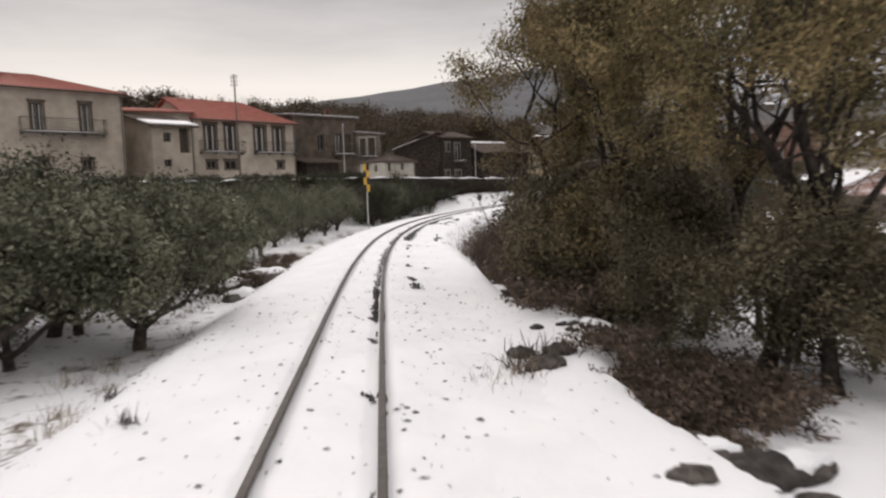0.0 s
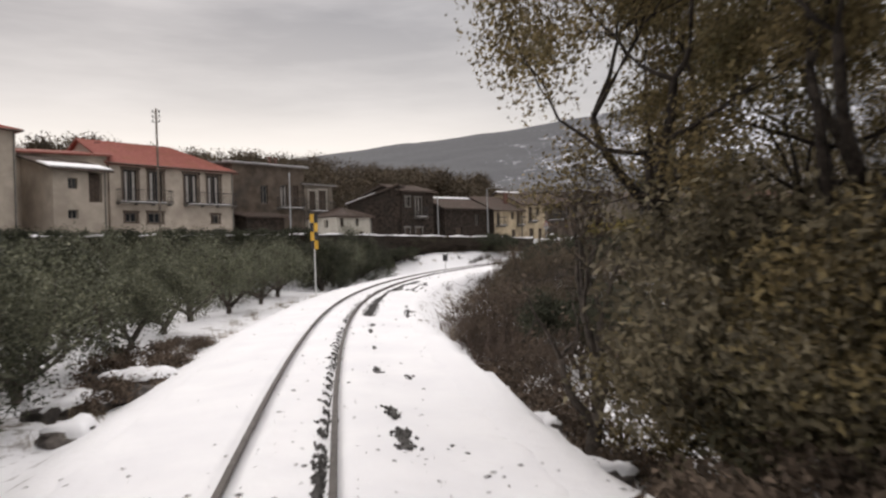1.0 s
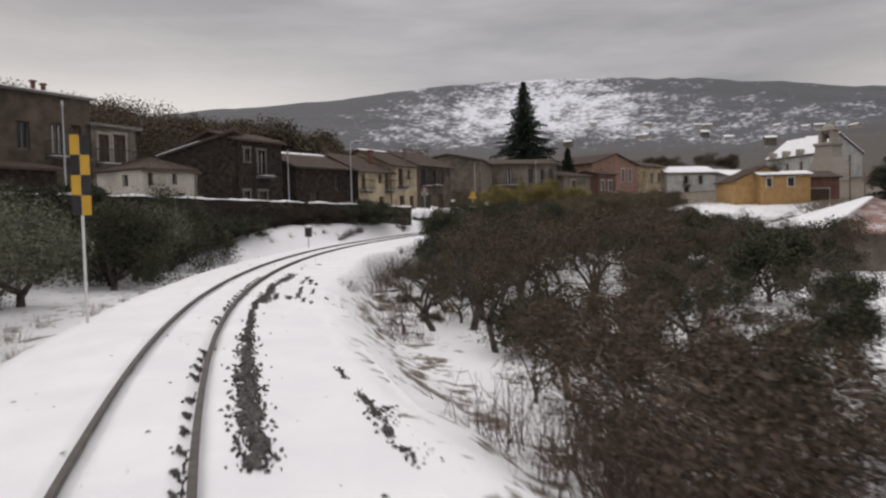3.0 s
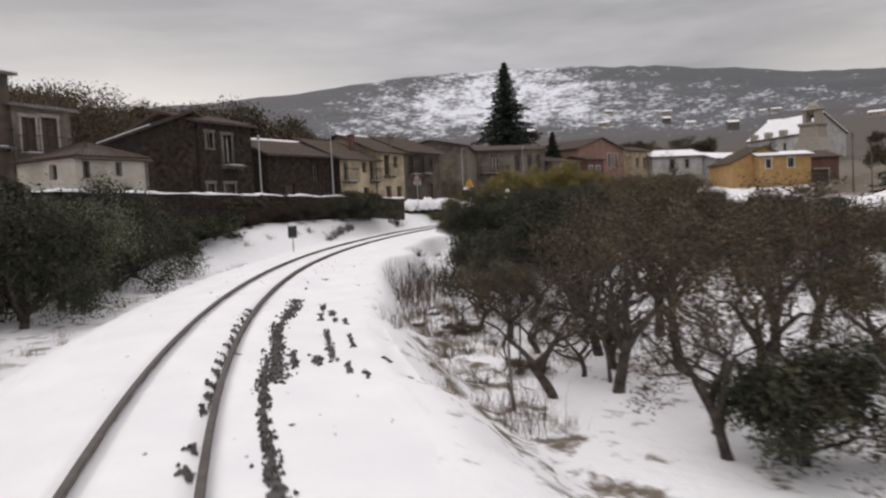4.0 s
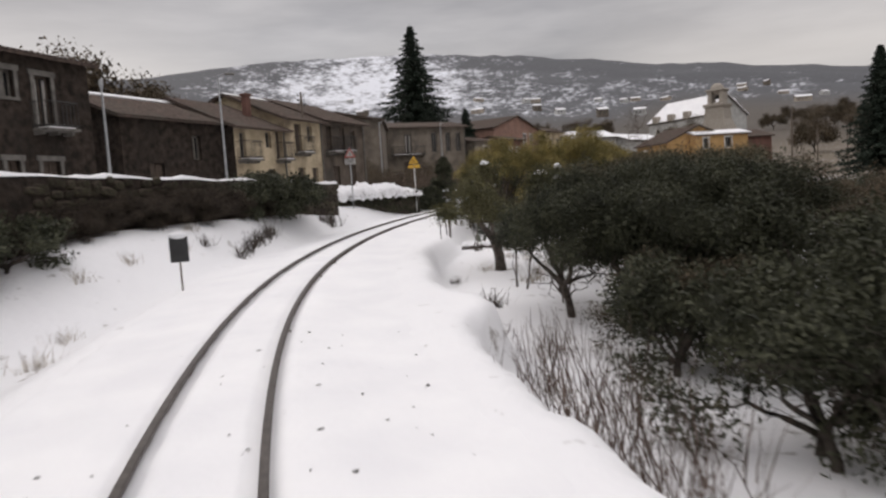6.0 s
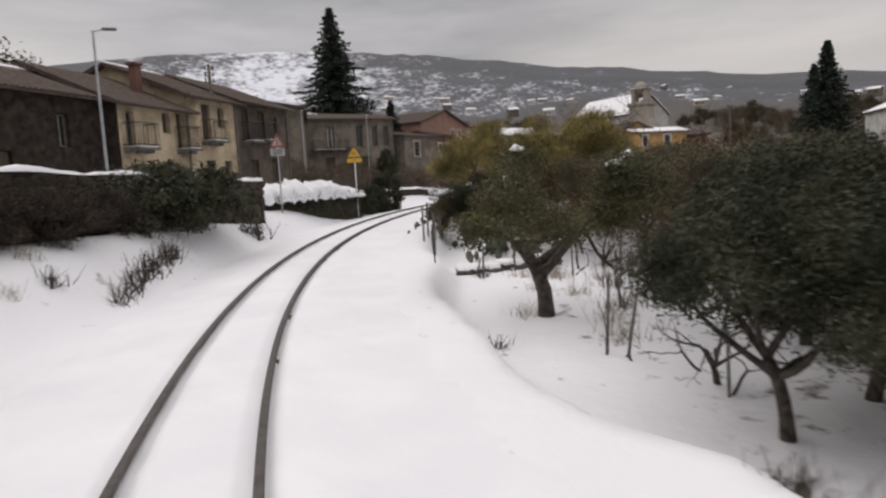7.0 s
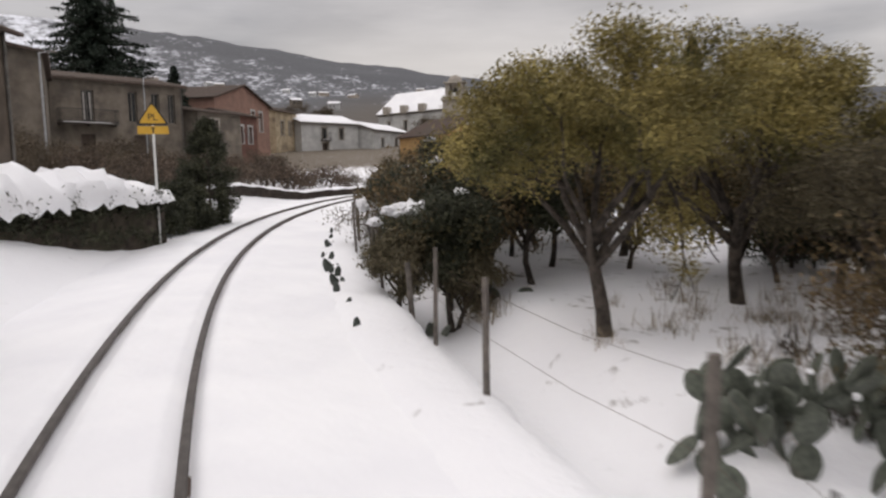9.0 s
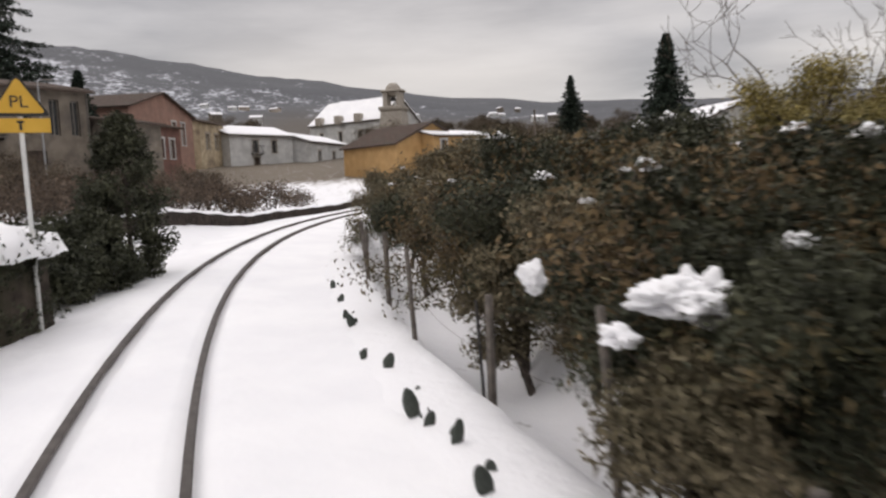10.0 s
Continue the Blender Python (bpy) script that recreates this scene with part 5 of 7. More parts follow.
place(bare, [(*tr(12.4, 7.6), 3.3, 0.85), (*tr(18.0, 11.5), 4.3, 0.95), (*tr(38.5, 9.5), 2.3, 0.52), (*tr(46.3, 6.9), 2.9, 0.5), (30.2, 79.2, 4.0, 0.86), (31.6, 77.6, 1.2, 0.8), (*tr(21.5, 9.5), 1.0, 0.8), (*tr(24.5, 8.0), 2.0, 0.62), (*tr(33, 7.0), 1.3, 0.4)], "bare trees")
vine_tree = tree("small gnarled fruit tree, leafless, in the snow", 32, 2.3, 0.7, 0.10, 0.9, None, BARK, limbs=4, level=4, up=0.7, sides=3, segs=3, name="fruit_tree", category="bare tree", wander=0.5)
place(vine_tree, [(*tr(45.6, 5.6), 0.3, 1.0), (*tr(47.2, 7.4), 1.3, 1.05), (*tr(51, 6.2), 2.0, 0.9), (*tr(49.1, 6.4), 0.8, 0.7), (*tr(50.6, 8.4), 4.6, 0.9), (*tr(52.4, 9.4), 5.6, 0.95), (*tr(48.6, 7.8), 3.1, 0.8), (*tr(53.6, 8.6), 1.1, 0.9), (*tr(55.2, 5.9), 3.0, 0.85), (*tr(54, 7.3), 3.6, 1.0), (*tr(43, 7.0), 4.4, 0.9), (*tr(31.0, 5.4), 0.9, 0.85), (*tr(58, 6.4), 5.0, 0.8), (*tr(69, 6.5), 1.0, 0.55), (*tr(80, 8.2), 2.0, 0.5),
                  (*tr(112, -7.5), 0.5, 0.9), (*tr(117, -8.5), 1.5, 1.0), (*tr(121, -7.5), 2.5, 0.9), (*tr(108, -8.5), 3.5, 1.0), (*tr(126, -8.5), 4.5, 1.0), (*tr(79, -5.0), 2.2, 0.4)], "leafless fruit trees")

forked = tree("slender dark tree forked near the ground, with few withered leaves", 33, 4.6, 0.5, 0.13, 0.8, BRAMBLE, BARK, per=5, size=0.04, clump=0.3, limbs=3, level=3, up=3.0, name="bare_tree", category="bare tree", wander=0.4, lean=0.15)
place(forked, [(*tr(18.2, 4.0), 0.6, 1.0)], "bare trees")

# the hollow inside the curve
bush = tree("dense dark evergreen bush with grey-green leaves", 41, 2.3, 0.35, 0.1, 0.95, DARKLEAF, BARK, per=56, size=0.06, clump=0.6, limbs=6, level=2, up=0.5, sides=3, name="bush", category="bush")
scrub = tree("brown leafless scrub with a few withered leaves", 42, 2.4, 0.35, 0.05, 0.95, BRAMBLE, BARK_PALE, per=3, size=0.045, clump=0.45, limbs=7, level=3, up=0.9, sides=3, segs=3, name="scrub", category="shrub", wander=0.4)
olive_d = tree("dark round-crowned olive tree in the snowy hollow", 14, 3.3, 0.9, 0.14, 1.25, DARKLEAF, BARK, per=110, size=0.045, clump=0.56, limbs=5, up=0.4, **OL)
olive_e = tree("grey-green olive tree in the snowy hollow", 15, 3.2, 0.9, 0.14, 1.25, OLIVE, BARK, per=100, size=0.05, clump=0.56, limbs=5, up=0.4, **OL)
olive_f = tree("brownish half-withered olive tree in the snowy hollow", 18, 3.2, 0.9, 0.13, 1.25, HOLLOWLEAF, BARK, per=80, size=0.042, clump=0.54, limbs=5, up=0.45, **OL)
sp_o, sp_e, sp_f, sp_b, sp_s = [], [], [], [], []
# low trees of the nearer hollow, taller ones where the ground drops away further on
for kind, s, l, k in (("o", 25.8, 6.6, 0.68), ("o", 24.4, 8.4, 0.64), ("o", 27.6, 6.8, 0.66), ("o", 28.6, 8.2, 0.64), ("o", 26.6, 9.8, 0.64), ("f", 30.4, 7.6, 0.6), ("o", 31.2, 9.4, 0.64), ("f", 33.6, 8.8, 0.55),
                      ("f", 36.0, 7.4, 0.56), ("o", 35.4, 10.6, 0.62), ("f", 38.6, 8.4, 0.6), ("o", 40.6, 11.4, 0.62), ("f", 40.8, 8.6, 0.52), ("f", 43.2, 10.4, 0.55), ("f", 46.9, 6.6, 0.42), ("f", 46.4, 12.6, 0.62), ("f", 52.7, 5.9, 0.5),
                      ("o", 55.6, 9.4, 0.84), ("e", 54.5, 6.6, 0.48), ("o", 57.4, 8.0, 0.89), ("f", 58.9, 12.0, 0.8), ("o", 60.2, 10.0, 0.98), ("f", 62.9, 7.4, 0.6), ("o", 62.4, 9.6, 0.95),
                      ("o", 64.8, 8.6, 0.85), ("o", 66.4, 8.2, 0.85), ("o", 68.6, 9.0, 0.92), ("f", 66.6, 10.8, 0.94), ("f", 70.4, 10.8, 0.89), ("o", 63.0, 14.0, 0.84), ("f", 48.0, 15.0, 0.57), ("o", 75.0, 11.5, 0.9),
                      ("f", 59.0, 18.0, 0.99), ("f", 66.0, 16.0, 0.95), ("f", 74.0, 15.5, 0.84), ("f", 71.0, 19.0, 0.99), ("f", 63.0, 24.0, 1.03), ("f", 34.4, 7.2, 0.56), ("f", 31.0, 7.8, 0.5),
                      ("o", 29.6, 9.6, 0.62), ("f", 77.0, 22.0, 0.99), ("f", 84.0, 17.0, 0.84)):
    {"o": sp_o, "e": sp_e, "f": sp_f}[kind].append(spot(R, s, l, k, 0.15, 0.04))
for s, l in ((33.5, 8.2), (41.5, 8.0), (32, 9.6), (30, 11), (26, 9.5), (45, 19), (52, 19), (60, 18), (68, 17), (30, 17), (79, 15.5), (84, 19), (70, 22), (78, 25), (90, 21), (86, 26), (73, 19), (55, 17), (66, 20), (81, 12.5), (58.8, 6.6), (62.2, 6.6), (95, 16), (100, 20), (99, 13), (105, 16), (92, 17), (88, 15), (104, 11), (72, 27), (94, 25), (103, 25)):
    sp_b.append(spot(R, s, l, 0.6 if 24 < s < 48 else 0.65 if l < 7.3 else 0.78 if s > 74 else 1.0, 0.5))
for s, l, k in ((30.0, 4.2, 0.55), (31.0, 4.4, 0.6), (29.4, 4.6, 0.65), (32.2, 4.8, 0.65), (28.6, 4.2, 0.5), (31.2, 5.2, 0.8), (32.4, 5.8, 0.95), (33.6, 5.4, 0.85), (30.2, 5.6, 0.9), (35.0, 5.8, 0.85), (29.2, 5.0, 0.7), (32.0, 7.2, 0.7), (34.6, 7.8, 0.7), (36.8, 5.8, 0.7), (51.4, 6.8, 0.42), (54.4, 7.0, 0.5), (48.6, 8.6, 0.42), (56.0, 6.6, 0.6), (20.8, 5.8, 0.7), (22.6, 7.4, 0.8), (22.4, 9.6, 1.1), (20.0, 8.0, 1.1), (26.6, 9.6, 0.9), (19.4, 5.0, 0.7), (24.4, 6.4, 0.7), (27, 4.7, 0.55), (30, 4.6, 0.55), (33, 5.0, 0.6), (36, 6.6, 0.65), (25, 5.6, 0.6), (23.5, 4.8, 0.5), (39, 7.2, 0.7), (34, 6.6, 0.75), (29, 8.2, 0.8), (41.5, 7.2, 0.75), (44, 8.2, 0.8), (53, 8.6, 0.85), (59, 9.5, 0.9), (64, 11.5, 0.9), (49, 18, 0.75), (41, 15, 0.65), (55, 21, 0.8), (63, 21.5, 1), (70, 19, 1), (75, 18, 1), (66, 24, 1), (82, 22, 1), (95, 18, 1), (92, 25, 1.1), (37, 20, 0.7), (44, 22, 0.75), (26.5, 7, 0.7), (31.5, 10, 0.8), (37.5, 10.5, 0.8), (43, 13, 0.9), (52.5, 14, 0.9), (58, 13, 0.9), (78, 18, 1.1), (83, 15, 1.1), (87, 18, 1.1), (77, 21, 1.1), (68, 13.5, 0.9), (90, 12, 0.9), (73, 9.5, 0.7)):
    sp_s.append(spot(R, s, l, k * (0.85 if 25 < s < 46 else 0.78 if s > 74 else 1.0), 0.3, 0.08))
place(olive_d, sp_o, "trees in the hollow")
place(olive_e, sp_e, "trees in the hollow")
place(olive_f, sp_f, "trees in the hollow")
olive_g = tree("dark olive tree with a slim trunk above the vine plots", 19, 3.3, 1.2, 0.10, 1.15, DARKLEAF, BARK, per=200, size=0.032, clump=0.5, limbs=6, level=2, up=0.5, floor=1.5, kids=(3, 3), **OL)
place(olive_g, [(*tr(67.0, 6.2), 0.7, 0.88), (*tr(67.8, 8.0), 2.4, 0.98), (*tr(65.2, 7.4), 4.0, 0.86), (*tr(66.4, 9.6), 5.0, 0.98), (*tr(70.6, 8.9), 1.0, 0.96), (*tr(71.6, 10.6), 3.0, 1.0), (*tr(69.4, 10.4), 2.0, 1.0)], "trees in the hollow")
lanky = tree("slender brown fruit tree with a forked trunk and withered leaves", 34, 3.3, 0.75, 0.11, 0.95, HOLLOWLEAF, BARK, per=9, size=0.04, clump=0.34, limbs=4, level=3, up=1.5, sides=4, name="fruit_tree", category="bare tree", wander=0.4)
place(lanky, [(*tr(45.6, 6.7), 0.4, 1.0), (*tr(46.8, 8.6), 2.0, 1.05), (*tr(48.6, 7.6), 3.3, 1.0), (*tr(44.2, 8.4), 5.0, 0.9), (*tr(50.2, 9.6), 1.2, 1.1), (*tr(42.0, 6.6), 2.8, 0.72), (*tr(47.6, 11.0), 4.4, 1.1), (*tr(37.4, 6.6), 3.9, 0.66), (*tr(49.4, 13.0), 0.2, 1.15)], "leafless fruit trees")
place(bush, sp_b + [(27.4, 75.2, 0.4, 0.55), (28.8, 75.4, 1.6, 0.6), (30.2, 75.0, 2.9, 0.6), (27.0, 74.0, 4.1, 0.5), (31.0, 76.0, 5.0, 0.6)], "bushes in the hollow")
place(scrub, sp_s, "scrub in the hollow")
# woods behind the street and round the town
wood_sp = []
for i in range(120):
    u, w = -34 + 98 * R.random(), 20 + 36 * R.random()
    x, y = along_wall(u, w)
    wood_sp.append((x, y, R.random() * 6.3, 2.2 + 0.9 * R.random()))
TOWN = ((40, 119, 13), (66, 132, 13), (86, 138, 13), (100, 134, 12), (78, 106, 11), (122, 150, 17), (55, 117, 10))
for i in range(100):
    az, r = math.radians(4 + 84 * R.random()), 70 + 150 * R.random() ** 0.8
    x, y = 5 + math.sin(az) * r, 50 + math.cos(az) * r
    if any(math.hypot(x - hx, y - hy) < hr for hx, hy, hr in TOWN):
        continue
    ss, ll = to_track(np.array([x]), np.array([y]))
    if ll[0] < 20 and ll[0] > -4:
        continue
    if ll[0] < 0 and (x - WA[0]) * WD[0] + (y - WA[1]) * WD[1] < 62:
        continue
    wood_sp.append((x, y, R.random() * 6.3, 1.0 + 0.6 * R.random() + 0.003 * r))
for i in range(40):
    az, r = math.radians(16 + 62 * R.random()), 105 + 85 * R.random()
    x, y = 5 + math.sin(az) * r, 50 + math.cos(az) * r
    if not any(math.hypot(x - hx, y - hy) < hr for hx, hy, hr in TOWN):
        wood_sp.append((x, y, R.random() * 6.3, 1.3 + 0.7 * R.random()))
bush_w = tree("dark brownish tree of the woods round the town", 43, 2.4, 0.5, 0.1, 0.95, HOLLOWLEAF, BARK, per=56, size=0.075, clump=0.6, limbs=5, level=2, up=0.6, sides=3, segs=3, name="woodland_tree", category="tree")
scrub_w = tree("brown leafless tree of the woods round the town", 44, 2.8, 0.6, 0.07, 1.0, HOLLOWLEAF, BARK_PALE, per=22, size=0.05, clump=0.55, limbs=5, level=2, up=0.9, sides=3, kids=(3, 4), segs=3, name="woodland_tree", category="tree")
place(bush_w, wood_sp[::3], "woods round the town")
place(scrub_w, wood_sp[1::3] + wood_sp[2::3] + [(*tr(s, l), s, k) for s, l, k in ((108, -9.0, 0.75), (111, -10, 0.8), (114, -8.8, 0.7), (117, -11, 0.85), (120, -9.4, 0.75), (123, -12, 0.9), (106, -11, 0.8), (110, -13, 0.9), (115, -14, 0.9), (119, -14.5, 0.95), (104, -9.2, 0.7), (126, -10, 0.8), (105, -14, 1.0), (112, -17, 1.1), (101, -13, 0.9), (121, -18, 1.1), (129, -13, 1.0))], "woods round the town")

# trees the line passes closely
big_olive = tree("old olive tree with dark forked trunk in a snowy plot", 52, 3.2, 1.05, 0.17, 1.2, SUNOLIVE, BARK, per=190, size=0.034, clump=0.5, limbs=5, level=2, up=0.45, snow=6, lean=0.06, kids=(3, 3), flat=0.6, floor=1.75, **OL)
place(big_olive, [(13.55, 68.55, 1.0, 1.0)], "trees in the hollow")
mimosa = tree("broad evergreen tree with yellow-green foliage by the fence", 57, 4.3, 1.2, 0.12, 1.4, MIMOSA, BARK, per=170, size=0.032, clump=0.44, limbs=9, level=2, up=0.55, floor=1.0, kids=(3, 3), name="evergreen_tree", category="tree", lean=0.04)
place(mimosa, [(20.07, 76.62, 0.6, 0.86), (23.4, 75.6, 2.6, 0.95), (28.0, 79.0, 4.0, 0.85)], "yellow-green trees")
hedge_scrub = tree('brown half-leafless scrub growing through the hedge', 56, 2.6, 0.5, 0.05, 1.0, BROWNLEAF, BARK_PALE, per=12, size=0.045, clump=0.5, limbs=8, level=3, up=1.0, sides=3, segs=3, name='scrub', category='shrub', wander=0.45)
place(hedge_scrub, [(*tr(s, l), s, k) for s, l, k in ((89.8, 5.4, 0.95), (92.0, 5.9, 1.0), (95.2, 5.0, 0.9), (96.4, 6.8, 1.05), (99.8, 5.6, 1.0), (102.4, 6.2, 1.0), (91.0, 8.8, 1.15), (94.4, 9.6, 1.1), (98.0, 8.0, 1.1), (105, 6.4, 1.0), (88.0, 10.5, 1.1), (85, 12.5, 1.2))] + [(19.8, 72.6, 1.5, 0.78), (20.3, 70.2, 2.5, 0.8), (18.6, 68.6, 5.5, 0.72)], 'hedge by the fence')
# dark hedge trees by the fence further on
hedge_tree = tree("dark evergreen hedge tree with snow on its leaves", 54, 2.7, 1.0, 0.07, 0.9, DARKLEAF, BARK, per=130, size=0.036, clump=0.44, limbs=6, level=2, up=0.95, name="hedge_tree", category="tree", snow=1, wander=0.5)
hedge_tree2 = tree("dark evergreen hedge tree with snow on its leaves", 55, 2.5, 0.95, 0.06, 0.9, BROWNOLIVE, BARK, per=120, size=0.036, clump=0.44, limbs=6, level=2, up=0.95, name="hedge_tree", category="tree", snow=1, wander=0.5)
place(hedge_tree, [(*tr(s, l), s, k) for s, l, k in ((88.6, 4.4, 0.85), (89.3, 6.1, 0.9), (90.5, 4.8, 0.95), (94, 4.7, 0.95), (97, 5.6, 1.0), (101, 4.6, 0.9), (95.5, 8.0, 1.1), (106, 4.6, 0.95), (99.5, 8.8, 1.1), (91.6, 7.2, 0.95))], "hedge by the fence")
place(hedge_tree2, [(*tr(s, l), s, k) for s, l, k in ((92.3, 4.9, 0.9), (98.8, 4.9, 0.95), (93.5, 6.8, 1.0), (103.5, 4.8, 0.95), (97.5, 10.5, 1.1), (109, 5.0, 1.05), (103, 8.5, 1.15), (112, 6, 1.1), (105, 7.4, 1.25), (108, 6.8, 1.2), (111, 7.6, 1.3), (115, 7.6, 1.3), (118, 8.4, 1.35), (102, 7.0, 1.2))], "hedge by the fence")

hedge_low = tree("low dense dark evergreen shrub growing through the fence", 58, 1.75, 0.45, 0.06, 0.42, BROWNOLIVE, BARK, per=60, size=0.04, clump=0.33, limbs=7, level=2, up=0.7, name="hedge_shrub", category="shrub")
place(hedge_low, [(20.95, 80.6, 0.4, 0.78)] + [(*tr(s, l), s * 2, k) for s, l, k in ((88.7, 4.4, 0.85), (89.7, 4.6, 1.0), (91.2, 4.8, 1.0), (93.4, 4.6, 1.0))], "hedge by the fence")


def snow_heap(parent, at, size, seed):
    """A ragged heap of snow caught on a bush, broken and bulging."""
    bm = bmesh.new()
    r = bmesh.ops.create_icosphere(bm, subdivisions=5, radius=1.0)
    sd = Vector((seed, 2 * seed, 5))
    for v in r["verts"]:
        k = 1 + 0.6 * noise.noise(v.co * 1.4 + sd) + 0.3 * noise.noise(v.co * 3.0 + sd) + 0.16 * noise.noise(v.co * 7.0 + sd) + 0.07 * noise.noise(v.co * 17.0 + sd)
        v.co = Vector((v.co.x * size[0] * k, v.co.y * size[1] * k, v.co.z * size[2] * (1 if v.co.z > 0 else 0.6) * k))
    m = parent.matrix_basis.inverted() @ Matrix.Translation(at)
    bmesh.ops.transform(bm, matrix=m, verts=bm.verts)
    part("snow_cover", bm, SNOW, parent, "ragged heap of snow", smooth=True)


bpy.context.view_layer.update()
snow_heap(hedge_low, (21.05, 80.6, 1.84), (0.27, 0.22, 0.12), 3.1)
snow_heap(hedge_low, (21.28, 80.44, 1.78), (0.18, 0.15, 0.22), 8.7)
snow_heap(hedge_low, (20.66, 80.85, 1.66), (0.13, 0.1, 0.08), 5.2)
snow_heap(hedge_low, (21.3, 81.6, 1.9), (0.11, 0.09, 0.13), 6.4)
orchard = tree("bushy brownish orchard tree with half-withered leaves", 59, 3.1, 0.8, 0.10, 1.05, BROWNOLIVE, BARK, per=90, size=0.04, clump=0.55, limbs=6, level=2, up=0.55, name="orchard_tree", category="tree")
place(orchard, [(x, y, x * 3, k) for x, y, k in ((21.7, 73.5, 0.8), (22.8, 71.9, 0.85), (24.9, 74.2, 0.84), (25.8, 72.4, 0.88), (20.9, 71.2, 0.84), (23.2, 69.6, 0.95), (26.6, 76.2, 0.82), (27.6, 73.6, 0.9), (26.0, 69.4, 0.95), (30.5, 72.0, 0.92), (21.4, 67.2, 0.92))], "orchard trees below the line")
kerb_vine = tree("brown leafless vine bush behind the trackside wall", 66, 1.3, 0.25, 0.04, 0.5, BRAMBLE, BARK, per=3, size=0.05, clump=0.35, limbs=8, level=2, up=1.1, sides=3, segs=3, kids=(3, 3), name="vine_bush", category="shrub", wander=0.5)
place(kerb_vine, [(*tr(s + 0.4 * R.normal(), l + 0.3 * R.normal()), s, 1.0 + 0.6 * R.random()) for s in np.arange(104.5, 130, 1.8) for l in (-5.6, -7.6)], "vines behind the trackside wall")
fir_a = fir("great dark fir tree towering over the stone house", 61, 21.8, 9.0, 15)
place(fir_a, [(49.5, 134.5, 0.0, 1.0)], "conifers")
fir_b = fir("dark pointed fir tree beyond the orchard", 62, 13.5, 4.6, 11)
place(fir_b, [(79.0, 88.9, 0.0, 1.0), (131, 111.5, 1.0, 0.95), (57.5, 134.0, 2.0, 0.75)], "conifers")


def column_shrub(label, seed, h, r, spots):
    """An evergreen leafy down to the ground, upright and rounded at its top."""
    rng = np.random.default_rng(seed)
    root = tagged(new("evergreen_shrub"), label, "shrub")
    V, F = tubes([[(Vector((0, 0, -0.3)), 0.07), (Vector((0.03, 0.02, h * 0.5)), 0.05), (Vector((0, 0, h * 0.9)), 0.015)]], 6)
    link_mesh("trunk", V, F, BARK, root)
    n = int(34 * h * r + 30)
    f = rng.random(n)
    a = rng.random(n) * 6.283
    w = r * np.minimum(1.0, 2.3 * (1 - f)) ** 0.6 * (0.75 + 0.25 * np.minimum(f * 5, 1)) * (0.55 + 0.5 * rng.random(n))
    cs = np.stack([np.cos(a) * w, np.sin(a) * w, 0.12 + f * (h - 0.3)], 1)
    quads("crown", leaf_quads(rng, cs, 0.2 + 0.12 * rng.random(n), 130, 0.05, 1.0), DARKLEAF, root)
    place(root, spots, "shrubs by the road")


column_shrub("dark columnar evergreen beside the warning sign", 63, 3.7, 0.78, [(26.9, 92.5, 0.0, 1.0)])
column_shrub("low dark evergreen shrub by the road", 67, 1.7, 0.75, [(23.7, 91.0, 3.0, 0.85), (24.6, 91.5, 4.0, 0.9), (25.5, 91.9, 2.0, 1.0), (22.9, 90.9, 1.0, 0.8)])
ivy = tree("dark ivy-like shrub spilling over the retaining wall", 64, 1.9, 0.3, 0.09, 1.1, DARKLEAF, BARK, per=38, size=0.085, clump=0.6, limbs=7, level=2, up=0.4, sides=3, name="wall_shrub", category="shrub")
place(ivy, [(*along_wall(u, w), u, k) for u, w, k in ((22.2, -0.35, 0.7), (21.4, -0.35, 0.8), (20.4, -0.4, 0.8), (19.4, -0.4, 0.74), (18.5, -0.4, 0.66), (21.6, 0.7, 0.5), (0.6, -0.8, 0.82), (2.4, -0.9, 0.78), (4.2, -0.8, 0.74), (6.0, -0.9, 0.68), (7.6, -1.0, 0.62), (-3, -0.8, 1.0), (-6, -0.8, 1.1), (-9, -0.9, 1.15), (-1, -0.8, 0.9), (-12, -0.8, 1.2), (-15, -0.9, 1.2), (-18, -0.8, 1.2), (-20.5, -0.8, 1.2)) + tuple((-23.5 + 1.25 * i, 0.55, 0.62 + 0.1 * math.sin(i * 2.3)) for i in range(18))], "shrubs along the wall")
wall_scrub = tree("brown leafless brambles against the retaining wall", 65, 1.7, 0.2, 0.04, 1.0, THORN, BARK, per=34, size=0.04, clump=0.42, limbs=10, level=3, up=0.6, sides=3, segs=3, name="bramble", category="shrub", wander=0.5)
place(wall_scrub, [(*along_wall(u, -0.42), u * 1.7, k) for u, k in ((8.6, 0.5), (9.7, 0.54), (10.8, 0.56), (11.9, 0.58), (13.0, 0.62), (14.0, 0.66), (15.0, 0.68), (16.0, 0.66), (17.0, 0.6), (18.0, 0.52), (19.0, 0.44), (19.9, 0.38))], "brambles along the wall")


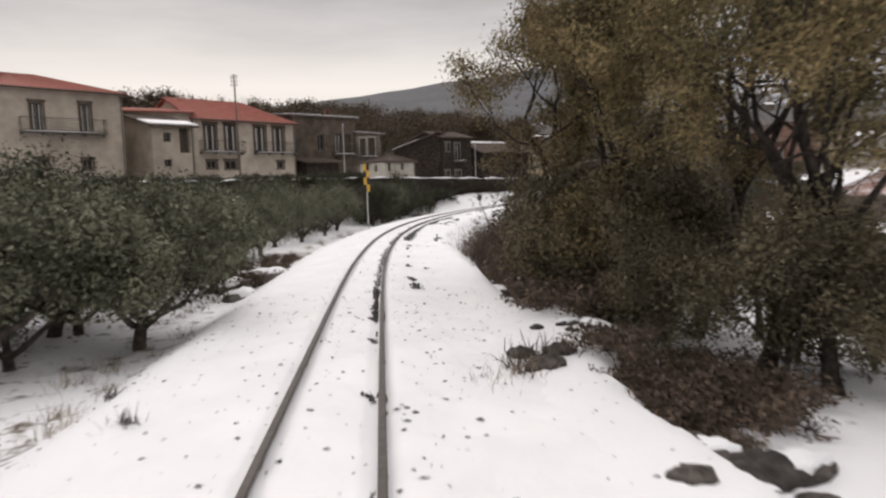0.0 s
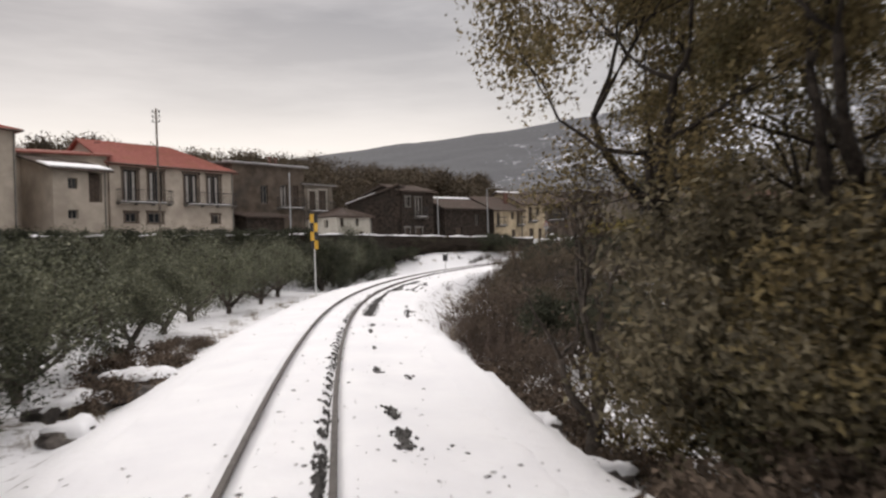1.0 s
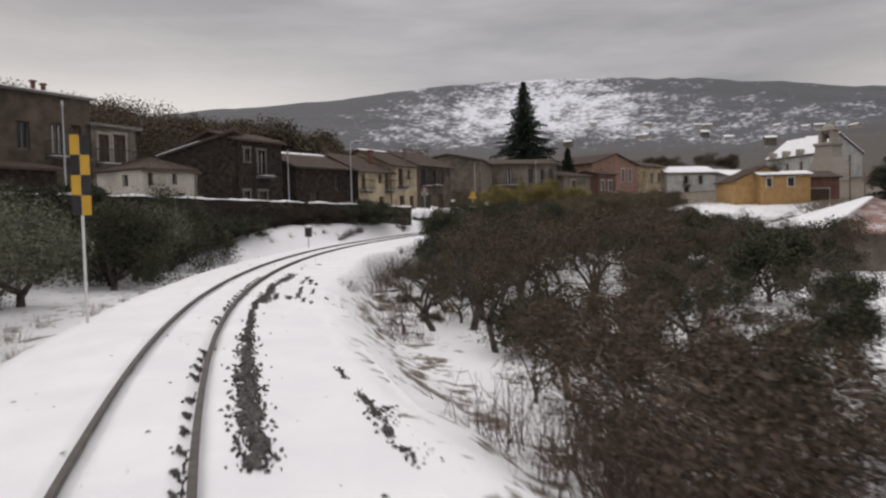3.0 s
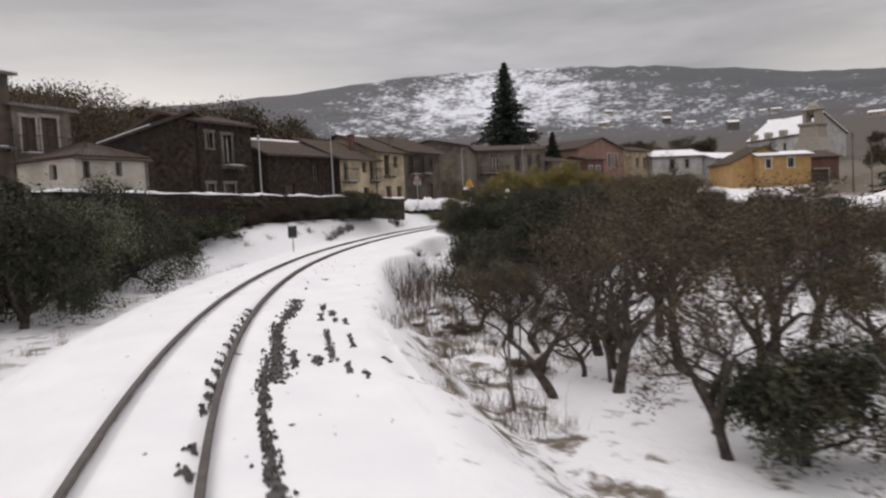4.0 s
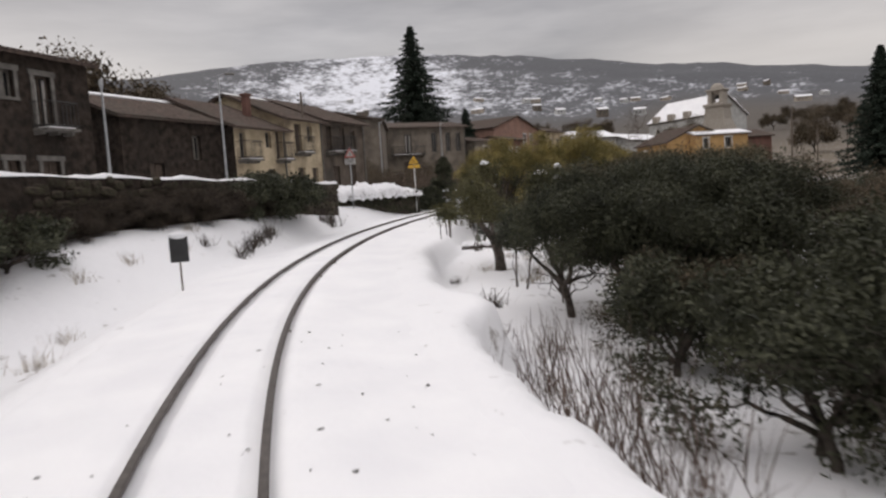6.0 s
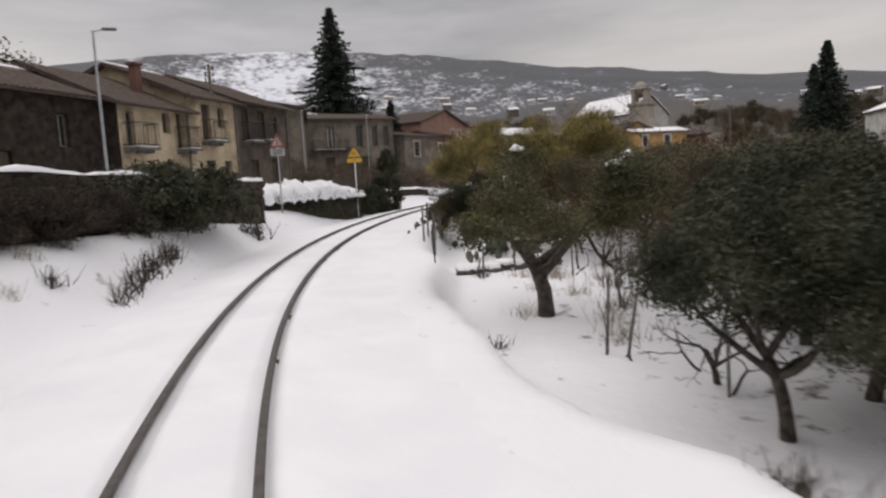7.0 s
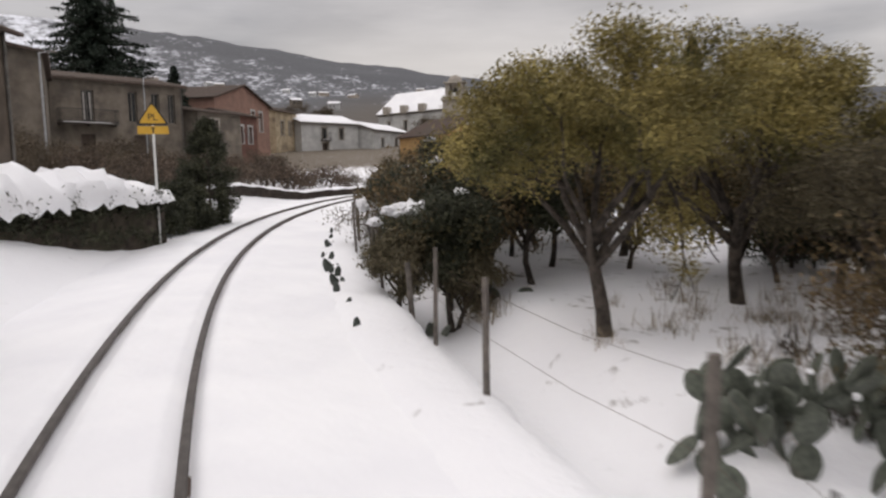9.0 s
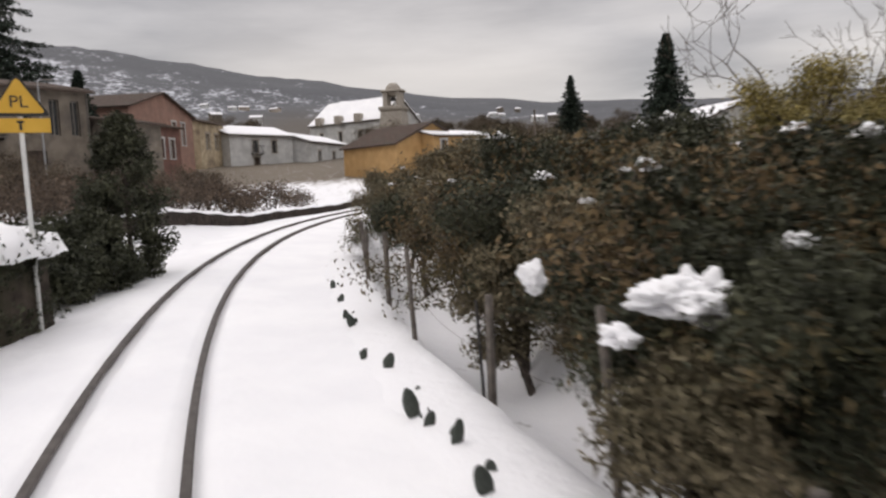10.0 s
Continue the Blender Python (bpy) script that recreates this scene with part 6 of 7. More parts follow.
# ------------------------------------------------------------------ dry stalks, brambles and stones in the snow
def stalk_quads(rng, n, height, spread, lean, width=0.012, segs=3):
    out = []
    for _ in range(n):
        p = np.array([rng.normal() * spread, rng.normal() * spread, -0.1])
        d = np.array([rng.normal() * lean, rng.normal() * lean, 1.0])
        h = height * (0.4 + 0.75 * rng.random())
        a = rng.random() * 3.14
        w = np.array([math.cos(a), math.sin(a), 0]) * width
        for k in range(segs):
            q = p + d / np.linalg.norm(d) * h / segs
            f0, f1 = 1 - 0.25 * k, 1 - 0.25 * (k + 1)
            out.append([p - w * f0, p + w * f0, q + w * f1, q - w * f1])
            p = q
            d = d + np.array([rng.normal(), rng.normal(), 0]) * 0.22
    return np.array(out)


def stalk_clump(label, seed, n, height, spread, lean, material, width=0.012, name="reed_clump", category="reeds"):
    rng = np.random.default_rng(seed)
    root = tagged(new(name), label, category)
    for k in range(2):
        tagged(quads("stalk_tuft", stalk_quads(rng, n // 2, height, spread, lean, width), material, root), kind="stuff")
    return root


reed = stalk_clump("clump of brown leafless stalks at the edge of the bank", 71, 90, 1.35, 0.42, 0.28, TWIG, 0.011)
place(reed, [(*tr(s, l), s * 3, k) for s, l, k in ((54, 4.0, 0.8), (57.2, 3.9, 1.0), (58.2, 4.3, 1.1), (59.2, 4.0, 1.0), (60.3, 4.6, 1.0), (29.3, 3.9, 1.1), (31.5, 4.2, 1.0), (44, 4.4, 0.7), (34.5, 4.2, 0.9), (26, 4.2, 0.8), (48.8, 3.3, 0.4), (55.5, 4.6, 0.7), (62, 4.3, 0.8), (27.5, 4.6, 1.1), (28.4, 5.2, 1.1), (30.4, 4.8, 1.15), (32.6, 4.9, 1.1), (33.8, 5.3, 1.1), (64, 5.0, 0.7), (51.5, 4.2, 0.6), (76.5, 7.4, 0.6), (75.4, 8.6, 0.7), (77.6, 8.4, 0.6), (78.8, 9.4, 0.65), (74.4, 7.2, 0.5), (80.2, 9.0, 0.6))], "leafless stalks along the bank")
tuft = stalk_clump("tuft of dry yellowish grass poking through the snow", 72, 70, 0.42, 0.16, 0.45, DRYGRASS, 0.006, "grass_tuft", "grass")
tufts = []
for s in np.arange(6, 60, 0.9):
    if R.random() < 0.75:
        tufts.append((*tr(s, -3.4 - 1.4 * R.random()), R.random() * 6, 0.6 + 0.7 * R.random()))
for s, l in ((64, -3.8), (66, -4.2), (70, -4.5), (72, -3.8), (73.5, -4.2), (68.5, -5), (74, -5.5), (71, -6.2), (8, 1.75), (8.4, 2.3), (28.9, 3.4), (46, 3.6), (44.5, 3.5), (83, 8), (86, 7.6), (84.5, 9), (88, 8.2), (86.5, 9.4)):
    tufts.append((*tr(s, l), R.random() * 6, 0.7 + 0.5 * R.random()))
for _ in range(46):
    tufts.append((*tr(71 + 17 * R.random(), 4.8 + 6 * R.random()), R.random() * 6, 0.7 + 0.8 * R.random()))
for _ in range(60):
    tufts.append((*tr(44 + 13 * R.random(), 4.0 + 5 * R.random()), R.random() * 6, 0.6 + 0.7 * R.random()))
place(tuft, tufts, "tufts of dry grass")
dead = stalk_clump("dark withered weeds leaning over the snow", 73, 60, 0.5, 0.14, 0.8, BARK, 0.016, "withered_weed", "weeds")
place(dead, [(*tr(s, l), s * 5, k) for s, l, k in ((73.6, -2.75, 0.8), (74.1, -2.8, 1.0), (74.6, -2.85, 1.1), (75.1, -2.9, 0.9), (75.5, -2.9, 1.2), (76, -2.95, 1.2), (76.4, -3.0, 0.9), (76.9, -2.95, 1.1), (77.4, -3.0, 1.2), (77.9, -3.05, 0.9), (84.3, -2.7, 1.5), (84.8, -2.9, 1.4), (84.0, -3.0, 1.3), (73, -3.6, 0.9), (8.3, 1.75, 0.7), (8.6, 2.3, 1.0), (8.9, 2.6, 1.0), (7.2, -2.1, 0.5), (9.0, -2.9, 0.5), (68, 3.7, 0.6), (71.5, 3.9, 0.7), (78.2, 4.6, 0.8), (65.5, 4.2, 1.0), (64, 4.0, 0.8), (83.5, 7.2, 1.0), (82, 6.4, 0.9), (48.2, 4.2, 0.7), (49.6, 4.9, 0.9), (50.4, 5.6, 0.8), (51.2, 4.6, 0.9), (52.6, 4.9, 0.8), (47.0, 4.6, 0.8), (50.0, 6.6, 0.9), (53.4, 6.6, 0.9))], "withered weeds")


def boulder(label, seed, size, name="rock", material=None, snow=True):
    rng = np.random.default_rng(seed)
    root = tagged(new(name), label, "rock")
    sd = Vector(rng.random(3) * 30)
    for nm, mt in (("stone", material or LAVA_PIECE), ("snow_cover", SNOW)):
        if nm == "snow_cover" and not snow:
            continue
        bm = bmesh.new()
        r = bmesh.ops.create_icosphere(bm, subdivisions=3, radius=1.0)
        for v in r["verts"]:
            k = 1 + 0.5 * noise.noise(v.co * 1.1 + sd) + 0.3 * noise.noise(v.co * 2.7 + sd)
            v.co = Vector((v.co.x * 1.2 * k, v.co.y * 0.9 * k, v.co.z * 0.62 * k)) * size
        if nm == "snow_cover":
            for v in r["verts"]:
                top = v.co.z > 0.30 * size + 0.12 * size * noise.noise(v.co * 4 / size + sd)
                v.co = v.co * (1.05 if top else 0.9) + Vector((0, 0, 0.05 * size if top else -0.06 * size))
        part(nm, bm, mt, root, "" if nm == "stone" else "cap of snow", smooth=nm != "stone")
    return root


rock_a = boulder("dark lava boulder half buried in snow", 81, 0.42)
place(rock_a, [(*tr(s, l), s * 7, k) for s, l, k in ((11.3, 3.6, 0.4), (11.0, 3.9, 0.45), (5.7, 3.9, 0.6), (6.3, 4.5, 0.7), (6.2, 3.6, 0.45), (20.5, -3.7, 1.2), (24.2, -3.6, 1.5), (25.2, -4.3, 1.3), (22.5, -4.6, 1.5), (53, 4.1, 0.45), (54.4, 4.6, 0.5), (24, 4.0, 0.9), (25.5, 4.2, 0.8), (19, 3.6, 0.8), (16.6, 3.6, 0.9), (22.2, 3.9, 0.9))], "boulders along the line")
rock_b = boulder("bare black lava rock at the foot of the bank", 82, 0.4, snow=False)
place(rock_b, [(*tr(s, l), s * 7, k) for s, l, k in ((4.9, 2.85, 0.34), (5.1, 3.5, 0.62), (5.5, 4.2, 0.6), (6.9, 4.2, 0.4), (6.4, 3.5, 0.3), (11.0, 3.0, 0.26), (10.7, 3.5, 0.22), (9.3, 2.4, 0.4), (9.2, 2.9, 0.5), (3.2, -3.0, 0.9), (8.6, 2.6, 0.5), (22.8, -3.4, 0.9), (26, -5.2, 0.9))], "boulders along the line")
bramble = tree("reddish-brown bramble heap flattened by snow", 83, 0.6, 0.06, 0.03, 0.85, BRAMBLE, BARK_PALE, per=9, size=0.058, clump=0.35, limbs=10, level=2, kids=(3, 4), sides=3, up=0.25, name="bramble", category="shrub", wander=0.7)
place(bramble, [(*tr(s, l), s, k) for s, l, k in ((8.3, 3.7, 0.62), (8.9, 4.3, 0.75), (7.9, 4.5, 0.7), (9.4, 3.6, 0.5), (8.6, 5.2, 0.7), (9.6, 5.0, 0.7), (7.2, 4.0, 0.45), (23, -3.9, 0.8), (27, -4.6, 0.9), (30, -4.4, 0.6), (28.5, 4.6, 0.6), (31, 5.0, 0.6), (25, 4.7, 0.9), (22, 4.4, 0.8), (47.6, 5.6, 0.3), (52, 5.2, 0.35), (32.5, 5.8, 0.6), (34.5, 6.2, 0.6), (30.2, 6.2, 0.6), (29, 5.9, 0.6), (19.5, 4.2, 0.8), (17.3, 4.0, 0.8), (14.8, 4.0, 0.8), (13, 4.3, 0.9))], "brambles on the bank")


# dark gravel where the snow has blown off, and gaps beside the rail
def gravel_patch(s0, s1, l, w, seed):
    rng = np.random.default_rng(seed)
    root = tagged(new("gravel_patch"), "strip of dark wet ballast bared in the snow", "gravel")
    n = max(4, int((s1 - s0) / 0.06))
    V, F = [], []
    for i in range(n + 1):
        s = s0 + (s1 - s0) * i / n
        f = max(0.0, math.sin(math.pi * i / n)) ** 0.35
        nl = noise.noise(Vector((s * 1.7, seed, 0))) * 0.55 + noise.noise(Vector((s * 6.5, seed, 5))) * 0.6
        nr = noise.noise(Vector((s * 1.7, seed, 9))) * 0.55 + noise.noise(Vector((s * 6.5, seed, 14))) * 0.6
        a, b = l - w * f * max(0.04, 0.42 + nl), l + w * f * max(0.04, 0.42 + nr)
        for q in (a, (a + b) / 2, b):
            x, y, z, _ = on_track(s, q)
            V.append((float(x), float(y), float(z + bed_z(np.array(s), np.array(q))) + (0.014 if q != (a + b) / 2 else 0.02)))
        if i:
            o = 3 * (i - 1)
            F += [(o, o + 3, o + 4, o + 1), (o + 1, o + 4, o + 5, o + 2)]
    link_mesh("gravel_bed", V, F, BALLAST, root)
    # loose stones on it
    SV, SF = [], []
    for _ in range(int((s1 - s0) * w * 420)):
        s, q = s0 - 0.04 + (s1 - s0 + 0.08) * rng.random(), l + w * 0.42 * rng.normal()
        x, y, z, _ = on_track(s, q)
        z = float(z + bed_z(np.array(s), np.array(q))) + 0.012
        r = 0.012 + 0.02 * rng.random()
        d = rnd_unit(rng, 6) * 0.25 + np.array([(1, 0, 0), (-1, 0, 0), (0, 1, 0), (0, -1, 0), (0, 0, 1), (0, 0, -1)])
        o = len(SV)
        SV += [(float(x) + r * v[0], float(y) + r * v[1], z + r * v[2]) for v in d]
        SF += [(o + i, o + j, o + 4) for i, j in ((0, 2), (2, 1), (1, 3), (3, 0))] + [(o + j, o + i, o + 5) for i, j in ((0, 2), (2, 1), (1, 3), (3, 0))]
    tagged(link_mesh("gravel", SV, SF, BALLAST, root), kind="stuff")
    return root


PATCHES = [(16.3, 17.1, 1.3, 0.17), (17.6, 18.4, 1.27, 0.15), (21.3, 21.9, 1.22, 0.12), (20.7, 21.0, 1.75, 0.10), (24.3, 24.7, 1.25, 0.06), (27.3, 28.0, 1.19, 0.08), (29.1, 29.8, 1.2, 0.09), (23.8, 24.1, 2.7, 0.06),
           (31.9, 36.2, 1.03, 0.26), (35.8, 38.6, 1.06, 0.2), (38.2, 41.2, 1.04, 0.13), (41.0, 44.6, 1.0, 0.1), (44.0, 45.2, 1.38, 0.08), (31.7, 33.6, 2.44, 0.22), (33.4, 34.6, 2.36, 0.09), (35.2, 35.9, 2.3, 0.06), (43.6, 44.2, 2.1, 0.07),
           (43.2, 45.3, 1.14, 0.2), (45.1, 46.4, 1.13, 0.15), (46.3, 47.6, 1.1, 0.18), (47.8, 48.5, 1.16, 0.1), (48.1, 49.0, 1.22, 0.18), (49.0, 49.9, 1.27, 0.2), (50.0, 50.8, 1.25, 0.16), (44.4, 46.8, 1.92, 0.08), (47.9, 48.9, 1.84, 0.07), (44.2, 44.8, 1.7, 0.1), (45.2, 46.4, 2.28, 0.06), (47.4, 48.0, 2.28, 0.07), (48.4, 49.2, 2.06, 0.09), (49.3, 50.1, 1.86, 0.09), (44.2, 44.5, 2.66, 0.06), (43.3, 43.7, 2.27, 0.07), (43.1, 43.4, 2.8, 0.06), (47.7, 48.2, 2.1, 0.06), (54.8, 55.05, 1.66, 0.09), (52.6, 52.8, 1.33, 0.05), (54.0, 54.15, 1.24, 0.04)]
for i, (a, b, l, w) in enumerate(PATCHES):
    gravel_patch(a, b, l, w, 100 + i)
# sleeper ends and fastenings laid bare along the inner rail
for i, s in enumerate(np.arange(2.0, 52, 0.6)):
    q = 0.95 if 12 < s < 29 or 31 < s < 37 or 42 < s < 50 else 0.3
    if R.random() < q:
        gravel_patch(s, s + 0.2 + 0.12 * R.random(), RG - 0.13, 0.07 + 0.06 * R.random(), 200 + i)
    if R.random() < q * 0.6:
        gravel_patch(s + 0.1, s + 0.5 + 0.5 * R.random(), RG - 0.08, 0.035, 300 + i)
gravel_patch(12.2, 16.2, RG - 0.13, 0.09, 191)
gravel_patch(0.0, 3.0, RG - 0.12, 0.05, 192)


def specks():
    """Small dark clods and twigs scattered on the snow by the rails."""
    rng = np.random.default_rng(5)
    V, F = [], []
    for _ in range(700):
        s, l = rng.random() * 62, rng.normal() * 1.1 + 0.6
        if abs(abs(l) - RG) < 0.08 or not -2.2 < l < 2.8 or (s > 30 and rng.random() < 0.5):
            continue
        x, y, z, _ = on_track(s, l)
        z = float(z + bed_z(np.array(s), np.array(l))) + 0.004
        r = 0.008 + 0.022 * rng.random() ** 3
        d = rnd_unit(rng, 6) * 0.3 + np.array([(1.6, 0, 0), (-1.6, 0, 0), (0, 1, 0), (0, -1, 0), (0, 0, 0.7), (0, 0, -0.7)])
        o = len(V)
        V += [(float(x) + r * v[0], float(y) + r * v[1], z + r * v[2]) for v in d]
        F += [(o + i, o + j, o + 4) for i, j in ((0, 2), (2, 1), (1, 3), (3, 0))]
    # leaf litter and twigs under the oaks and the first olives
    for _ in range(900):
        s, l = 1.5 + 15 * rng.random(), rng.random() * 8.2 - 4.6
        if abs(abs(l) - RG) < 0.09:
            continue
        x, y, z, _ = on_track(s, l)
        z = float(z + bed_z(np.array(s), np.array(l))) if abs(l - 0.2) < 2.2 else gz(float(x), float(y))
        r = 0.007 + 0.02 * rng.random() ** 2.5
        d = rnd_unit(rng, 6) * 0.4 + np.array([(1.8, 0, 0), (-1.8, 0, 0), (0, 1, 0), (0, -1, 0), (0, 0, 0.6), (0, 0, -0.6)])
        o = len(V)
        V += [(float(x) + r * v[0], float(y) + r * v[1], z + 0.004 + r * v[2]) for v in d]
        F += [(o + i, o + j, o + 4) for i, j in ((0, 2), (2, 1), (1, 3), (3, 0))]
    tagged(link_mesh("clods", V, F, BALLAST), "small dark clods and twigs scattered on the snow", "clods", kind="stuff")


specks()


# ------------------------------------------------------------------ signs, poles, fences
def facing(x, y, s):
    """A pose at x, y on the ground that faces a train standing s metres along the track (its local -y looks there)."""
    tx, ty, _, _ = on_track(s)
    a = math.atan2(float(ty) - y, float(tx) - x)
    return Matrix.Translation((x, y, gz(x, y))) @ Matrix.Rotation(a + math.pi / 2, 4, "Z")


def plate(bm, pts, y0, y1):
    """A flat plate of that outline (x, z), from y0 to y1."""
    f = [bm.verts.new((x, y0, z)) for x, z in pts]
    b = [bm.verts.new((x, y1, z)) for x, z in pts]
    bm.faces.new(f)
    bm.faces.new(b[::-1])
    for i in range(len(pts)):
        j = (i + 1) % len(pts)
        bm.faces.new([f[j], f[i], b[i], b[j]])


def rounded_triangle(w, h, z0, r=0.06):
    c = [(-w / 2, z0), (w / 2, z0), (0, z0 + h)]
    out = []
    for i in range(3):
        p, a, b = Vector(c[i]), Vector(c[i - 1]), Vector(c[(i + 1) % 3])
        u, v = (a - p).normalized(), (b - p).normalized()
        for k in range(5):
            t = k / 4
            out.append(tuple(p + u * r * 1.6 * (1 - t) ** 2 + v * r * 1.6 * t ** 2))
    return out


def chequered_post():
    root = tagged(new("distance_marker"), "yellow and black chequered railway marker on a white post", "railway sign")
    root.matrix_basis = facing(-4.0, 42.0, 15)
    z0 = root.matrix_basis.translation.z
    bm = bmesh.new()
    add_rod(bm, (0, 0.03, -0.3), (0, 0.03, 3.66 - z0), 0.03, seg=10)
    part("post", bm, WHITEP, root, "thin white post")
    for k in range(4):
        zb = 2.05 - z0 + 0.418 * k
        for c in (-1, 1):
            bm = bmesh.new()
            add_box(bm, c * 0.09, 0, zb + 0.209, 0.176, 0.015, 0.412, None, 0.003)
            part("panel", bm, YELLOW if (c > 0) == (k % 2 == 0) else BLACK, root)


chequered_post()


def board_on_post():
    root = tagged(new("track_board"), "small dark board on a thin post beside the track", "railway sign")
    root.matrix_basis = facing(4.1, 68.5, 45)
    bm = bmesh.new()
    add_rod(bm, (0, 0.02, -0.3), (0, 0.02, 1.35), 0.022, seg=8)
    part("post", bm, POLEWOOD, root)
    bm = bmesh.new()
    add_box(bm, 0, 0, 0.98, 0.42, 0.03, 0.6, None, 0.008)
    part("board", bm, BLACK, root, "dark weathered board")
    bm = bmesh.new()
    bmesh.ops.create_icosphere(bm, subdivisions=2, radius=0.15, matrix=Matrix.Translation((0, 0, 1.32)) @ Matrix.Diagonal((1.5, 0.7, 0.6, 1)))
    part("snow_cover", bm, SNOW, root, "cap of snow", smooth=True)


board_on_post()


def letters(text, size, parent, m, material):
    cu = bpy.data.curves.new("lettering", "FONT")
    cu.body, cu.size, cu.align_x, cu.extrude = text, size, "CENTER", 0.002
    ob = new("lettering", cu)
    me = bpy.data.meshes.new_from_object(ob.evaluated_get(bpy.context.evaluated_depsgraph_get()))
    bpy.data.objects.remove(ob)
    o = new("lettering", me)
    me.materials.clear()
    me.materials.append(material)
    o.parent = parent
    o.matrix_basis = m
    return o


def crossing_sign():
    root = tagged(new("warning_sign"), "yellow triangular level-crossing warning sign reading PL on a white post", "sign")
    root.matrix_basis = facing(22.85, 89.6, 84)
    z0 = root.matrix_basis.translation.z
    top = 4.4 - z0
    bm = bmesh.new()
    add_rod(bm, (0, 0.05, -0.3), (0, 0.05, top - 0.1), 0.032, seg=10)
    part("post", bm, WHITEP, root, "grey-white steel post")
    h, w = 0.60, 0.78
    zb = top - h
    bm = bmesh.new()
    plate(bm, rounded_triangle(w, h, zb, 0.05), 0.0, 0.015)
    tri = part("triangle_plate", bm, BLACK, root, "black-edged triangular plate")
    bm = bmesh.new()
    plate(bm, rounded_triangle(w * 0.84, h * 0.84, zb + 0.042, 0.045), -0.006, -0.001)
    face = part("face", bm, YELLOW, tri, "bright yellow face")
    letters("PL", 0.24, tri, Matrix.Translation((0, -0.009, zb + 0.12)) @ Matrix.Rotation(math.pi / 2, 4, "X"), BLACK)
    bm = bmesh.new()
    add_box(bm, 0, 0.005, zb - 0.13, 0.74, 0.014, 0.2, None, 0.003)
    lower = part("lower_plate", bm, YELLOW, root, "yellow rectangular plate")
    bm = bmesh.new()
    add_box(bm, 0, -0.004, zb - 0.13, 0.035, 0.004, 0.13)
    add_box(bm, 0, -0.004, zb - 0.08, 0.09, 0.004, 0.03)
    part("mark", bm, BLACK, lower)


crossing_sign()


def road_sign():
    root = tagged(new("road_sign"), "red-bordered triangular road sign with a white plate below", "sign")
    x, y = 16.9, 86.2
    root.matrix_basis = facing(x, y, 62)
    z0 = root.matrix_basis.translation.z
    top = 4.72 - z0
    bm = bmesh.new()
    add_rod(bm, (0, 0.05, -0.3), (0, 0.05, top), 0.03, seg=8)
    part("post", bm, GALV, root)
    bm = bmesh.new()
    plate(bm, rounded_triangle(0.64, 0.56, top - 0.56, 0.04), 0.0, 0.012)
    t = part("triangle_plate", bm, REDP, root, "red-bordered triangle")
    bm = bmesh.new()
    plate(bm, rounded_triangle(0.42, 0.36, top - 0.49, 0.035), -0.006, -0.001)
    part("face", bm, SIGNGREY, t)
    bm = bmesh.new()
    add_box(bm, 0, -0.009, top - 0.35, 0.04, 0.004, 0.16)
    part("mark", bm, BLACK, t)
    bm = bmesh.new()
    add_box(bm, 0, 0.0, top - 0.77, 0.58, 0.012, 0.32, None, 0.003)
    p = part("lower_plate", bm, SIGNGREY, root, "white rectangular plate")
    for k in range(3):
        bm = bmesh.new()
        add_box(bm, 0, -0.009, top - 0.68 - 0.085 * k, 0.4, 0.004, 0.028)
        part("writing_bar", bm, BLACK, p)


road_sign()


def street_lamp(x, y, top, s, arm=True):
    root = tagged(new("street_lamp"), "slim galvanised street lamp post with a small flat head", "street lamp", "street lamps along the village road")
    root.matrix_basis = facing(x, y, s)
    z0 = root.matrix_basis.translation.z
    h = top - z0
    bm = bmesh.new()
    add_rod(bm, (0, 0, -0.2), (0, 0, h), 0.07, 0.04, 10)
    part("post", bm, GALV, root)
    if arm:
        bm = bmesh.new()
        add_rod(bm, (0, 0, h - 0.05), (0.35, 0, h + 0.06), 0.025, seg=6)
        part("arm", bm, GALV, root)
        bm = bmesh.new()
        add_box(bm, 0.55, 0, h + 0.06, 0.5, 0.2, 0.09, None, 0.03)
        part("lamp_head", bm, CONCRETE, root, "grey flat lamp head")
    else:
        bm = bmesh.new()
        add_box(bm, 0, 0, h - 0.2, 0.16, 0.1, 0.3, None, 0.02)
        part("bracket", bm, GALV, root)


street_lamp(4.45, 82.1, 7.35, 40, False)
street_lamp(10.4, 87.0, 8.5, 45)
street_lamp(30.3, 108.3, 8.5, 60)
street_lamp(45.4, 121.8, 9.9, 70)
street_lamp(-9.2, 70.2, 8.9, 20, False)


def utility_pole(x, y, top, r=0.12, arms=True):
    root = tagged(new("utility_pole"), "weathered wooden utility pole with small insulators at its top", "utility pole", "utility poles")
    z = gz(x, y)
    root.location = (x, y, z)
    h = top - z
    bm = bmesh.new()
    add_rod(bm, (0.25 - 0.12 * r, 0, -0.3), (0.12, 0, h), r, r * 0.7, 10)
    part("pole", bm, POLEWOOD, root)
    if arms:
        for k in range(3):
            bm = bmesh.new()
            add_rod(bm, (0.12 - 0.2, 0, h - 0.25 - 0.3 * k), (0.12 + 0.2, 0, h - 0.25 - 0.3 * k), 0.02, seg=5)
            for q in (-0.2, 0.2):
                add_rod(bm, (0.12 + q, 0, h - 0.27 - 0.3 * k), (0.12 + q, 0, h - 0.1 - 0.3 * k), 0.04, seg=6)
            part("insulator", bm, IRON, root)


utility_pole(-15.0, 53.4, 11.2, 0.085)
utility_pole(16.9, 93.0, 8.7, 0.1)
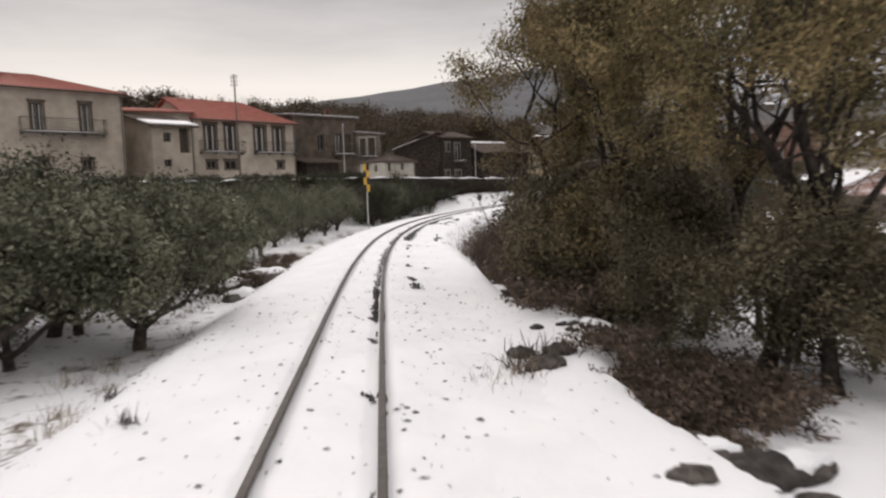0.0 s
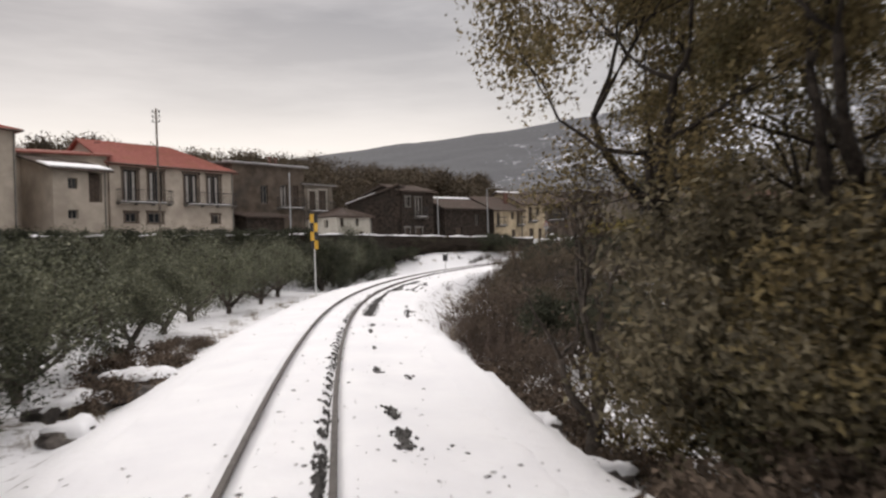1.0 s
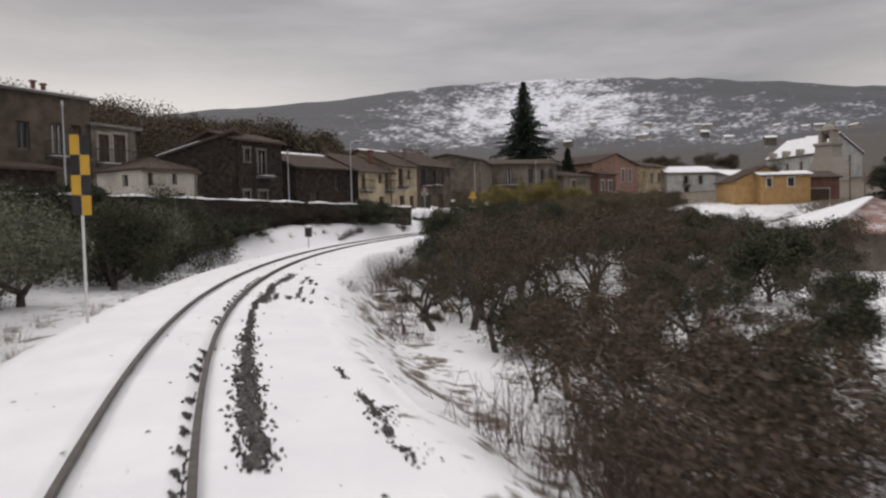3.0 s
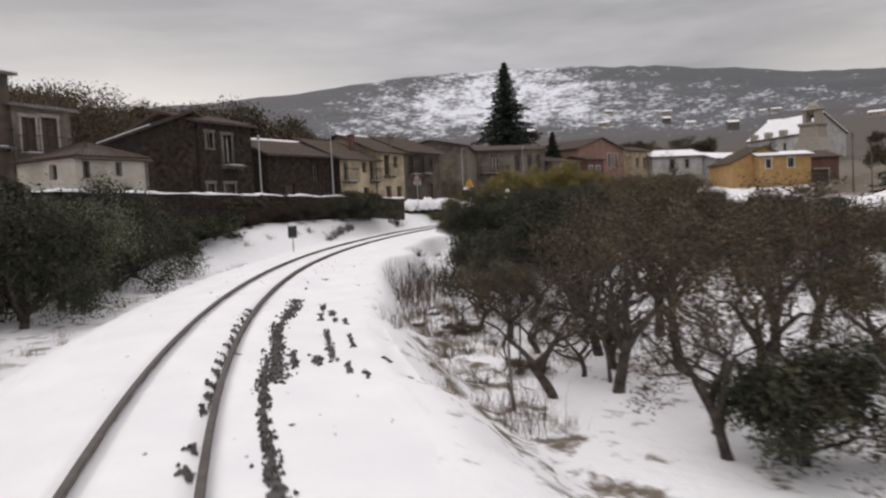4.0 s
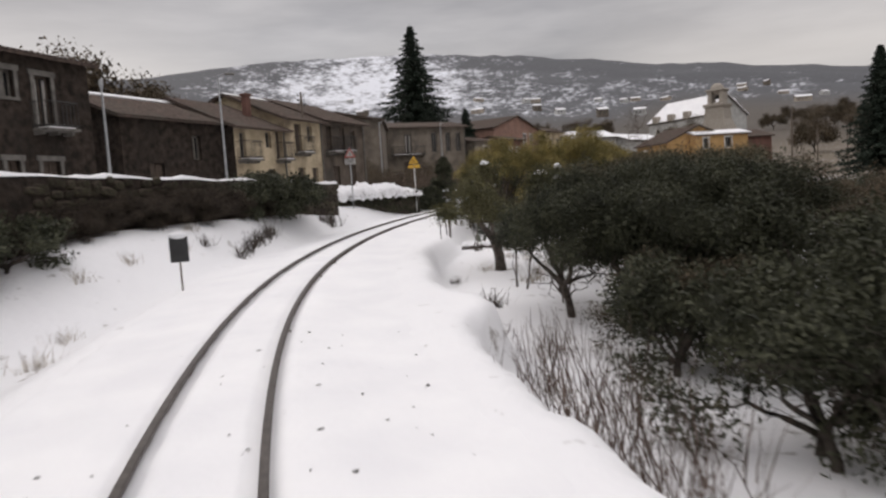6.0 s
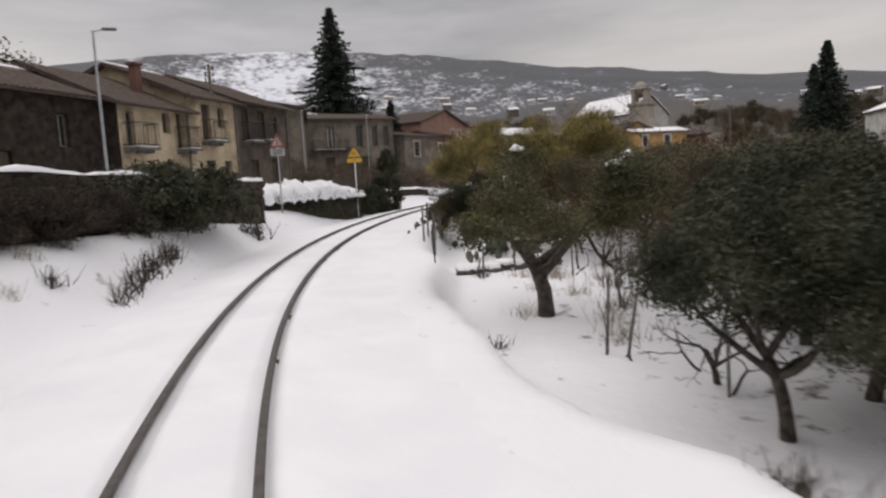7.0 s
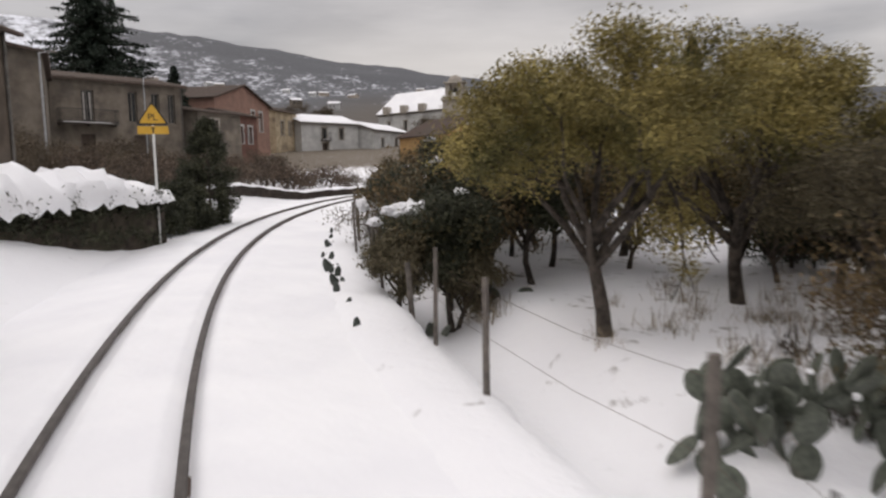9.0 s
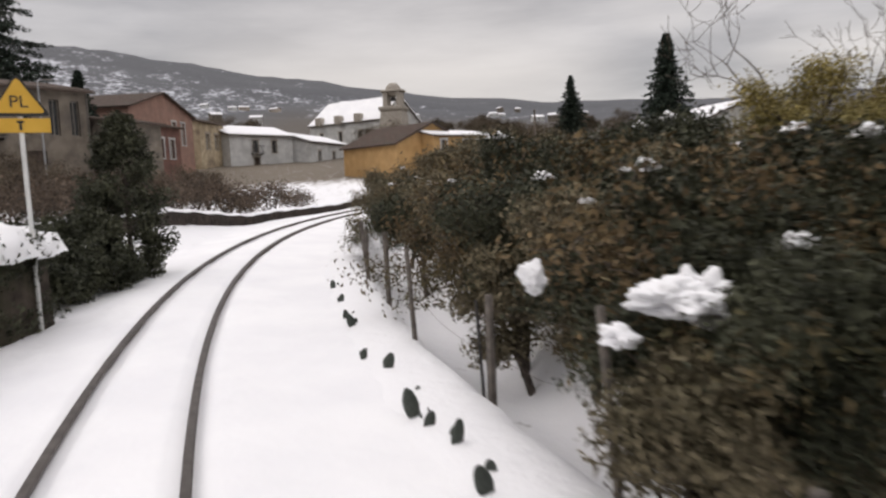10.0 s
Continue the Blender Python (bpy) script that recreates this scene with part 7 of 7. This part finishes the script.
utility_pole(86.0, 103.0, 9.4, 0.14)
utility_pole(87.9, 97.1, 7.2, 0.12, False)
utility_pole(83.0, 98.0, 6.6, 0.1, False)


def fence():
    """Posts along the edge of the bank, with three wires."""
    rng = np.random.default_rng(9)
    posts = [(13.68, 72.13, 0.92, "iron"), (15.0, 73.8, 0.66, "iron"), (15.55, 74.5, 1.25, "wood"), (16.96, 76.73, 1.1, "concrete"), (18.26, 78.13, 1.15, "concrete"), (20.2, 79.75, 1.1, "wood"), (20.94, 80.9, 1.3, "concrete"), (22.8, 82.58, 1.2, "wood"), (23.05, 82.75, 1.15, "iron"), (24.39, 84.28, 1.2, "concrete"), (26.5, 85.92, 1.2, "wood"), (28.6, 87.6, 1.2, "wood"), (31.2, 89.3, 1.2, "wood")]
    tops = []
    for x, y, h, kind in posts:
        lab = {"iron": "thin dark iron fence stake leaning in the snow", "wood": "grey weathered wooden fence post in the snow", "concrete": "slim grey weathered fence post in the snow"}[kind]
        root = tagged(new("fence_post"), lab, "fence post", "fence along the bank")
        z = gz(x, y)
        root.location = (x, y, z)
        lean = Vector((rng.normal() * 0.04, rng.normal() * 0.04, 1)).normalized()
        bm = bmesh.new()
        r = {"iron": 0.02, "wood": 0.05, "concrete": 0.036}[kind]
        add_rod(bm, (0, 0, -0.4), lean * h, r, r * 0.85, 7 if kind != "concrete" else 4)
        part("post", bm, {"iron": IRON, "wood": POSTGREY, "concrete": POSTGREY}[kind], root)
        tops.append((Vector((x, y, z)), lean * h))
    for k, f in enumerate((0.88, 0.5)):
        chain = []
        for i, (b, t) in enumerate(tops):
            chain.append((b + t * f, 0.002))
            if i + 1 < len(tops):
                q = tops[i + 1][0] + tops[i + 1][1] * f
                chain.append(((b + t * f + q) / 2 - Vector((0, 0, 0.05)), 0.002))
        V, F = tubes([chain], 4)
        tagged(link_mesh("fence_wire", V, F, RUST), "rusty strand of fence wire between the posts", "wire", "fence along the bank")


fence()


def stake(s, l, h, lean=0.12, seed=0):
    rng = np.random.default_rng(seed)
    x, y = tr(s, l)
    root = tagged(new("vine_stake"), "leaning wooden vine stake with a gnarled bare vine", "stake", "vine stakes in the plots")
    root.location = (x, y, gz(x, y))
    bm = bmesh.new()
    d = Vector((rng.normal() * lean, rng.normal() * lean, 1)).normalized()
    add_rod(bm, (0, 0, -0.3), d * h, 0.028, 0.02, 6)
    part("stick", bm, POSTGREY, root)
    chains, tips = [], []
    grow(rng, Vector((0.06, 0.05, -0.1)), Vector((0.3 * rng.normal(), 0.3 * rng.normal(), 1)), 0.55, 0.03, 2, chains, tips, wander=0.7, kids=(1, 2))
    V, F = tubes(chains, 5)
    link_mesh("vine", V, F, BARK, root)


for i, (s, l, h) in enumerate(((70.8, 5.5, 1.35), (70.6, 5.75, 1.5), (78, 4.6, 0.8), (79.2, 5.6, 1.2), (79.6, 7.4, 1.3), (80.4, 8.2, 1.25), (78.4, 7.0, 1.2), (77.5, 6.0, 1.3), (76.2, 7.6, 1.3), (81, 9.6, 1.2), (77.8, 9.2, 1.2), (75, 9.0, 1.2), (79.8, 10.6, 1.2), (82.5, 10.8, 1.2), (45.0, 4.7, 1.1), (47.8, 5.6, 1.0), (53.2, 5.3, 0.9), (54.3, 6.6, 1.2), (55.6, 7.4, 1.2), (69.5, 6.6, 1.2), (68.4, 6.3, 1.0), (73, 8.0, 1.1), (74.2, 7.0, 1.2),
                                (107, -6, 1.1), (109.5, -6, 1.1), (112, -6.2, 1.1), (114.5, -6.2, 1.1), (117, -6.4, 1.1), (119.5, -6.4, 1.1), (122, -6.6, 1.1), (110, -9, 1.1), (113, -9.5, 1.1), (116, -10, 1.1), (119, -10, 1.1), (125, -7, 1.1), (128, -7, 1.1))):
    stake(s, l, h, seed=300 + i)


# prickly pears: flat pads growing out of one another
def pad_mesh():
    bm = bmesh.new()
    r = bmesh.ops.create_uvsphere(bm, u_segments=12, v_segments=8, radius=0.5)
    for v in r["verts"]:
        f = 1.0 - 0.28 * max(0, -v.co.z * 2)
        v.co = Vector((v.co.x * 0.68 * f, v.co.y * 0.13, v.co.z + 0.5))
    me = bpy.data.meshes.new("pad")
    bm.to_mesh(me)
    bm.free()
    me.materials.append(CACTUS)
    me.polygons.foreach_set("use_smooth", [True] * len(me.polygons))
    return me


PAD = pad_mesh()
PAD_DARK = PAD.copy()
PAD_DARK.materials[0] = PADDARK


def prickly_pear(x, y, seed, count, size, label, sink=0.1, wide=0.5):
    rng = np.random.default_rng(seed)
    root = tagged(new("prickly_pear"), label, "cactus", "prickly pears by the fence")
    root.location = (x, y, gz(x, y) - sink)
    ends = []
    for i in range(count):
        if i < max(3, count // 5) or not ends:
            b, up = Vector((rng.normal() * wide, rng.normal() * wide, 0)), Vector((rng.normal() * 0.35, rng.normal() * 0.35, 1))
        else:
            b, d0 = ends[int(rng.integers(len(ends)))]
            up = (d0 + Vector(rng.normal(size=3)) * 0.65)
            up.z = abs(up.z) * 0.8 + 0.25
        up.normalize()
        k = size * (0.7 + 0.6 * rng.random())
        if b.z > size * 2.6:
            continue
        o = new("pad", PAD)
        o.parent = root
        o.matrix_basis = Matrix.Translation(b) @ up.to_track_quat("Z", "Y").to_matrix().to_4x4() @ Matrix.Rotation(rng.random() * 6.28, 4, "Z") @ Matrix.Scale(k, 4)
        ends.append((b + up * k * 0.92, up))
        if rng.random() < 0.12:
            bm = bmesh.new()
            add_box(bm, *(b + up * k * 0.97), k * 0.35, k * 0.2, 0.06, None, 0.025)
            part("snow_cover", bm, SNOW, root, "pinch of snow on a pad")


prickly_pear(17.75, 74.6, 1, 72, 0.34, "large prickly pear cactus with grey-green pads, dusted with snow", wide=0.5)
prickly_pear(18.6, 73.7, 2, 52, 0.32, "large prickly pear cactus with grey-green pads, dusted with snow", wide=0.45)
prickly_pear(*tr(88.6, 4.0), 3, 12, 0.36, "young prickly pear cactus at the edge of the bank", wide=0.25)
for i, (s, l, k) in enumerate(((86.0, 2.4, 0.2), (87.6, 2.45, 0.16), (88.6, 2.4, 0.26), (89.3, 2.45, 0.3), (90.2, 2.5, 0.28), (90.7, 2.4, 0.2), (91.0, 2.4, 0.34), (91.4, 2.45, 0.2), (92.6, 2.45, 0.26), (93.2, 2.3, 0.16), (95.0, 2.45, 0.26), (95.6, 2.4, 0.18), (97, 2.4, 0.2), (98.5, 2.4, 0.22))):
    x, y = tr(s, l)
    _, _, z, h = on_track(s, l)
    root = tagged(new("prickly_pear"), "lone dark cactus pad sticking out of the snow", "cactus", "cactus pads in the snow")
    root.location = (x, y, float(z) - 0.2)
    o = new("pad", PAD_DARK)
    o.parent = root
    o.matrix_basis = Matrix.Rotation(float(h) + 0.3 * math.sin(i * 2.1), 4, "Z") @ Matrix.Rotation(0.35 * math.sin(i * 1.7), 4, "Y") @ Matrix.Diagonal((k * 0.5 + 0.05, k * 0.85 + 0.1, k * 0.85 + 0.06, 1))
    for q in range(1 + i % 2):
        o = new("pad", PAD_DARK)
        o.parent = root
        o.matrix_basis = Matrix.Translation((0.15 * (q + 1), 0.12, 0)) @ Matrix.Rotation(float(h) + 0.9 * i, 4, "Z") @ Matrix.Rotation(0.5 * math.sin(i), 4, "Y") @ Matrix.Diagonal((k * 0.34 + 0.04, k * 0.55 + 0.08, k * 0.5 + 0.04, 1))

# terrace edge between the plots, and the snow-laden hedge by the road
place(rock_edge := boulder("dark lava boulder of a terrace edge under a cushion of snow", 84, 0.42), [(15.75, 73.2, 0.4, 1.0), (16.3, 73.1, 1.5, 0.9), (16.85, 73.05, 2.5, 1.05), (17.35, 73.0, 3.6, 0.85), (17.85, 72.9, 4.4, 1.0), (18.3, 72.9, 5.4, 0.9)], "boulders of the terrace edge")


def snowy_hedge():
    root = tagged(new("hedge"), "dark hedge on a stone wall under heavy snow", "hedge")
    rng = np.random.default_rng(17)
    a, b = Vector((13.0, 85.45)), Vector((22.9, 90.5))
    d = (b - a).normalized()
    n = Vector((d.y, -d.x))
    N = 64
    SV, SF, WV, WF = [], [], [], []
    cs = []
    for i in range(N + 1):
        f = i / N
        p = a.lerp(b, f)
        z = gz(p.x + n.x * 0.9, p.y + n.y * 0.9)
        wt = 1.72 + 0.06 * math.sin(i * 1.3)
        for q, zz in ((0.75, z - 0.5), (0.70, wt), (-0.8, wt), (-0.8, z - 0.5)):
            WV.append((p.x + n.x * q, p.y + n.y * q, zz))
        end = math.sin(math.pi * min(max(f, 0.02), 0.98)) ** 0.3
        ht = (0.82 + 0.32 * noise.noise(Vector((i * 0.33, 0, 0))) + 0.12 * noise.noise(Vector((i * 0.9, 3, 0)))) * end
        for k in range(13):
            t = math.pi * k / 12
            j = 1 + 0.26 * noise.noise(Vector((i * 0.45, k * 0.8, 2))) + 0.08 * noise.noise(Vector((i * 1.3, k * 1.7, 7)))
            SV.append((p.x + n.x * math.cos(t) * 1.0 * j, p.y + n.y * math.cos(t) * 1.0 * j, wt + 0.10 + max(0.0, math.sin(t)) ** 0.75 * ht * j + (0.16 * noise.noise(Vector((i * 1.1, k, 1))) if k in (0, 12) else 0)))
        if i:
            o = 4 * (i - 1)
            WF += [(o + k, o + 4 + k, o + 5 + k, o + k + 1) for k in range(3)]
            o = 13 * (i - 1)
            SF += [(o + k, o + 13 + k, o + 14 + k, o + k + 1) for k in range(12)]
        for _ in range(4):
            cs.append((p.x + n.x * (0.6 + 0.25 * rng.random()), p.y + n.y * (0.6 + 0.25 * rng.random()), wt - 0.1 + 0.5 * rng.random()))
        cs.append((p.x + n.x * 0.75, p.y + n.y * 0.75, z + 0.25 + 0.3 * rng.random()))
    link_mesh("masonry", WV, WF, WALLST, root)
    tagged(link_mesh("snow_cover", SV, SF, SNOW, root, smooth=True), "heavy blanket of snow")
    quads("foliage", leaf_quads(rng, np.array(cs), np.full(len(cs), 0.26), 40, 0.045, 0.8), DARKLEAF, root)


snowy_hedge()

# stones of the street wall that the line passes nearest
STONE = bpy.data.meshes.new("stone")
_bm = bmesh.new()
add_box(_bm, 0, 0, 0, 1, 1, 1, None, 0.2)
_bm.to_mesh(STONE)
_bm.free()
STONE.materials.append(WALLST)
_n = 0
_rng = np.random.default_rng(23)
for row in range(8):
    u = 9.0 + 0.4 * _rng.random()
    while u < WLEN - 0.1 and _n < 295:
        w = 0.25 + 0.55 * _rng.random() ** 1.5
        h = 0.2 + 0.1 * _rng.random()
        zt = wall_top(u) - 0.17 - 0.27 * row + 0.05 * _rng.normal()
        x, y = along_wall(min(u + w / 2, WLEN - 0.2), -0.15)
        if zt > gz(*along_wall(u, -0.8)) - 0.1 and _rng.random() < 0.88:
            o = new("stone", STONE)
            o.parent = street_wall
            o.matrix_basis = Matrix.Translation((x, y, zt)) @ Matrix.Rotation(math.atan2(WD[1], WD[0]) + 0.12 * _rng.normal(), 4, "Z") @ Matrix.Rotation(0.14 * _rng.normal(), 4, "Y") @ Matrix.Diagonal((w - 0.02, 0.10 + 0.08 * _rng.random(), h, 1))
            _n += 1
        u += w
